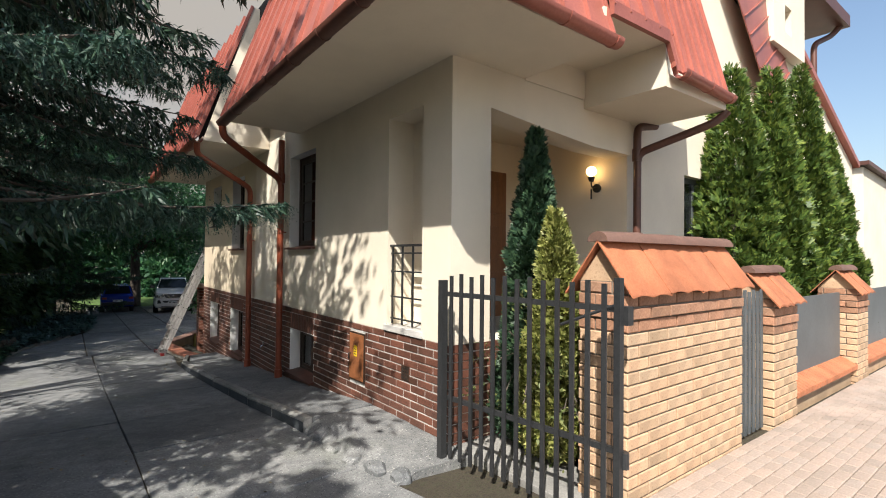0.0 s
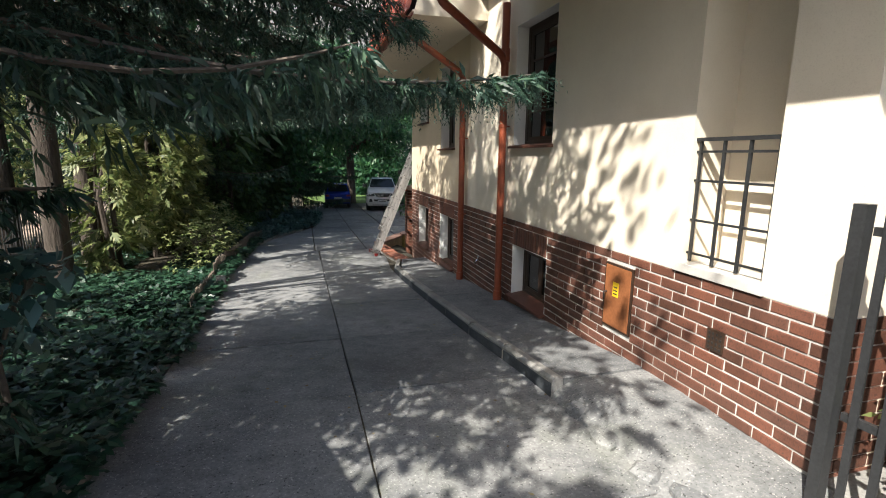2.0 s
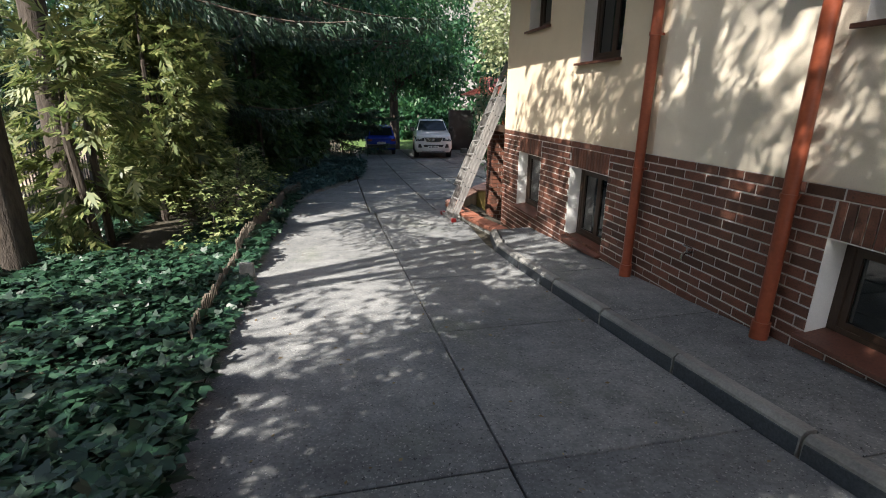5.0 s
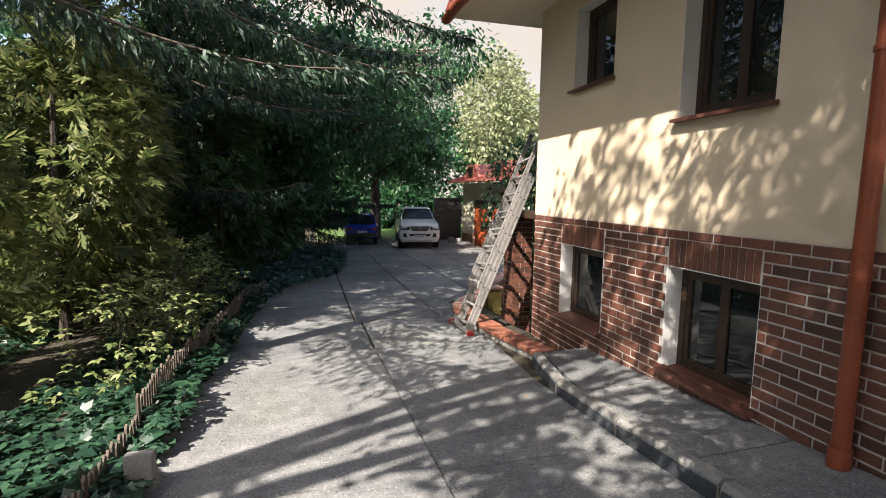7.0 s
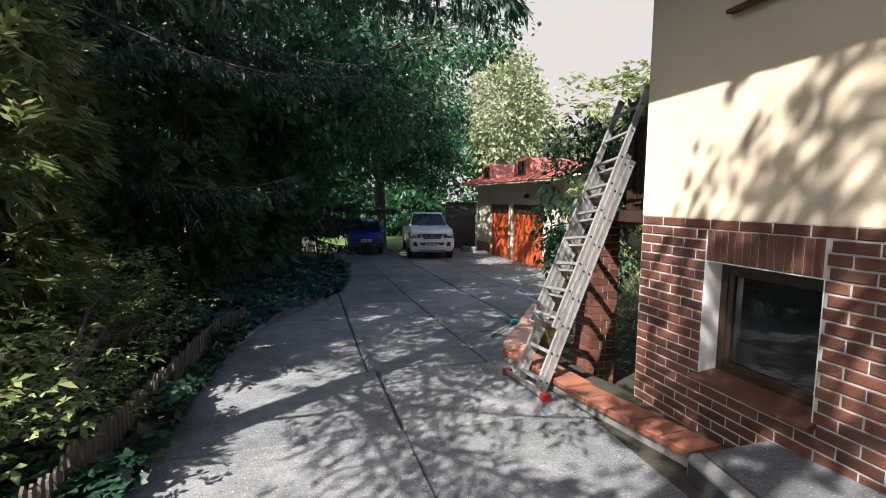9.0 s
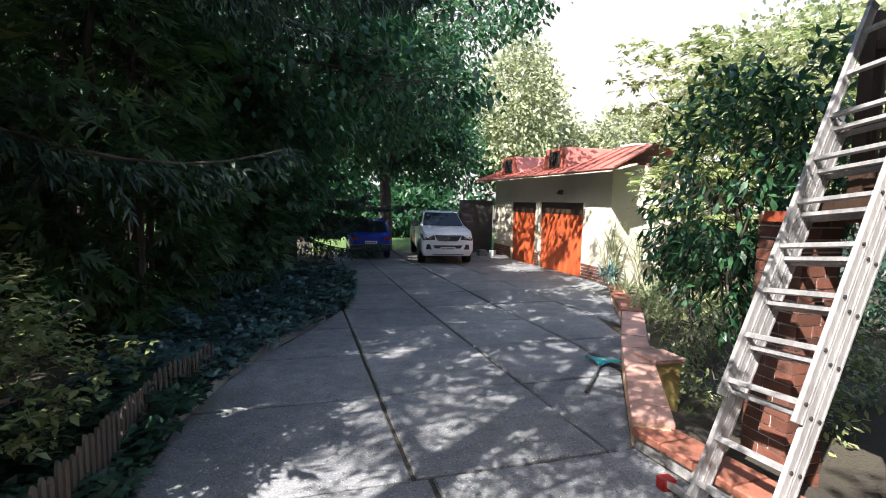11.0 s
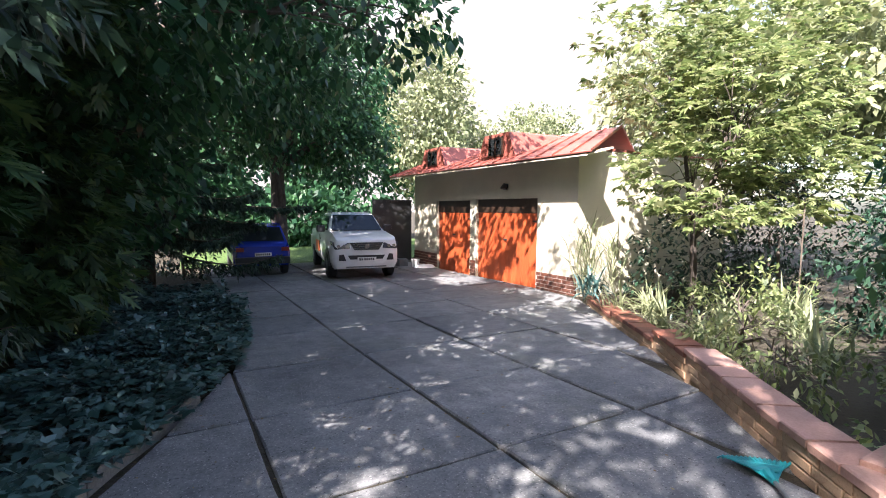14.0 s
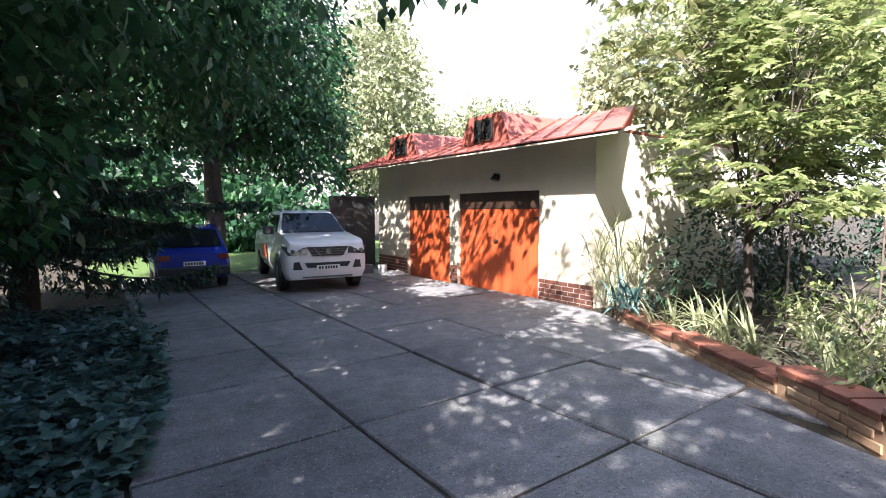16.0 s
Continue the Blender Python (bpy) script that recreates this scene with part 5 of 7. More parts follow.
# ---- cars ----
def section(w, z0, z1, y, shoulder=0.78, tuck=0.9):
    """One ring of a car body at y, seen from the front, half width w."""
    h = z1 - z0
    pts = [(-tuck * w, z0), (tuck * w, z0), (w, z0 + h * 0.22), (w, z0 + h * 0.55), (w * 0.97, z0 + h * 0.78), (w * shoulder, z1), (-w * shoulder, z1), (-w * 0.97, z0 + h * 0.78), (-w, z0 + h * 0.55), (-w, z0 + h * 0.22)]
    return [(x, y, z) for x, z in pts]


def moved(b, m):
    b.v = [tuple(m @ Vector(p)) for p in b.v]
    return b


def pickup(at, yaw):
    m = Matrix.Translation(at) @ pose(0, 0, 0, 0, 0, yaw)
    car = thing("pickup_truck", at, "white double-cab pickup truck parked facing the driveway", "car")

    def p(name, b, mat, parent=None, label="", smooth=False, bevel=0.0):
        return part(name, moved(b, m), mat, parent or car, label, smooth, bevel)
    W = 0.84
    # front at y = 0, tail at y = 4.7
    rings = [section(0.72, 0.36, 0.97, 0.0, 0.93), section(0.785, 0.30, 1.03, 0.05, 0.93), section(0.83, 0.28, 1.07, 0.2, 0.9), section(W, 0.30, 1.13, 0.7, 0.86), section(W, 0.30, 1.18, 1.25, 0.88),
             section(W, 0.33, 1.14, 2.9, 0.92), section(W, 0.33, 1.12, 4.6, 0.93), section(0.80, 0.36, 1.10, 4.7, 0.92)]
    p("body", Build().loft(rings), CAR_WHITE, smooth=True)
    cab = [[(-0.74, 1.12, 1.12), (0.74, 1.12, 1.12), (0.72, 1.14, 1.15), (-0.72, 1.14, 1.15)], [(-0.72, 1.30, 1.13), (0.72, 1.30, 1.13), (0.69, 1.33, 1.23), (-0.69, 1.33, 1.23)],
           [(-0.76, 1.85, 1.13), (0.76, 1.85, 1.13), (0.58, 1.85, 1.58), (-0.58, 1.85, 1.58)], [(-0.76, 2.3, 1.13), (0.76, 2.3, 1.13), (0.58, 2.3, 1.65), (-0.58, 2.3, 1.65)],
           [(-0.76, 2.95, 1.13), (0.76, 2.95, 1.13), (0.58, 2.95, 1.62), (-0.58, 2.95, 1.62)], [(-0.74, 3.2, 1.13), (0.74, 3.2, 1.13), (0.62, 3.12, 1.55), (-0.62, 3.12, 1.55)]]
    cabin = p("cabin", Build().loft(cab), CAR_WHITE, smooth=True)
    p("windscreen", Build().loft([[(-0.67, 1.20, 1.175), (0.67, 1.20, 1.175), (0.545, 1.82, 1.565), (-0.545, 1.82, 1.565)], [(-0.67, 1.17, 1.195), (0.67, 1.17, 1.195), (0.545, 1.79, 1.59), (-0.545, 1.79, 1.59)]]), CAR_GLASS, cabin, "dark windscreen")
    for s in (-1, 1):
        p("side_window", Build().loft([[(s * 0.70, 1.55, 1.18), (s * 0.70, 3.0, 1.18), (s * 0.60, 2.9, 1.55), (s * 0.60, 1.95, 1.55)], [(s * 0.755, 1.55, 1.18), (s * 0.755, 3.0, 1.18), (s * 0.63, 2.9, 1.55), (s * 0.63, 1.95, 1.55)]]), CAR_GLASS, cabin)
        lampo = p("headlight", Build().loft([[(s * 0.40, -0.03, 0.80), (s * 0.76, 0.0, 0.775), (s * 0.835, 0.12, 0.95), (s * 0.42, -0.02, 0.93)], [(s * 0.40, 0.12, 0.80), (s * 0.78, 0.22, 0.775), (s * 0.845, 0.34, 0.97), (s * 0.44, 0.14, 0.93)]]), LAMP_CLEAR, None, "dark headlight with clear lens", bevel=0.008)
        for x in (0.55, 0.68):
            p("lens", Build().tube([(s * x, -0.028 + 0.03 * (x - 0.4), 0.855), (s * x, 0.05, 0.855)], 0.042, 12), CHROME, lampo)
        p("fog_lamp", Build().loft([[(s * 0.50, -0.022, 0.50), (s * 0.68, 0.0, 0.50), (s * 0.75, 0.02, 0.64), (s * 0.56, -0.022, 0.66)], [(s * 0.50, 0.1, 0.50), (s * 0.68, 0.15, 0.50), (s * 0.75, 0.15, 0.64), (s * 0.56, 0.1, 0.66)]]), CAR_TRIM, None, "black fog lamp recess")
        p("wing_mirror", Build().box((s * 0.80, 1.42, 1.14), (s * 1.02, 1.55, 1.32)), CAR_TRIM, None, "black door mirror", bevel=0.03)
        p("roof_rail", Build().tube([(s * 0.54, 1.95, 1.63), (s * 0.54, 2.1, 1.69), (s * 0.54, 2.9, 1.67)], 0.016, 6), GREY_STEEL)
        p("wheel_arch", Build().loft([[(s * 0.848, 0.80 + 0.44 * math.cos(a), 0.34 + 0.44 * math.sin(a)) for a in [math.pi * k / 12 for k in range(13)]] + [(s * 0.848, 0.80 + 0.30 * math.cos(a), 0.34 + 0.30 * math.sin(a)) for a in [math.pi * k / 12 for k in range(12, -1, -1)]],
                                      [(s * 0.80, 0.80 + 0.44 * math.cos(a), 0.34 + 0.44 * math.sin(a)) for a in [math.pi * k / 12 for k in range(13)]] + [(s * 0.80, 0.80 + 0.30 * math.cos(a), 0.34 + 0.30 * math.sin(a)) for a in [math.pi * k / 12 for k in range(12, -1, -1)]]]), CAR_TRIM)
    gr = p("grille", Build().loft([[(-0.30, -0.035, 0.76), (0.30, -0.035, 0.76), (0.42, -0.02, 0.94), (-0.42, -0.02, 0.94)], [(-0.30, 0.12, 0.76), (0.30, 0.12, 0.76), (0.42, 0.16, 0.94), (-0.42, 0.16, 0.94)]]), CAR_TRIM, None, "dark grille")
    for zz, w in ((0.80, 0.33), (0.85, 0.36), (0.90, 0.39)):
        p("grille_bar", Build().box((-w, -0.044, zz - 0.007), (w, 0.03, zz + 0.007)), CHROME, gr)
    p("badge", Build().tube([(0, -0.06, 0.85), (0, -0.02, 0.85)], 0.06, 16), CHROME, gr, "round chrome badge")
    p("badge_rim", Build().loft([[(s * 0.12, -0.048, 0.755), (s * 0.155, -0.048, 0.755), (s * 0.30, -0.035, 0.93), (s * 0.265, -0.035, 0.93)] for s in (-1,)] + [[(-0.12, -0.03, 0.755), (-0.155, -0.03, 0.755), (-0.30, -0.02, 0.93), (-0.265, -0.02, 0.93)]]), CHROME, gr)
    p("intake", Build().loft([[(-0.40, -0.022, 0.53), (0.40, -0.022, 0.53), (0.46, -0.02, 0.63), (-0.46, -0.02, 0.63)], [(-0.40, 0.1, 0.53), (0.40, 0.1, 0.53), (0.46, 0.1, 0.63), (-0.46, 0.1, 0.63)]]), CAR_TRIM, None, "black lower intake", bevel=0.01)
    p("skid_plate", Build().box((-0.5, 0.0, 0.33), (0.5, 0.12, 0.37)), GREY_STEEL, bevel=0.01)
    pl8 = p("number_plate", Build().box((-0.23, -0.045, 0.48), (0.23, -0.026, 0.58)), PLATE_WHITE, None, "white number plate")
    for k in range(7):
        p("plate_mark", Build().box((-0.19 + 0.052 * k + (0.02 if k > 1 else 0), -0.048, 0.505), (-0.155 + 0.052 * k + (0.02 if k > 1 else 0), -0.0452, 0.56)), CAR_TRIM, pl8)
    for x, y in ((-0.74, 0.8), (0.74, 0.8), (-0.74, 3.75), (0.74, 3.75)):
        r, w = 0.345, 0.22
        tyre = p("wheel", Build().loft([[(x + dx, y + rr * math.cos(a), 0.345 + rr * math.sin(a)) for a in [2 * math.pi * k / 24 for k in range(24)]] for dx, rr in ((-w / 2, r * 0.88), (-w / 2 + 0.02, r), (w / 2 - 0.02, r), (w / 2, r * 0.88))]), BLACK, None, "black tyre", smooth=True)
        s = 1 if x > 0 else -1
        p("rim", Build().tube([(x + s * w * 0.42, y, 0.345), (x + s * w * 0.52, y, 0.345)], [0.20, 0.17], 16), GREY_STEEL, tyre)
    p("door_seam", Build().box((-0.846, 2.25, 0.45), (-0.838, 2.262, 1.05)), CAR_TRIM)
    p("door_handle", Build().box((-0.86, 2.0, 0.92), (-0.835, 2.16, 0.95)), CHROME)
    p("side_decal", Build().box((-0.845, 2.35, 0.55), (-0.838, 3.2, 0.85)), RED_DOOR, None, "red lettering block on the door")
    return car


pickup((1.25, 23.2, ground(24) - 0.005), -8)


def hatchback(at, yaw):
    m = Matrix.Translation(at) @ pose(0, 0, 0, 0, 0, yaw)
    car = thing("blue_hatchback", at, "small blue hatchback parked with its tail to the driveway", "car")

    def p(name, b, mat, parent=None, label="", smooth=False, bevel=0.0):
        return part(name, moved(b, m), mat, parent or car, label, smooth, bevel)
    W = 0.70
    rings = [section(0.62, 0.30, 0.78, 0.02, 0.92), section(0.68, 0.26, 0.86, 0.10, 0.92), section(W, 0.24, 0.88, 0.5, 0.92), section(W, 0.24, 0.86, 2.2, 0.92), section(0.69, 0.26, 0.80, 2.9, 0.9), section(0.6, 0.3, 0.66, 3.3, 0.9)]
    p("body", Build().loft(rings), CAR_BLUE, smooth=True)
    cab = [[(-0.62, 0.08, 0.85), (0.62, 0.08, 0.85), (0.60, 0.10, 0.88), (-0.60, 0.10, 0.88)], [(-0.64, 0.42, 0.85), (0.64, 0.42, 0.85), (0.50, 0.40, 1.28), (-0.50, 0.40, 1.28)], [(-0.65, 0.8, 0.85), (0.65, 0.8, 0.85), (0.50, 0.8, 1.36), (-0.50, 0.8, 1.36)],
           [(-0.65, 1.6, 0.85), (0.65, 1.6, 0.85), (0.50, 1.6, 1.33), (-0.50, 1.6, 1.33)], [(-0.62, 2.35, 0.84), (0.62, 2.35, 0.84), (0.58, 2.3, 0.88), (-0.58, 2.3, 0.88)]]
    cabin = p("cabin", Build().loft(cab), CAR_BLUE, smooth=True)
    p("rear_window", Build().loft([[(-0.54, 0.13, 0.92), (0.54, 0.13, 0.92), (0.46, 0.36, 1.25), (-0.46, 0.36, 1.25)], [(-0.54, 0.10, 0.92), (0.54, 0.10, 0.92), (0.46, 0.345, 1.265), (-0.46, 0.345, 1.265)]]), CAR_GLASS, cabin)
    for s in (-1, 1):
        p("tail_lamp", Build().box((s * 0.45, -0.005, 0.66), (s * 0.64, 0.08, 0.76)), LAMP_RED, None, "red tail lamp", bevel=0.01)
        p("side_window", Build().loft([[(s * 0.60, 0.55, 0.92), (s * 0.60, 1.9, 0.92), (s * 0.50, 1.6, 1.28), (s * 0.50, 0.6, 1.28)], [(s * 0.655, 0.55, 0.92), (s * 0.65, 1.9, 0.92), (s * 0.535, 1.6, 1.28), (s * 0.535, 0.6, 1.28)]]), CAR_GLASS, cabin)
    p("bumper", Build().box((-0.66, -0.06, 0.34), (0.66, 0.1, 0.52)), CAR_TRIM, None, "dark bumper", bevel=0.03)
    pl8 = p("number_plate", Build().box((-0.2, -0.03, 0.54), (0.2, -0.005, 0.63)), PLATE_WHITE, None, "white number plate")
    for k in range(7):
        p("plate_mark", Build().box((-0.17 + 0.05 * k, -0.034, 0.56), (-0.14 + 0.05 * k, -0.0302, 0.61)), CAR_TRIM, pl8)
    for x, y in ((-0.60, 0.6), (0.60, 0.6), (-0.60, 2.7), (0.60, 2.7)):
        r, w = 0.27, 0.17
        tyre = p("wheel", Build().loft([[(x + dx, y + rr * math.cos(a), r + rr * math.sin(a)) for a in [2 * math.pi * k / 24 for k in range(24)]] for dx, rr in ((-w / 2, r * 0.88), (-w / 2 + 0.02, r), (w / 2 - 0.02, r), (w / 2, r * 0.88))]), BLACK, None, "black tyre", smooth=True)
        s = 1 if x > 0 else -1
        p("rim", Build().tube([(x + s * w * 0.42, y, r), (x + s * w * 0.52, y, r)], [0.15, 0.13], 14), ALU, tyre)
    return car


hatchback((-0.88, 24.95, ground(25) - 0.005), -2)


# ---- plants ----
gen = np.random.default_rng(7)


def unit(v):
    return v / (np.linalg.norm(v, axis=-1, keepdims=True) + 1e-9)


def leaf_mesh(name, base, along, side, length, width, mat, belly=0.45, droop=0.0):
    """Many small leaves, each a bent four-cornered blade of its own."""
    base, along, side = np.asarray(base, float), unit(np.asarray(along, float)), np.asarray(side, float)
    side = unit(side - along * (side * along).sum(-1, keepdims=True))
    up = np.cross(along, side)
    n = len(base)
    L, W = np.broadcast_to(length, n)[:, None], np.broadcast_to(width, n)[:, None]
    mid = base + along * L * belly + up * L * 0.06
    tip = base + along * L
    tip[:, 2] -= droop * L[:, 0]
    v = np.stack([base, mid + side * W / 2, tip, mid - side * W / 2], 1).reshape(-1, 3)
    me = bpy.data.meshes.new(name)
    me.vertices.add(4 * n)
    me.vertices.foreach_set("co", v.astype(np.float32).ravel())
    me.loops.add(4 * n)
    me.loops.foreach_set("vertex_index", np.arange(4 * n, dtype=np.int32))
    me.polygons.add(n)
    me.polygons.foreach_set("loop_start", np.arange(0, 4 * n, 4, dtype=np.int32))
    me.update(calc_edges=True)
    me.materials.append(mat)
    return me


FAN = [(0.0, -0.85, 0.68), (0.0, -0.42, 0.9), (0.0, 0.0, 1.0), (0.0, 0.42, 0.9), (0.0, 0.85, 0.68)]
SPRAY = [(0.0, 0.0, 1.0), (0.12, 0.75, 0.5), (0.2, -0.75, 0.5), (0.34, 0.7, 0.46), (0.42, -0.7, 0.44), (0.56, 0.6, 0.36), (0.62, -0.6, 0.34)]
LOBES = [(0.0, -1.0, 0.72), (0.0, 0.0, 1.0), (0.0, 1.0, 0.72)]


def fronds(base, along, side, length, pattern):
    """Each stalk becomes a flat frond: leaflets set along it at their own angles."""
    along = unit(along)
    side = unit(side - along * (side * along).sum(-1, keepdims=True))
    L = np.broadcast_to(length, len(base))[:, None]
    B, A, S, N = [], [], [], []
    for at, turn, size in pattern:
        turn = turn + gen.normal(size=(len(base), 1)) * 0.10
        B.append(base + along * L * at)
        A.append(along * np.cos(turn) + side * np.sin(turn))
        S.append(side * np.cos(turn) - along * np.sin(turn))
        N.append(L[:, 0] * size)
    return np.concatenate(B), np.concatenate(A), np.concatenate(S), np.concatenate(N)


def brushes(base, along, length, needles, reach):
    """Bottle-brush shoots: short needles all round each stem, leaning forward."""
    along = unit(along)
    n = len(base)
    f = np.tile(np.linspace(0.02, 1.0, needles), n)[:, None]
    a = np.tile(np.arange(needles) * 2.399, n)[:, None] + np.repeat(gen.random(n) * 6.28, needles)[:, None]
    u = unit(np.cross(along, np.array([0.3, 0.2, 1.0])))
    w = np.cross(along, u)
    base, along, u, w = (np.repeat(q, needles, 0) for q in (base, along, u, w))
    L = np.repeat(np.broadcast_to(length, n), needles)[:, None]
    out = u * np.cos(a) + w * np.sin(a)
    return base + along * L * f, along * 0.75 + out, np.cross(along, out), np.full(n * needles, reach) * (1.15 - 0.45 * f[:, 0])


def ball(n):
    return unit(gen.normal(size=(n, 3))) * gen.random((n, 1)) ** (1 / 3)


def clumped(centre, radii, clumps, per, spread, lump=0.9, shell=0.55):
    """Points in clumps near the skin of an uneven crown, with the way out from each clump."""
    d = unit(gen.normal(size=(clumps, 3)))
    wob = np.array([1 + 0.28 * noise.noise(Vector(q) * 1.7 + Vector(centre)) for q in d])[:, None]
    c = np.asarray(centre) + d * np.asarray(radii) * wob * (shell + (1 - shell) * gen.random((clumps, 1)) ** 0.5)
    pts = np.repeat(c, per, 0) + ball(clumps * per) * spread * np.array([1, 1, lump])
    return pts, np.repeat(d, per, 0)


def broadleaf(name, at, trunk_r, crowns, mat, label, size=0.11, per=46, clumps=120, spread=0.42, hang=0.35, bark=BARK, lean=(0, 0), category="tree", aspect=0.62, lump=0.9, fingers=1):
    """Tapered trunk, limbs to each crown lobe, leaves in clumps. crowns: centre and radii."""
    at = Vector(at)
    t = thing(name, at, label, category)
    fork = at + Vector((lean[0], lean[1], 0)) * 0.5 + Vector((0, 0, max(0.3, (min(c[0][2] for c in crowns) - at.z) * 0.75)))
    part("trunk", Build().tube([at - Vector((0, 0, 0.2)), at.lerp(fork, 0.4) + Vector((0.04, -0.03, 0)), fork], [trunk_r * 1.35, trunk_r * 1.05, trunk_r * 0.85], 9), bark, t, smooth=True)
    P, D = [], []
    for c, r in crowns:
        c = Vector(c)
        part("limb", Build().tube([fork, fork.lerp(c, 0.5) + Vector((0, 0, 0.12 * (c - fork).length)), c], [trunk_r * 0.7, trunk_r * 0.45, trunk_r * 0.12], 7), bark, t, smooth=True)
        twigs = Build()
        for k in range(10):
            e = c + Vector(gen.normal(size=3)).normalized() * min(r) * 0.85
            s = fork.lerp(c, 0.55 + 0.45 * gen.random())
            twigs.tube([s, s.lerp(e, 0.5) + Vector((0, 0, 0.1)), e], [trunk_r * 0.2, trunk_r * 0.12, 0.006], 5)
        tagged(part("twig_wood", twigs, TWIG, t), kind="stuff")
        k = max(6, int(clumps * (r[0] * r[1] * r[2]) ** (2 / 3) / 2.5))
        p, d = clumped(c, r, k, per, spread, lump)
        P.append(p)
        D.append(d)
    P, D = np.concatenate(P), np.concatenate(D)
    along = D * 0.7 + gen.normal(size=P.shape) * 0.7 + np.array([0, 0, -hang])
    side = np.cross(along, np.array([0, 0, 1.0])) + gen.normal(size=P.shape) * 0.35
    s = size * (0.65 + 0.7 * gen.random(len(P)))
    if fingers > 1:
        # leaflets spread like a hand from each leaf stalk
        flat = unit(along * np.array([1, 1, 0.35]))
        across = unit(np.cross(flat, np.array([0, 0, 1.0])) + gen.normal(size=P.shape) * 0.25)
        a = np.tile(np.linspace(-1.25, 1.25, fingers), len(P))[:, None]
        P, flat, across, s = (np.repeat(q, fingers, 0) for q in (P, flat, across, s))
        along = flat * np.cos(a) + across * np.sin(a)
        side = np.cross(along, np.cross(flat, across))
        s = s * (1.0 - 0.3 * np.abs(a[:, 0]) / 1.25)
    part("crown", leaf_mesh("crown", P, along, side, s, s * aspect, mat, 0.55 if fingers > 1 else 0.45, 0.15), mat, t)
    return t


def spruce_branch(start, end, sag, width, n_spray, seg=26, sprig=0.17):
    """Sprays along one drooping bough; returns base, along, side arrays and the bough's path."""
    start, end = np.asarray(start, float), np.asarray(end, float)
    f = np.linspace(0.12, 1, seg)
    path = start + (end - start) * f[:, None]
    path[:, 2] += -sag * 4 * f * (1 - f) + sag * 0.6 * np.clip(f - 0.75, 0, 1)
    way = unit(end - start)
    cross = unit(np.cross(way, [0, 0, 1.0]))
    # side twigs in pairs, each hung with short sprigs, with gaps between them
    twigs = max(6, int(seg * 0.9))
    ft = np.repeat(np.clip(np.linspace(0.14, 1, twigs) + gen.normal(size=twigs) * 0.012, 0.1, 1), 2)
    hand = np.tile([-1.0, 1.0], twigs)
    reach = width * (1.08 - ft) ** 0.6 * gen.uniform(0.45, 1.25, 2 * twigs)
    hang = gen.uniform(0.2, 0.9, 2 * twigs)
    m = n_spray * 2
    j = np.repeat(np.arange(2 * twigs), m)
    u = gen.random(len(j)) ** 0.8
    at = np.stack([np.interp(ft[j], f, path[:, i]) for i in range(3)], 1)
    base = at + cross * (hand[j] * u * reach[j])[:, None] + way * (u * reach[j] * 0.5)[:, None] + gen.normal(size=at.shape) * 0.014
    base[:, 2] -= u ** 1.4 * reach[j] * hang[j]
    along = way * 0.5 + cross * (hand[j] * 0.55)[:, None] + gen.normal(size=base.shape) * 0.55
    along[:, 2] -= 0.25 + 0.7 * gen.random(len(j))
    side = gen.normal(size=base.shape)
    return base, along, side, path


def spruce(name, at, height, reach, low, label, boughs=70, spray=10, extra=(), mat=LEAF_SPRUCE, sag=0.25, sprig=0.10, seed=1, near=0, blade=0.30):
    at = Vector(at)
    t = thing(name, at, label, "tree")
    part("trunk", Build().tube([at - Vector((0, 0, 0.2)), at + Vector((0.05, 0.03, height * 0.5)), at + Vector((0, 0, height))], [0.2, 0.13, 0.02], 10), BARK, t, smooth=True)
    rr = random.Random(seed)
    B, A, S = [], [], []
    wood = Build()
    jobs = list(extra)
    for k in range(boughs):
        f = (k + rr.random()) / boughs
        z = low + (height - low) * f ** 1.15
        L = reach * (1 - f) ** 0.75 * rr.uniform(0.7, 1.1) + 0.15
        a = k * 2.399 + rr.uniform(-0.3, 0.3)
        jobs.append(((at.x, at.y, at.z + z), (at.x + L * math.cos(a), at.y + L * math.sin(a), at.z + z - L * rr.uniform(0.05, 0.35)), sag * L * 0.5, 0.16 + 0.14 * L))
    fine_b, fine_a = [], []
    for k, (s, e, g, w) in enumerate(jobs):
        b, al, si, path = spruce_branch(s, e, g, w, spray, 16 + int(7 * np.linalg.norm(np.subtract(e, s))))
        if k < near:
            fine_b.append(b)
            fine_a.append(al)
        B.append(b)
        A.append(al)
        S.append(si)
        wood.tube([s] + [tuple(p) for p in path[::5]] + [tuple(path[-1])], [0.035] + [0.024 * (1 - i / (len(path[::5]) + 1)) + 0.004 for i in range(len(path[::5]))] + [0.004], 5)
    tagged(part("bough_wood", wood, TWIG, t), kind="stuff")
    B, A, S = map(np.concatenate, (B, A, S))
    n = len(B)
    part("crown", leaf_mesh("crown", B, A, S, sprig * (0.7 + 0.9 * gen.random(n)), sprig * blade * (0.7 + 0.6 * gen.random(n)), mat, 0.4, 0.2), mat, t)
    if near:
        B, A = np.concatenate(fine_b), np.concatenate(fine_a)
        A[:, 2] -= 0.45
        b, a, si, L = brushes(B, A, 0.12 + 0.11 * gen.random(len(B)), 9, 0.04)
        tagged(part("needled_shoot", leaf_mesh("needled_shoot", b, a, si, L, L * 0.26, LEAF_SHOOT, 0.5), LEAF_SHOOT, t, "blue-green needled shoots"), kind="stuff")
    return t


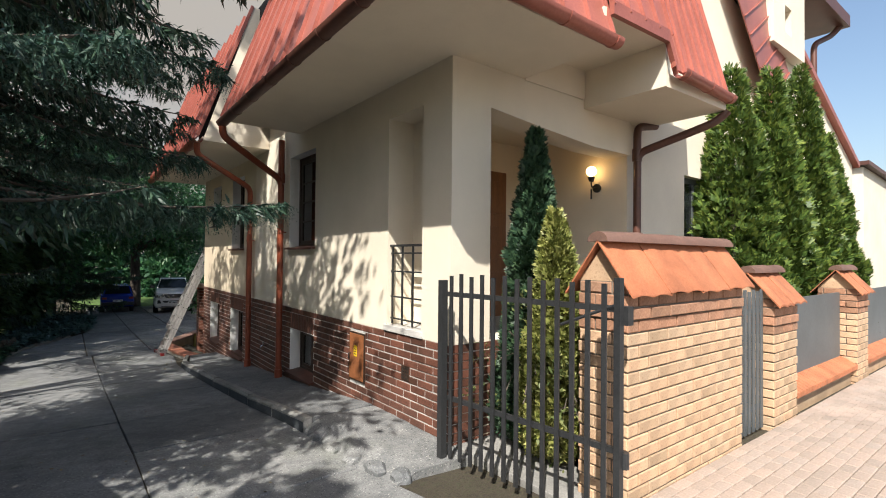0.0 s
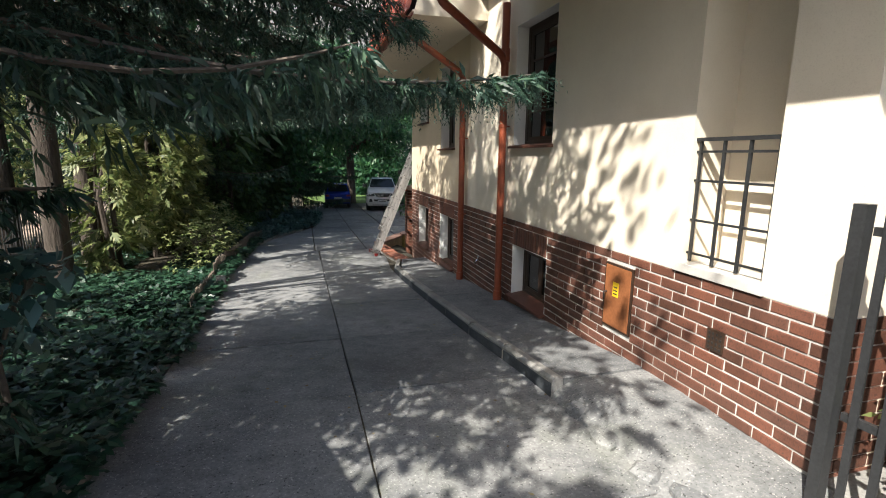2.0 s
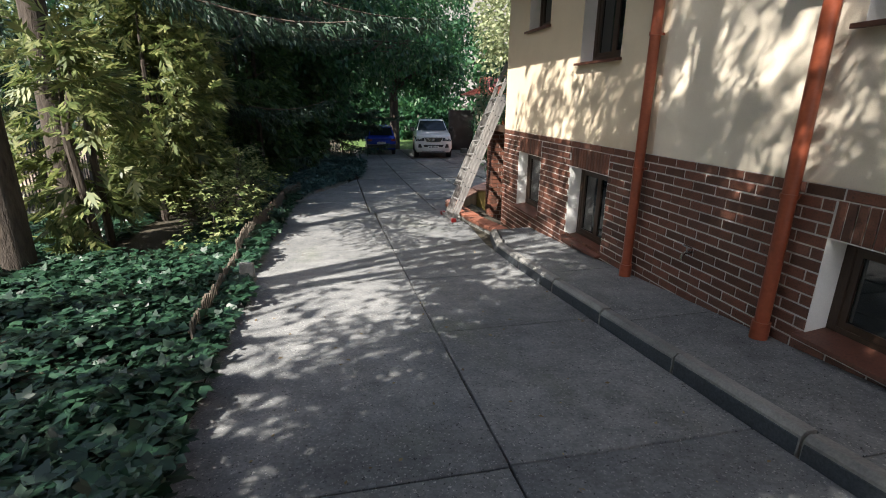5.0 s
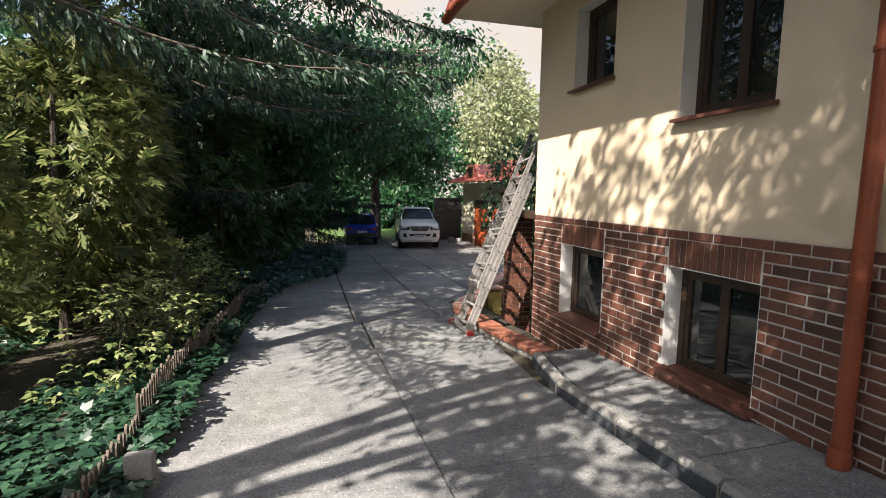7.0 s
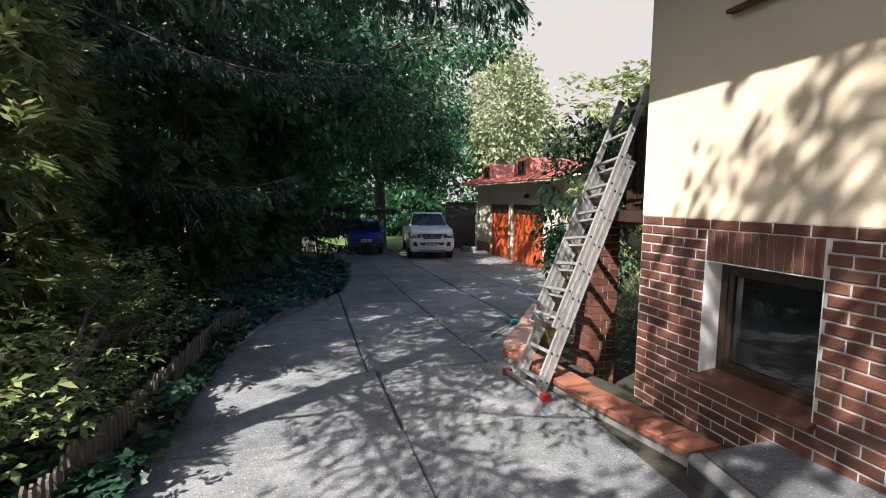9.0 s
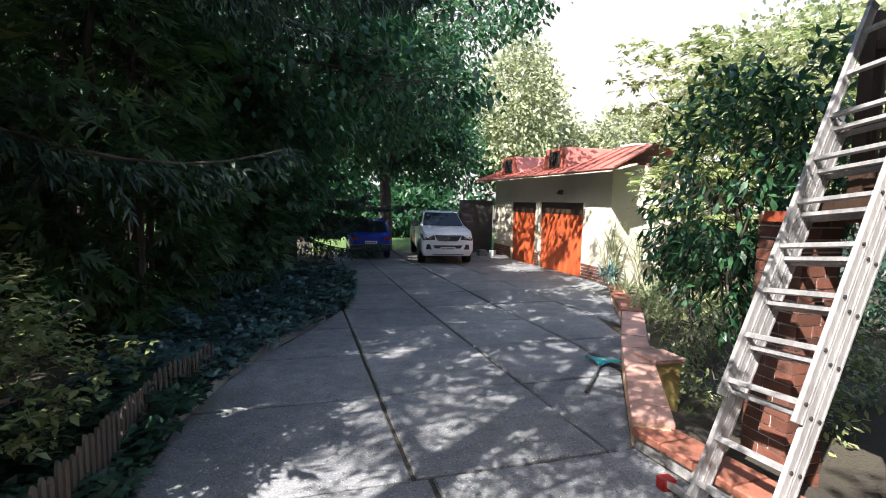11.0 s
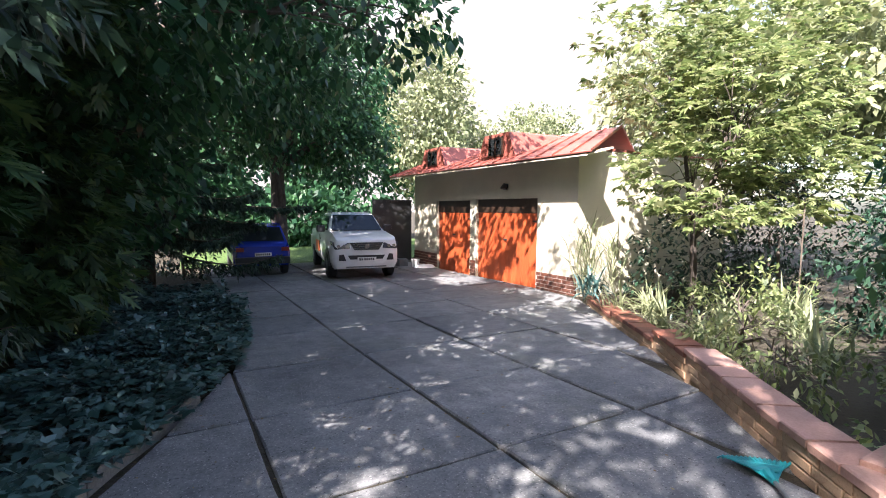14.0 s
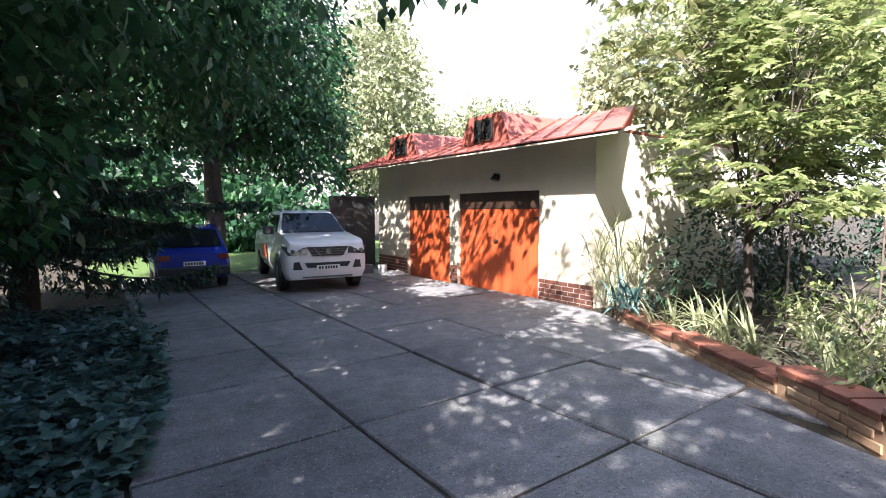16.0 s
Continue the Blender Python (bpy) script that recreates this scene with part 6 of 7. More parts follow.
def thuja(name, at, height, radius, label, mat, n=9000, size=0.15, top=1.0, group="", blunt=0.75, taper=2.2):
    """Upright fans on an uneven cone."""
    at = Vector(at)
    t = thing(name, at, label, "conifer", group)
    part("trunk", Build().tube([at - Vector((0, 0, 0.2)), at + Vector((0, 0, height * 0.8))], [0.07, 0.02], 7), BARK, t)
    n = n // 4
    ph = gen.random(n) * 2 * math.pi
    f = 1 - (1 - gen.random(n)) ** 0.62
    lump = np.array([0.75 * noise.noise((math.cos(a) * 1.6 + at.x, math.sin(a) * 1.6 + at.y, z * height * 1.3)) + 0.75 * noise.noise((math.cos(a) * 3.4 + at.y, math.sin(a) * 3.4, z * height * 3.2)) for a, z in zip(ph, f)])
    r = radius * np.clip(np.minimum(1.0, f * 9 + 0.55) * (1 - f ** taper * 0.98) ** blunt, 0.02, None) * (1 + 0.42 * lump) * (0.72 + 0.28 * gen.random(n) ** 0.5)
    base = np.stack([at.x + r * np.cos(ph), at.y + r * np.sin(ph), at.z + 0.05 + f * height], 1)
    out = np.stack([np.cos(ph), np.sin(ph), np.zeros(n)], 1)
    along = out * 0.75 + np.array([0, 0, 0.8]) + gen.normal(size=base.shape) * 0.45
    side = np.cross(out, along) * 0.5 + out + gen.normal(size=base.shape) * 0.7
    B, A, S, N = fronds(base, along, side, 1.5 * size * (0.55 + 0.9 * gen.random(n)), FAN)
    part("crown", leaf_mesh("crown", B, A, S, N, 0.008 + N * 0.2, mat, 0.6), mat, t)
    return t


def fan_hedge(name, boxes, label, mat, n, size, droop=0.3):
    """A tall soft hedge: drooping flat sprays over lumpy masses. boxes: centre, radii."""
    (cx, cy, cz), _ = boxes[0]
    base_z = ground(cy) - 0.05
    t = thing(name, (cx, cy, base_z), label, "hedge")
    stems = Build()
    P, D = [], []
    vol = [b[1][0] * b[1][1] * b[1][2] for b in boxes]
    for (c, r), v in zip(boxes, vol):
        for k in range(3):
            x, y = c[0] + gen.uniform(-0.4, 0.4) * r[0], c[1] + gen.uniform(-0.5, 0.5) * r[1]
            stems.tube([(x, y, ground(y) - 0.2), (x + gen.uniform(-0.2, 0.2), y, c[2]), (x, y + 0.2, c[2] + r[2] * 0.7)], [0.06, 0.045, 0.01], 6)
        m = int(n * v / sum(vol) / 34 / 3.2)
        p, d = clumped(c, r, m, 34, 0.34, 1.3, 0.6)
        P.append(p)
        D.append(d)
    tagged(part("stem_wood", stems, BARK, t), kind="stuff")
    P, D = np.concatenate(P), np.concatenate(D)
    keep = P[:, 2] > np.interp(P[:, 1], GROUND_Y, GROUND_Z) - 0.05
    P, D = P[keep], D[keep]
    along = D * np.array([1, 1, 0.2]) * 0.9 + gen.normal(size=P.shape) * 0.45
    along[:, 2] -= droop
    side = np.cross(along, np.array([0, 0, 1.0])) + gen.normal(size=P.shape) * 0.45
    B, A, S, N = fronds(P, along, side, 2.3 * size * (0.55 + 0.8 * gen.random(len(P))), SPRAY)
    part("crown", leaf_mesh("crown", B, A, S, N, 0.012 + N * 0.17, mat, 0.5, 0.12), mat, t)
    return t


def ground_cover(name, spots, n, label, mat, size=0.085, rise=0.16, kind="stuff"):
    """Ivy over the soil: leaves that face the light, heaped in drifts. spots: x0, x1, y0, y1."""
    P = []
    area = [(b - a) * (d - c) for a, b, c, d in spots]
    for (a, b, c, d), v in zip(spots, area):
        m = int(n * v / sum(area))
        P.append(np.stack([gen.uniform(a, b, m), gen.uniform(c, d, m), np.zeros(m)], 1))
    P = np.concatenate(P)
    lump = np.array([noise.noise((x * 1.3, y * 1.3, 3.0)) + 0.5 * noise.noise((x * 4, y * 4, 7.0)) for x, y, _ in P])
    edge_x = np.interp(P[:, 1], LEFT_Y, LEFT_X)
    keep = P[:, 0] < edge_x + 0.10 + 0.16 * lump
    P, lump = P[keep], lump[keep]
    P[:, 2] = np.interp(P[:, 1], GROUND_Y, GROUND_Z) + 0.06 + rise * np.clip(0.6 + lump, 0.1, 1.6) * gen.random(len(P)) ** 0.6
    along = gen.normal(size=P.shape) * np.array([1, 1, 0.35]) + np.array([0.25, -0.1, 0.05])
    side = np.cross(along, np.array([0, 0, 1.0])) + gen.normal(size=P.shape) * 0.25
    s = size * (0.55 + 0.8 * gen.random(len(P)))
    B, A, S, N = fronds(P, along, side, s, LOBES)
    return solo(name, leaf_mesh(name, B, A, S, N, N * 0.62, mat, 0.42, 0.12), mat, label, "ivy", "", kind)


def blades(name, at, n, length, label, mat, width=0.03, lean=0.9, category="plant", stem=0.0):
    """A tuft of long arching blades, each in four joints."""
    at = Vector(at)
    t = thing(name, at, label, category)
    b = Build()
    for k in range(n):
        a, tilt = gen.uniform(0, 2 * math.pi), gen.uniform(0.25, lean)
        L = length * gen.uniform(0.55, 1.15)
        root = at + Vector((gen.normal() * 0.08, gen.normal() * 0.08, gen.uniform(-0.02, stem)))
        out = Vector((math.cos(a), math.sin(a), 0))
        sd = Vector((-out.y, out.x, 0))
        rings = []
        for j in range(6):
            f = j / 5
            p = root + out * (L * math.sin(tilt * (0.4 + 0.8 * f)) * f) + Vector((0, 0, L * f * math.cos(tilt * (0.4 + 1.25 * f))))
            w = width * (0.35 + 1.3 * f if f < 0.5 else 2.0 * (1 - f) + 0.02) * 0.5
            rings.append([p - sd * w, p + Vector((0, 0, -w * 0.4)), p + sd * w])
        b.loft(rings, False, False)
    tagged(part("blade_tuft", b, mat, t), kind="stuff")
    return t


# spruces over the driveway
G = ground
T1 = (-5.6, 1.0)
rb = random.Random(31)
MORE = [(rb.uniform(-4.4, -2.5), rb.uniform(0.3, 5.5), rb.uniform(3.7, 7.6)) for k in range(9)]
MORE += [(rb.uniform(-2.7, -1.4), rb.uniform(1.2, 6.2), rb.uniform(3.2, 5.0)) for k in range(15)]
REACH = [(-1.15, 1.35, 2.30, 2.9, 0.34), (-2.6, -0.6, 2.9, 3.7, 0.5), (-1.7, 2.6, 2.9, 4.0, 0.55), (-3.3, -0.6, 2.5, 3.2, 0.5), (-2.2, 4.6, 3.0, 3.9, 0.5), (-1.8, 1.2, 3.5, 4.7, 0.6),
         (-1.9, 3.6, 4.1, 5.4, 0.6), (-2.6, 0.4, 4.6, 5.8, 0.6), (-3.0, -0.8, 3.6, 4.6, 0.55), (-2.4, 2.2, 5.2, 6.4, 0.6), (-2.8, 4.2, 5.7, 7.0, 0.6), (-2.6, 5.4, 4.2, 5.2, 0.6), (-3.4, 1.0, 3.0, 4.0, 0.6), (-3.0, 3.0, 3.3, 4.4, 0.6), (-2.2, 0.2, 6.2, 7.4, 0.6),
         (-2.0, 3.4, 2.4, 3.4, 0.45), (-2.8, 4.2, 2.35, 3.3, 0.5), (-3.4, 3.4, 2.3, 3.2, 0.5), (-1.5, 5.0, 2.45, 3.6, 0.45), (-2.4, 5.6, 2.4, 3.6, 0.5), (-3.6, 5.2, 2.3, 3.2, 0.5)]
spruce("spruce", (*T1, G(1)), 14.5, 3.4, 3.0, "tall dark spruce with drooping boughs over the driveway", 34, 7,
       [((*T1, zs), (x, y, z), 0.3, w) for x, y, z, zs, w in REACH] + [((*T1, z + 1.1), (x, y, z), 0.3, 0.7) for x, y, z in MORE] + [((*T1, z + 0.9), (T1[0] + L * math.cos(a), T1[1] + L * math.sin(a), z), 0.25, 0.75) for a, z, L in [(-1.5 + 1.5 * ((k * 0.618) % 1), 2.5 + 0.14 * k, 1.9 + 0.5 * math.sin(4 * k)) for k in range(5)]]
       + [((*T1, z + 0.4), (T1[0] + L * math.cos(a), T1[1] + L * math.sin(a), z), 0.12, 0.5) for a, z, L in [(k * 2.399, 0.55 + 0.13 * k, 1.5 + 0.3 * math.sin(5 * k)) for k in range(20)]]
       + [((*T1, z + 0.5), (T1[0] + L * math.cos(a), T1[1] + L * math.sin(a), z), 0.15, 0.6) for a, z, L in [(k * 2.399, 2.9 + 0.14 * k, 1.7 + 0.3 * math.sin(3 * k)) for k in range(16)]]
       + [((*T1, z + 0.9), (T1[0] + L * math.cos(a), T1[1] + L * math.sin(a), z), 0.2, 0.7) for a, z, L in [(-0.35 + 1.7 * ((k * 0.618) % 1), 3.3 + 0.13 * k, 2.6 + 0.5 * math.sin(3 * k)) for k in range(20)]]
       + [((*T1, 5.4), (-5.4, 4.6, 4.6), 0.3, 0.6), ((*T1, 6.2), (-6.4, 4.2, 5.4), 0.3, 0.6), ((*T1, 4.6), (-4.6, 4.8, 3.6), 0.3, 0.6)], seed=3, near=21, blade=0.25)
spruce("spruce", (-6.8, 8.1, G(8.1)), 15.0, 2.4, 6.8, "tall dark spruce with a bare lower trunk", 28, 6,
       [((-6.8, 8.1, 3.6), (-2.6, 9.4, 2.5), 0.4, 0.5), ((-6.8, 8.1, 4.4), (-1.3, 10.4, 2.7), 0.5, 0.55), ((-6.8, 8.1, 4.6), (-2.4, 7.2, 3.4), 0.4, 0.55), ((-6.8, 8.1, 5.2), (-0.8, 11.2, 3.5), 0.5, 0.5),
        ((-6.8, 8.1, 4.0), (-3.2, 10.8, 2.6), 0.4, 0.6), ((-6.8, 8.1, 5.8), (-2.0, 9.6, 4.4), 0.5, 0.6), ((-6.8, 8.1, 6.2), (-1.2, 11.0, 4.7), 0.5, 0.75), ((-6.8, 8.1, 5.0), (-5.6, 5.2, 4.2), 0.3, 0.6), ((-6.8, 8.1, 6.2), (-6.6, 4.8, 5.6), 0.3, 0.6), ((-6.8, 8.1, 4.6), (-4.4, 6.0, 3.8), 0.3, 0.6)], seed=5)
spruce("spruce", (-7.0, 10.0, G(10)), 13.0, 2.0, 6.0, "dark spruce standing close behind its neighbour", 26, 7, seed=8)
spruce("spruce", (-6.4, 13.2, G(13)), 15.0, 3.5, 2.8, "dense dark spruce beside the picket fence", 50, 8,
       [((-6.4, 13.2, 4.6), (-1.8, 14.6, 3.2), 0.5, 0.6), ((-6.4, 13.2, 3.8), (-2.2, 13.2, 2.7), 0.4, 0.5), ((-6.4, 13.2, 5.6), (-0.5, 13.8, 3.9), 0.5, 0.55), ((-6.4, 13.2, 4.2), (-2.6, 15.4, 3.0), 0.4, 0.6), ((-6.4, 13.2, 5.2), (-1.6, 12.6, 3.6), 0.4, 0.6)], seed=11)
# out of view; stands here to cast shade on the driveway's start
spruce("spruce", (-7.0, -4.4, G(-4.4)), 7.6, 3.3, 1.2, "dark spruce near the street", 80, 9, seed=14)
# added for the shade it throws over the yard
spruce("spruce", (-7.6, 17.0, G(17)), 14.0, 3.6, 2.0, "tall dark spruce behind the hedge", 40, 7, seed=24)

# soft hedge on the planted side
fan_hedge("cypress_hedge", [((-5.6, 16.6, 1.6), (1.5, 2.0, 3.2)), ((-5.2, 14.9, 2.6), (1.2, 1.3, 3.0)), ((-4.9, 18.8, 1.8), (1.7, 1.8, 3.2)), ((-6.4, 21.4, 2.0), (2.6, 2.4, 3.6))],
          "tall dark green cypress hedge with drooping sprays", LEAF_THUJA, 78000, 0.13)
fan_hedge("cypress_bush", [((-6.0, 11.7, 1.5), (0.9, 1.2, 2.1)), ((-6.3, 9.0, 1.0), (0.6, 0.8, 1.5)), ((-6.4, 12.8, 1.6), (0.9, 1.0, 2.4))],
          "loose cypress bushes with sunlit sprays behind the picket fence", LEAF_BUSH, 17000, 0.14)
broadleaf("shrub", (-4.75, 10.4, G(10.4)), 0.03, [((-4.75, 10.4, -0.15), (0.5, 0.9, 0.55)), ((-4.8, 11.8, -0.2), (0.5, 0.9, 0.5)), ((-4.85, 9.2, -0.05), (0.5, 0.8, 0.55)), ((-4.75, 12.8, -0.15), (0.5, 0.8, 0.55)), ((-4.9, 12.0, 0.25), (0.5, 0.9, 0.4))], LEAF_LIGHT,
          "leafy sunlit shrub leaning over the picket fence", 0.075, 16, 190, 0.20, 0.2, TWIG, category="shrub", aspect=0.5, fingers=3)
ground_cover("ivy", [(-6.2, -3.6, -0.5, 3.4), (-6.4, -3.7, 3.4, 8.2), (-5.4, -3.8, 8.2, 13.6), (-8.7, -6.3, 2.5, 12.0)], 44000, "dark glossy ivy covering the bed beside the driveway", LEAF_IVY, 0.085, 0.2)
ground_cover("ivy", [(-5.0, -2.0, 13.6, 17.2), (-4.2, -1.9, 17.2, 22.5)], 20000, "bluish ivy spilling over the edge of the yard", LEAF_IVY_BLUE, 0.085, 0.32)

broadleaf("sapling", (-4.35, 1.45, G(1.4)), 0.02, [((-4.05, 1.3, 1.15), (0.30, 0.32, 0.16)), ((-4.4, 1.7, 0.85), (0.35, 0.35, 0.2))], LEAF_IVY_BLUE,
          "leafy young sapling rising out of the ivy", 0.13, 20, 60, 0.14, 0.15, TWIG, category="shrub", aspect=0.55)
# maples over the yard
broadleaf("maple", (-3.9, 23.0, G(23)), 0.2, [((-2.4, 22.0, 4.6), (2.6, 2.6, 2.3)), ((-0.6, 24.5, 5.0), (2.6, 2.4, 2.2)), ((-3.6, 19.0, 4.0), (2.0, 2.2, 2.2)), ((-2.0, 26.0, 3.2), (2.4, 2.0, 1.6)), ((-3.9, 20.5, 1.6), (1.5, 2.0, 1.8))],
          LEAF_MAPLE, "broad maple with dense blue-green leaves over the yard", 0.16, 34, 105, 0.5, 0.5)
broadleaf("maple", (0.1, 28.2, G(28)), 0.24, [((1.0, 28.5, 4.2), (2.6, 2.2, 2.4)), ((2.6, 28.6, 3.0), (1.6, 1.6, 1.4)), ((-0.8, 29.0, 5.5), (2.6, 2.4, 2.6)), ((2.5, 30.0, 5.5), (2.2, 2.2, 2.2))],
          LEAF_MAPLE, "tall maple behind the parked cars", 0.18, 30, 90, 0.55, 0.5)
broadleaf("maple", (-5.6, 17.4, G(17)), 0.10, [((-2.3, 16.9, 4.5), (1.7, 1.5, 0.9)), ((-0.6, 18.0, 3.15), (1.3, 0.7, 0.5)), ((-1.6, 18.2, 3.6), (1.2, 0.9, 0.7)), ((-3.4, 15.0, 5.2), (1.8, 1.6, 1.0)), ((-3.8, 17.6, 3.2), (1.1, 1.2, 1.2))], LEAF_MAPLE,
          "maple bough with large dark leaves reaching over the yard", 0.17, 22, 70, 0.42, 0.6)
# two added trees, crowns set along the sun's path to dapple drive and yard
broadleaf("tall_ash", (-10.2, 3.0, G(3)), 0.22, [((-6.2, -1.2, 7.0), (1.7, 2.3, 2.6)), ((-6.0, 3.2, 7.4), (1.7, 2.3, 2.8)), ((-8.3, 2.0, 5.6), (1.5, 1.7, 1.2)), ((-7.6, 0.4, 4.6), (1.2, 1.2, 0.9)), ((-6.4, 3.2, 9.4), (1.6, 1.8, 1.6)), ((-5.0, 4.8, 8.0), (1.2, 1.4, 1.0))],
          LEAF_MAPLE, "tall ash with a thin high crown above the spruces", 0.15, 30, 30, 0.5, 0.3)
broadleaf("tall_ash", (-9.6, 12.4, G(12)), 0.22, [((-5.8, 11.8, 7.0), (1.7, 2.3, 2.6)), ((-5.4, 15.8, 6.6), (1.7, 2.0, 2.4)), ((-4.4, 10.0, 7.6), (1.6, 1.8, 1.0)), ((-4.6, 13.6, 8.4), (2.2, 2.2, 1.0))],
          LEAF_MAPLE, "tall ash with a dense high crown over the yard", 0.15, 30, 62, 0.5, 0.3)
# boughs added above the view to break up sun on the garage front
broadleaf("maple", (-4.6, 20.6, G(20)), 0.09, [((0.8, 18.6, 5.5), (1.5, 1.4, 0.6)), ((1.4, 20.8, 5.8), (1.4, 1.5, 0.6)), ((1.2, 23.0, 6.0), (1.4, 1.5, 0.7)), ((-1.0, 20.6, 5.4), (1.4, 1.6, 0.8))], LEAF_MAPLE,
          "long maple boughs reaching over the yard to the garage", 0.16, 30, 55, 0.5, 0.5)
spruce("spruce", (-3.4, 23.6, G(23)), 6.0, 2.6, 1.1, "dark young spruce drooping over the blue car", 44, 11, [((-3.4, 23.6, 1.1), (0.0, 23.6, 0.75), 0.15, 0.4), ((-3.4, 23.6, 0.9), (-1.0, 24.2, 0.3), 0.1, 0.45)], seed=21)

broadleaf("park_tree", (-12.0, 11.6, G(11.6)), 0.16, [((-12.0, 11.0, 5.2), (2.0, 2.2, 2.8)), ((-11.9, 14.0, 4.8), (2.0, 2.0, 2.8)), ((-12.4, 17.5, 3.4), (2.0, 2.2, 2.6))], LEAF_LIGHT, "leafy tree beyond the steel fence", 0.15, 34, 90, 0.45, 0.3)

# right-hand garden
broadleaf("ash_bush", (1.0, 12.45, -1.25), 0.06, [((0.68, 12.45, 1.15), (0.66, 0.66, 1.0)), ((0.7, 12.5, 0.3), (0.5, 0.4, 0.5)), ((1.25, 12.0, 1.5), (0.6, 0.5, 0.8))], LEAF_MAPLE,
          "dense dark green ash bush beside the terrace", 0.12, 36, 260, 0.24, 0.5, aspect=0.36)
broadleaf("chestnut_sapling", (4.7, 17.0, -1.2), 0.06, [((4.6, 17.0, 1.3), (1.2, 1.0, 0.8)), ((5.4, 16.6, 2.3), (1.6, 1.2, 1.3)), ((4.3, 16.3, 0.75), (0.9, 0.7, 0.3)), ((6.6, 16.4, 1.4), (1.4, 1.2, 0.9)), ((7.2, 17.4, 3.4), (2.0, 1.4, 1.6)), ((5.0, 17.8, 3.4), (1.6, 1.2, 1.2))], LEAF_LIGHT,
          "sunlit young chestnut with light green leaves", 0.17, 9, 130, 0.36, 0.2, aspect=0.36, lump=0.3, fingers=5)
broadleaf("shrub", (3.0, 15.2, -1.2), 0.04, [((2.7, 15.0, -0.55), (0.7, 0.6, 0.45)), ((3.6, 15.6, -0.4), (0.8, 0.6, 0.5)), ((2.0, 14.2, -0.7), (0.5, 0.5, 0.35))], LEAF_LIGHT,
          "low sunlit leafy shrub behind the garden wall", 0.09, 36, 130, 0.2, 0.2, TWIG, category="shrub", aspect=0.4)
broadleaf("shrub", (2.4, 13.4, -1.25), 0.04, [((2.0, 12.6, -0.7), (0.8, 0.7, 0.4)), ((1.0, 12.9, -0.8), (0.45, 0.4, 0.3)), ((3.2, 13.6, -0.6), (0.9, 0.8, 0.5)), ((1.3, 12.2, -0.9), (0.5, 0.5, 0.3))], LEAF_LIGHT,
          "low leafy shrub in the sunken garden", 0.07, 40, 130, 0.2, 0.2, TWIG, category="shrub")
# dark bushes added where only deep shade lies under and behind the trees
far_dark = [((-2.7, 25.6, -0.3), (0.9, 0.8, 0.9)), ((6.2, 18.0, -0.3), (1.9, 0.7, 1.1)), ((8.6, 17.6, 0.2), (2.0, 0.9, 1.6)), ((7.5, 15.0, -0.2), (2.2, 1.2, 1.3)), ((9.5, 13.5, 0.8), (2.0, 1.6, 2.2)), ((11.5, 15.8, 0.5), (2.0, 1.6, 2.2)), ((9.8, 18.4, 0.3), (1.6, 0.6, 1.6)), ((13.0, 13.0, 0.8), (2.2, 2.0, 2.4))]
for c, r in far_dark:
    broadleaf("laurel_bush", (c[0], c[1], -1.25), 0.04, [(c, r)], LEAF_IVY, "dark laurel bush in deep shade", 0.13, 30, 120, 0.3, 0.2, TWIG, category="shrub", aspect=0.4)
for k, (x, y) in enumerate(((2.95, 16.2), (3.4, 16.7), (3.25, 17.3), (2.6, 15.4), (3.9, 17.2), (3.6, 15.7), (4.3, 16.1), (4.0, 15.0), (3.3, 14.6), (2.7, 14.2), (4.9, 15.5), (5.6, 16.0))):
    blades("reed_tuft", (x, y, ground(y) - 0.02), 34, 0.75, "pale green arching reed tuft by the garden wall", LEAF_PALE, 0.035, 1.0)
for k, (x, y) in enumerate(((3.7, 18.3), (4.5, 18.5), (3.9, 18.7))):
    blades("bamboo_clump", (x, y, ground(y) - 0.02), 40, 1.1, "wispy pale bamboo clump at the garage corner", LEAF_PALE, 0.022, 0.8, stem=0.9)
blades("cabbage_palm", (3.35, 17.9, ground(17.9) + 0.15), 46, 0.5, "small blue-green palm-like plant at the wall", LEAF_IVY_BLUE, 0.06, 1.3, stem=0.25)
for x, y, h in ((3.2, 16.0, 1.9), (5.6, 15.8, 2.2)):
    solo("garden_stake", Build().tube([(x, y, -1.3), (x + 0.01, y, -1.3 + h)], 0.012, 6), OLD_WOOD, "thin pale garden stake among the shrubs", "stake")

# porch conifers and street thujas
thuja("dwarf_cypress", (0.70, -0.40, 0.05), 2.95, 0.33, "slim dark green cypress in front of the porch", LEAF_THUJA_DARK, 46000, 0.045, taper=1.5)
thuja("golden_cypress", (0.62, -0.72, 0.05), 2.15, 0.30, "yellow-green cypress behind the driveway gate", LEAF_GOLD, 46000, 0.042, taper=1.7)
broadleaf("shrub", (0.75, -0.8, 0.05), 0.03, [((0.40, -0.55, 0.85), (0.42, 0.42, 0.6)), ((1.0, -0.85, 0.75), (0.45, 0.38, 0.6)), ((0.45, -1.0, 0.6), (0.32, 0.3, 0.45))], LEAF_BUSH,
          "bushy yellow-green shrub behind the driveway gate", 0.05, 40, 150, 0.14, 0.1, TWIG, category="shrub", aspect=0.5)
for k, (x, y, h, r) in enumerate(((5.5, -0.25, 4.85, 0.78), (6.5, -0.45, 5.0, 0.72), (7.4, -0.6, 5.2, 0.72), (8.6, -0.65, 4.2, 0.66))):
    thuja("thuja", (x, y, 0.0), h, r, "tall green thuja in a row behind the street fence", LEAF_THUJA_SUN, 42000, 0.075, taper=1.25, group="thujas behind the street fence")

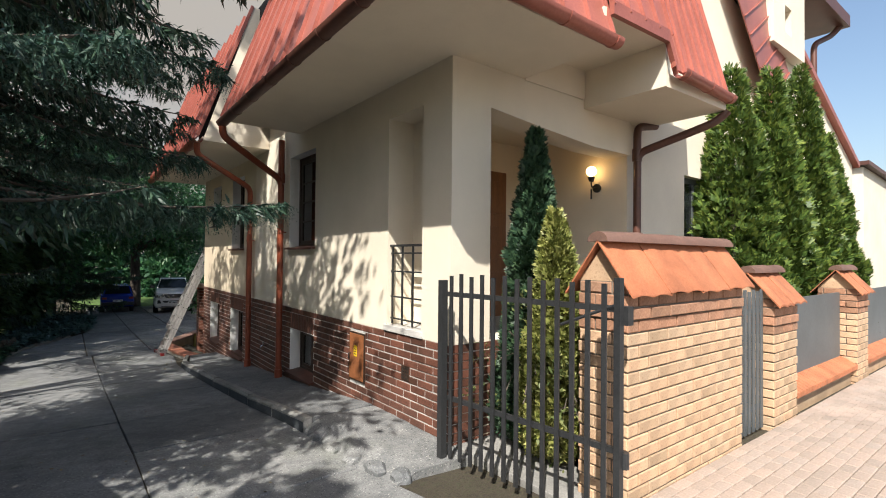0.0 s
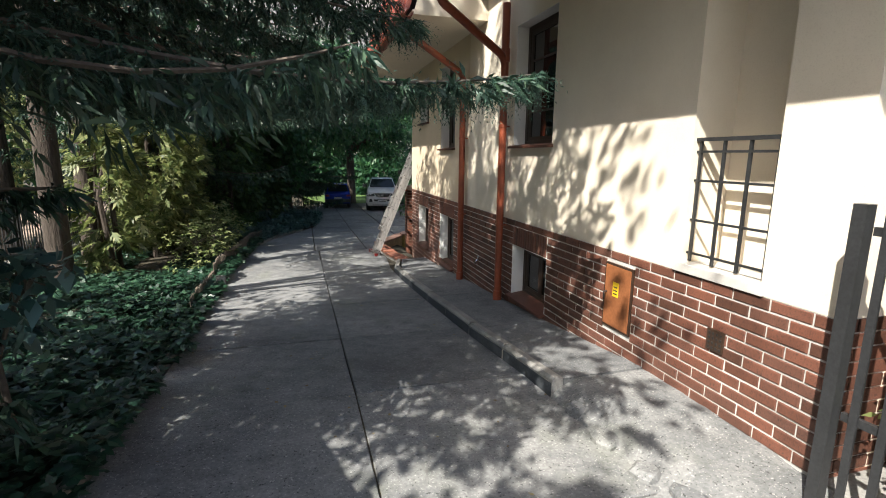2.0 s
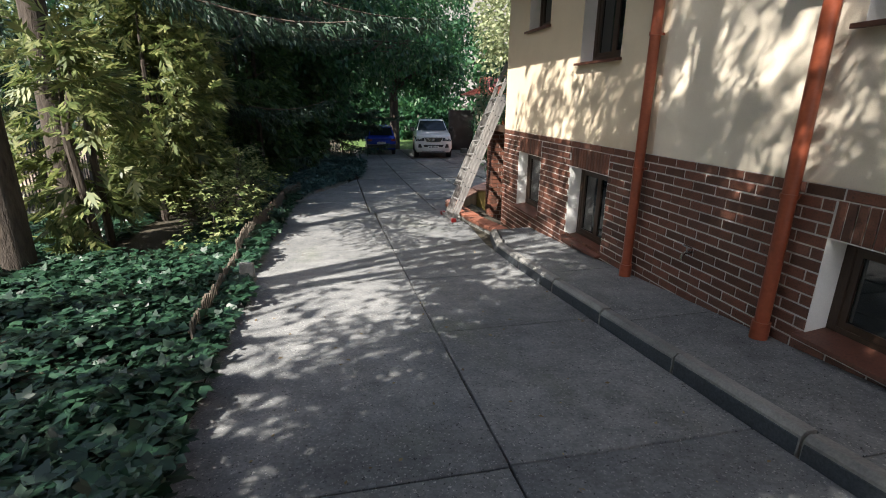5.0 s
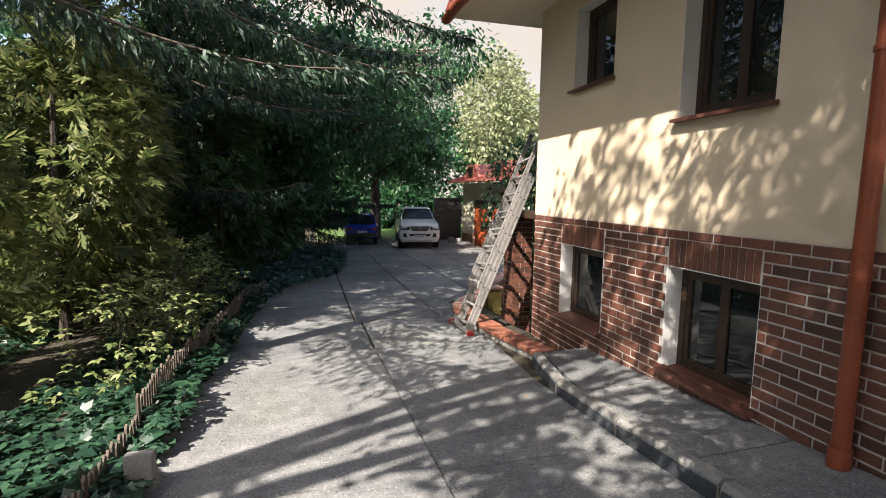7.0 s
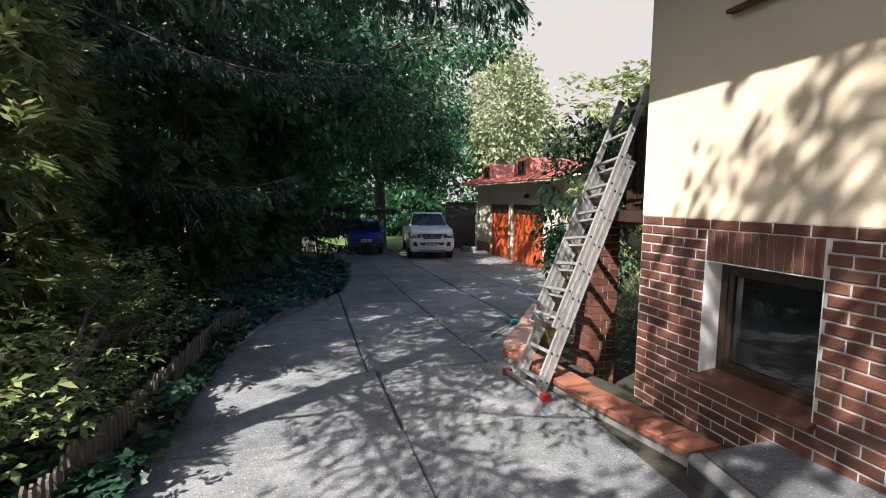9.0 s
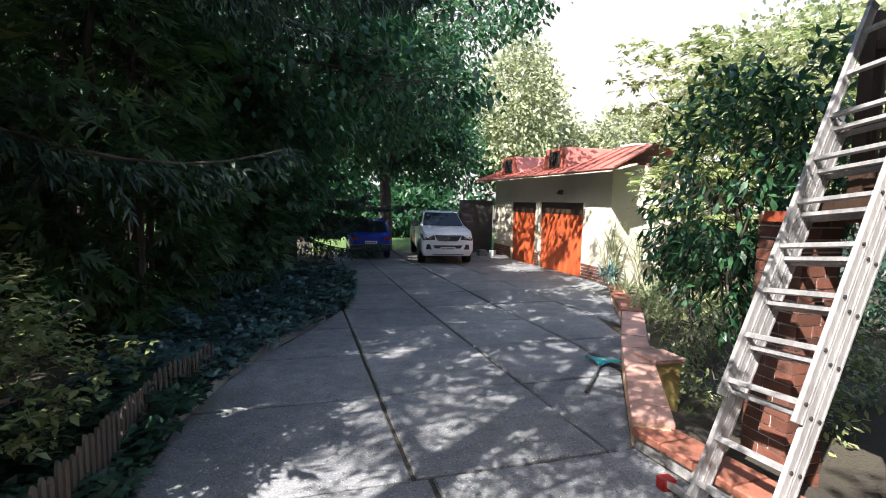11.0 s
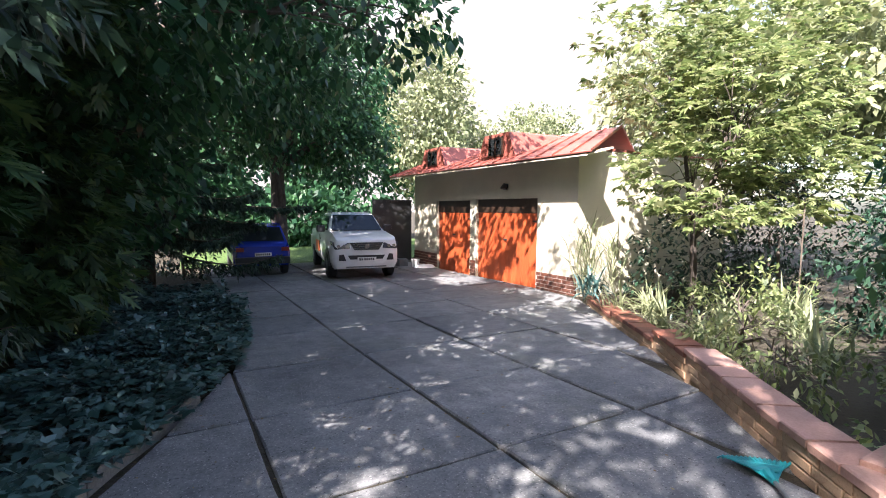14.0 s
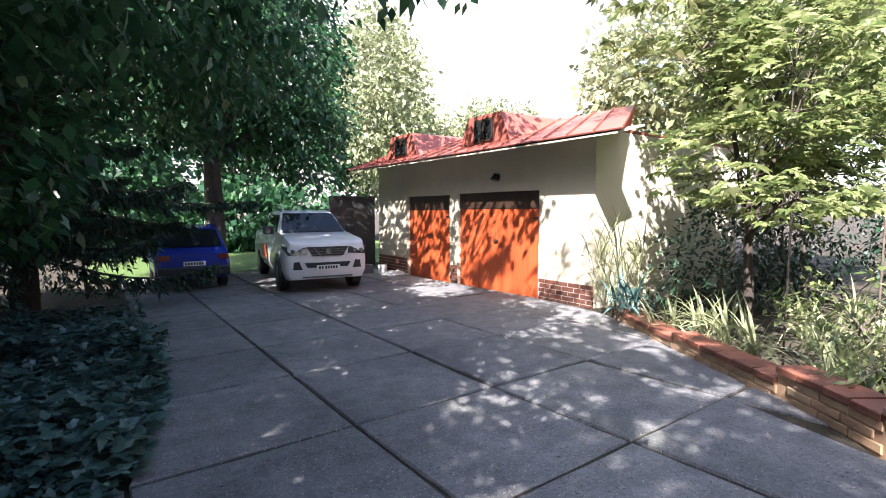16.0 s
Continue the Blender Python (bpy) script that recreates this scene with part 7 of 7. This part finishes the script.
# picket fence
pick = thing("picket_fence", (-4.3, 11, -0.7), "low grey weathered picket fence along the planted bed", "fence")
y = 5.4
while y < 14.1:
    x = left_edge(y) - 0.16
    z = ground(y)
    h = (0.34 if y > 7.9 else 0.22) + rng.uniform(-0.03, 0.03)
    part("picket", Build().prism([(y - 0.022, z - 0.05), (y + 0.022, z - 0.05), (y + 0.022, z + h), (y, z + h + 0.03), (y - 0.022, z + h)], "x", x - 0.008, x + 0.008), OLD_WOOD, pick)
    y += 0.072
for a, b in spans([5.4, 6.6, 7.9, 9.4, 10.9, 12.5, 14.1]):
    part("rail", Build().tube([(left_edge(a) - 0.18, a, ground(a) + 0.15), (left_edge(b) - 0.18, b, ground(b) + 0.15)], 0.012, 6), OLD_WOOD, pick)
solo("kerb_stub", Build().prism([(7.12, G(7.2) - 0.06), (7.30, G(7.2) - 0.06), (7.30, G(7.2) + 0.05), (7.24, G(7.2) + 0.07), (7.215, G(7.2) + 0.24), (7.14, G(7.2) + 0.25)], "x", -4.16, -4.01), KERB, "broken pale kerb stone upright at the bed's edge", "kerb stone", bevel=0.008)

# steel fence beyond the trees
fence = thing("boundary_fence", (-8.8, 10, -0.7), "black steel bar fence at the edge of the garden", "fence")
y = 3.0
while y < 17:
    part("bar", Build().box((-8.81, y - 0.011, G(y) + 0.1), (-8.79, y + 0.011, G(y) + 1.45)), IRON, fence)
    y += 0.12
for a, b in spans([3, 5, 7, 9, 11, 13, 15, 17]):
    for h in (0.3, 1.25):
        part("rail", Build().tube([(-8.78, a, G(a) + h), (-8.78, b, G(b) + h)], 0.016, 6), IRON, fence)
    part("post", Build().box((-8.84, a - 0.035, G(a)), (-8.77, a + 0.035, G(a) + 1.6)), IRON, fence)
    part("footing", Build().box((-8.9, a, G(b) - 0.1), (-8.7, b, G(a) + 0.10)), KERB, fence)
structure("road", Build().box((-16, -40, -1.2), (-9.6, 40, -0.62)), PAVER_J, "sunlit pale path beyond the steel fence", "road")
structure("lawn", sheet([-14 + 2 * i for i in range(15)], [27.8 + 1.5 * i for i in range(8)], lambda x, y: ground(y) + 0.01 + 0.02 * noise.noise((x, y, 0))), GRASS, "sunlit lawn behind the parked cars", "lawn")

# added glowing arc beyond the trees, in place of blown-out white sky
white_sky, hz, hb = material("bright_haze", 1.0)
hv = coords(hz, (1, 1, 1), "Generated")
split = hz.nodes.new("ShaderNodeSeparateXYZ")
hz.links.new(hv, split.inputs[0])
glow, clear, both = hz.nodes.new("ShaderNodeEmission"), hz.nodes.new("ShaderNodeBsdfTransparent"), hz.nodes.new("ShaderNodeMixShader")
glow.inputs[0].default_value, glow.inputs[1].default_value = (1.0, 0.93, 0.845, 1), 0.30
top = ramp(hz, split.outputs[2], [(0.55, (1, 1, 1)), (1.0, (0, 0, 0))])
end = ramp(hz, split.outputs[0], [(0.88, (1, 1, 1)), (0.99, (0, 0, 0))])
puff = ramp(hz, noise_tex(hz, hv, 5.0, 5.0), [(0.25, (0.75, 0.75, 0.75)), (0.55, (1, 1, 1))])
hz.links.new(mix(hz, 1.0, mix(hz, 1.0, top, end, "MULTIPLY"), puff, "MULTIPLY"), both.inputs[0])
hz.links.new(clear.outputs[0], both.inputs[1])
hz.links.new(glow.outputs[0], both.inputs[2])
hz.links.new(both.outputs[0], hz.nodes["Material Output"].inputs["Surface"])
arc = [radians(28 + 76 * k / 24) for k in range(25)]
structure("backdrop", Build().loft([[(240 * math.cos(a), 240 * math.sin(a), -5) for a in arc], [(240 * math.cos(a), 240 * math.sin(a), 230) for a in arc]], False, False), white_sky, "bright hazy cloud bank low in the sky", "sky", smooth=True)

# woods around
def far_wood(spots, mat, label, size, n, category="woods"):
    P, D = [], []
    for c, r in spots:
        p, d = clumped(c, r, int(n / len(spots) / 26), 26, 0.16 * sum(r) / 1.6, 1.0, 0.5)
        P.append(p)
        D.append(d)
    P, D = np.concatenate(P), np.concatenate(D)
    along = D + gen.normal(size=P.shape) * 0.8 - np.array([0, 0, 0.3])
    s = size * (0.6 + 0.8 * gen.random(len(P)))
    return solo("far_trees", leaf_mesh("far_trees", P, along, gen.normal(size=P.shape), s, s * 0.6, mat, 0.45, 0.1), mat, label, category, "", "stuff")


far_wood([((-9, 33, 2.5), (4, 3, 4)), ((-4, 37, 3), (4, 3, 4.5)), ((1, 41, 3.5), (4, 3, 5)), ((-14, 28, 3), (4, 4, 4.5)), ((6, 40, 3), (4, 3, 4)), ((-3, 42, 0.2), (6, 2, 2)), ((3, 36, 0), (3, 1.5, 1.5))], LEAF_MAPLE,
         "dark green woods behind the lawn", 0.42, 26000)
# sunlight on the park trees comes from their lighter leaf colour
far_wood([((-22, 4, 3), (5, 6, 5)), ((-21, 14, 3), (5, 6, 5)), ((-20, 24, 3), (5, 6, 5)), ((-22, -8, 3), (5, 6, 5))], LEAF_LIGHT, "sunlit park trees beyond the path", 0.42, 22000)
# haze over these trees is put into their leaf colour
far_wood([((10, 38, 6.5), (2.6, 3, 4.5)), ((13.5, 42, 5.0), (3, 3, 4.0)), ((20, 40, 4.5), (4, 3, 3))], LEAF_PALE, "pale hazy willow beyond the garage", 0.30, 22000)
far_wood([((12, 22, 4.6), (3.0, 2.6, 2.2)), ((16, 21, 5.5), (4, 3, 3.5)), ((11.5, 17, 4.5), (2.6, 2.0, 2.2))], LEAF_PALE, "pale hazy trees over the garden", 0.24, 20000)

# leaf litter on the concrete
P = np.stack([gen.uniform(-4.2, 3.6, 900), gen.uniform(0, 22, 900), np.zeros(900)], 1)
ok = (P[:, 0] > np.interp(P[:, 1], LEFT_Y, LEFT_X)) & (P[:, 0] < np.interp(P[:, 1], RIGHT_Y, RIGHT_X))
P = P[ok]
P[:, 2] = np.interp(P[:, 1], GROUND_Y, GROUND_Z) + 0.009
s = 0.016 + 0.03 * gen.random(len(P))
solo("fallen_leaves", leaf_mesh("fallen_leaves", P, gen.normal(size=P.shape) * np.array([1, 1, 0.06]), np.cross(gen.normal(size=P.shape), [0, 0, 1.0]), s, s * 0.6, LEAF_DRY, 0.4), LEAF_DRY,
     "small dry leaves scattered over the concrete", "leaves", "", "stuff")
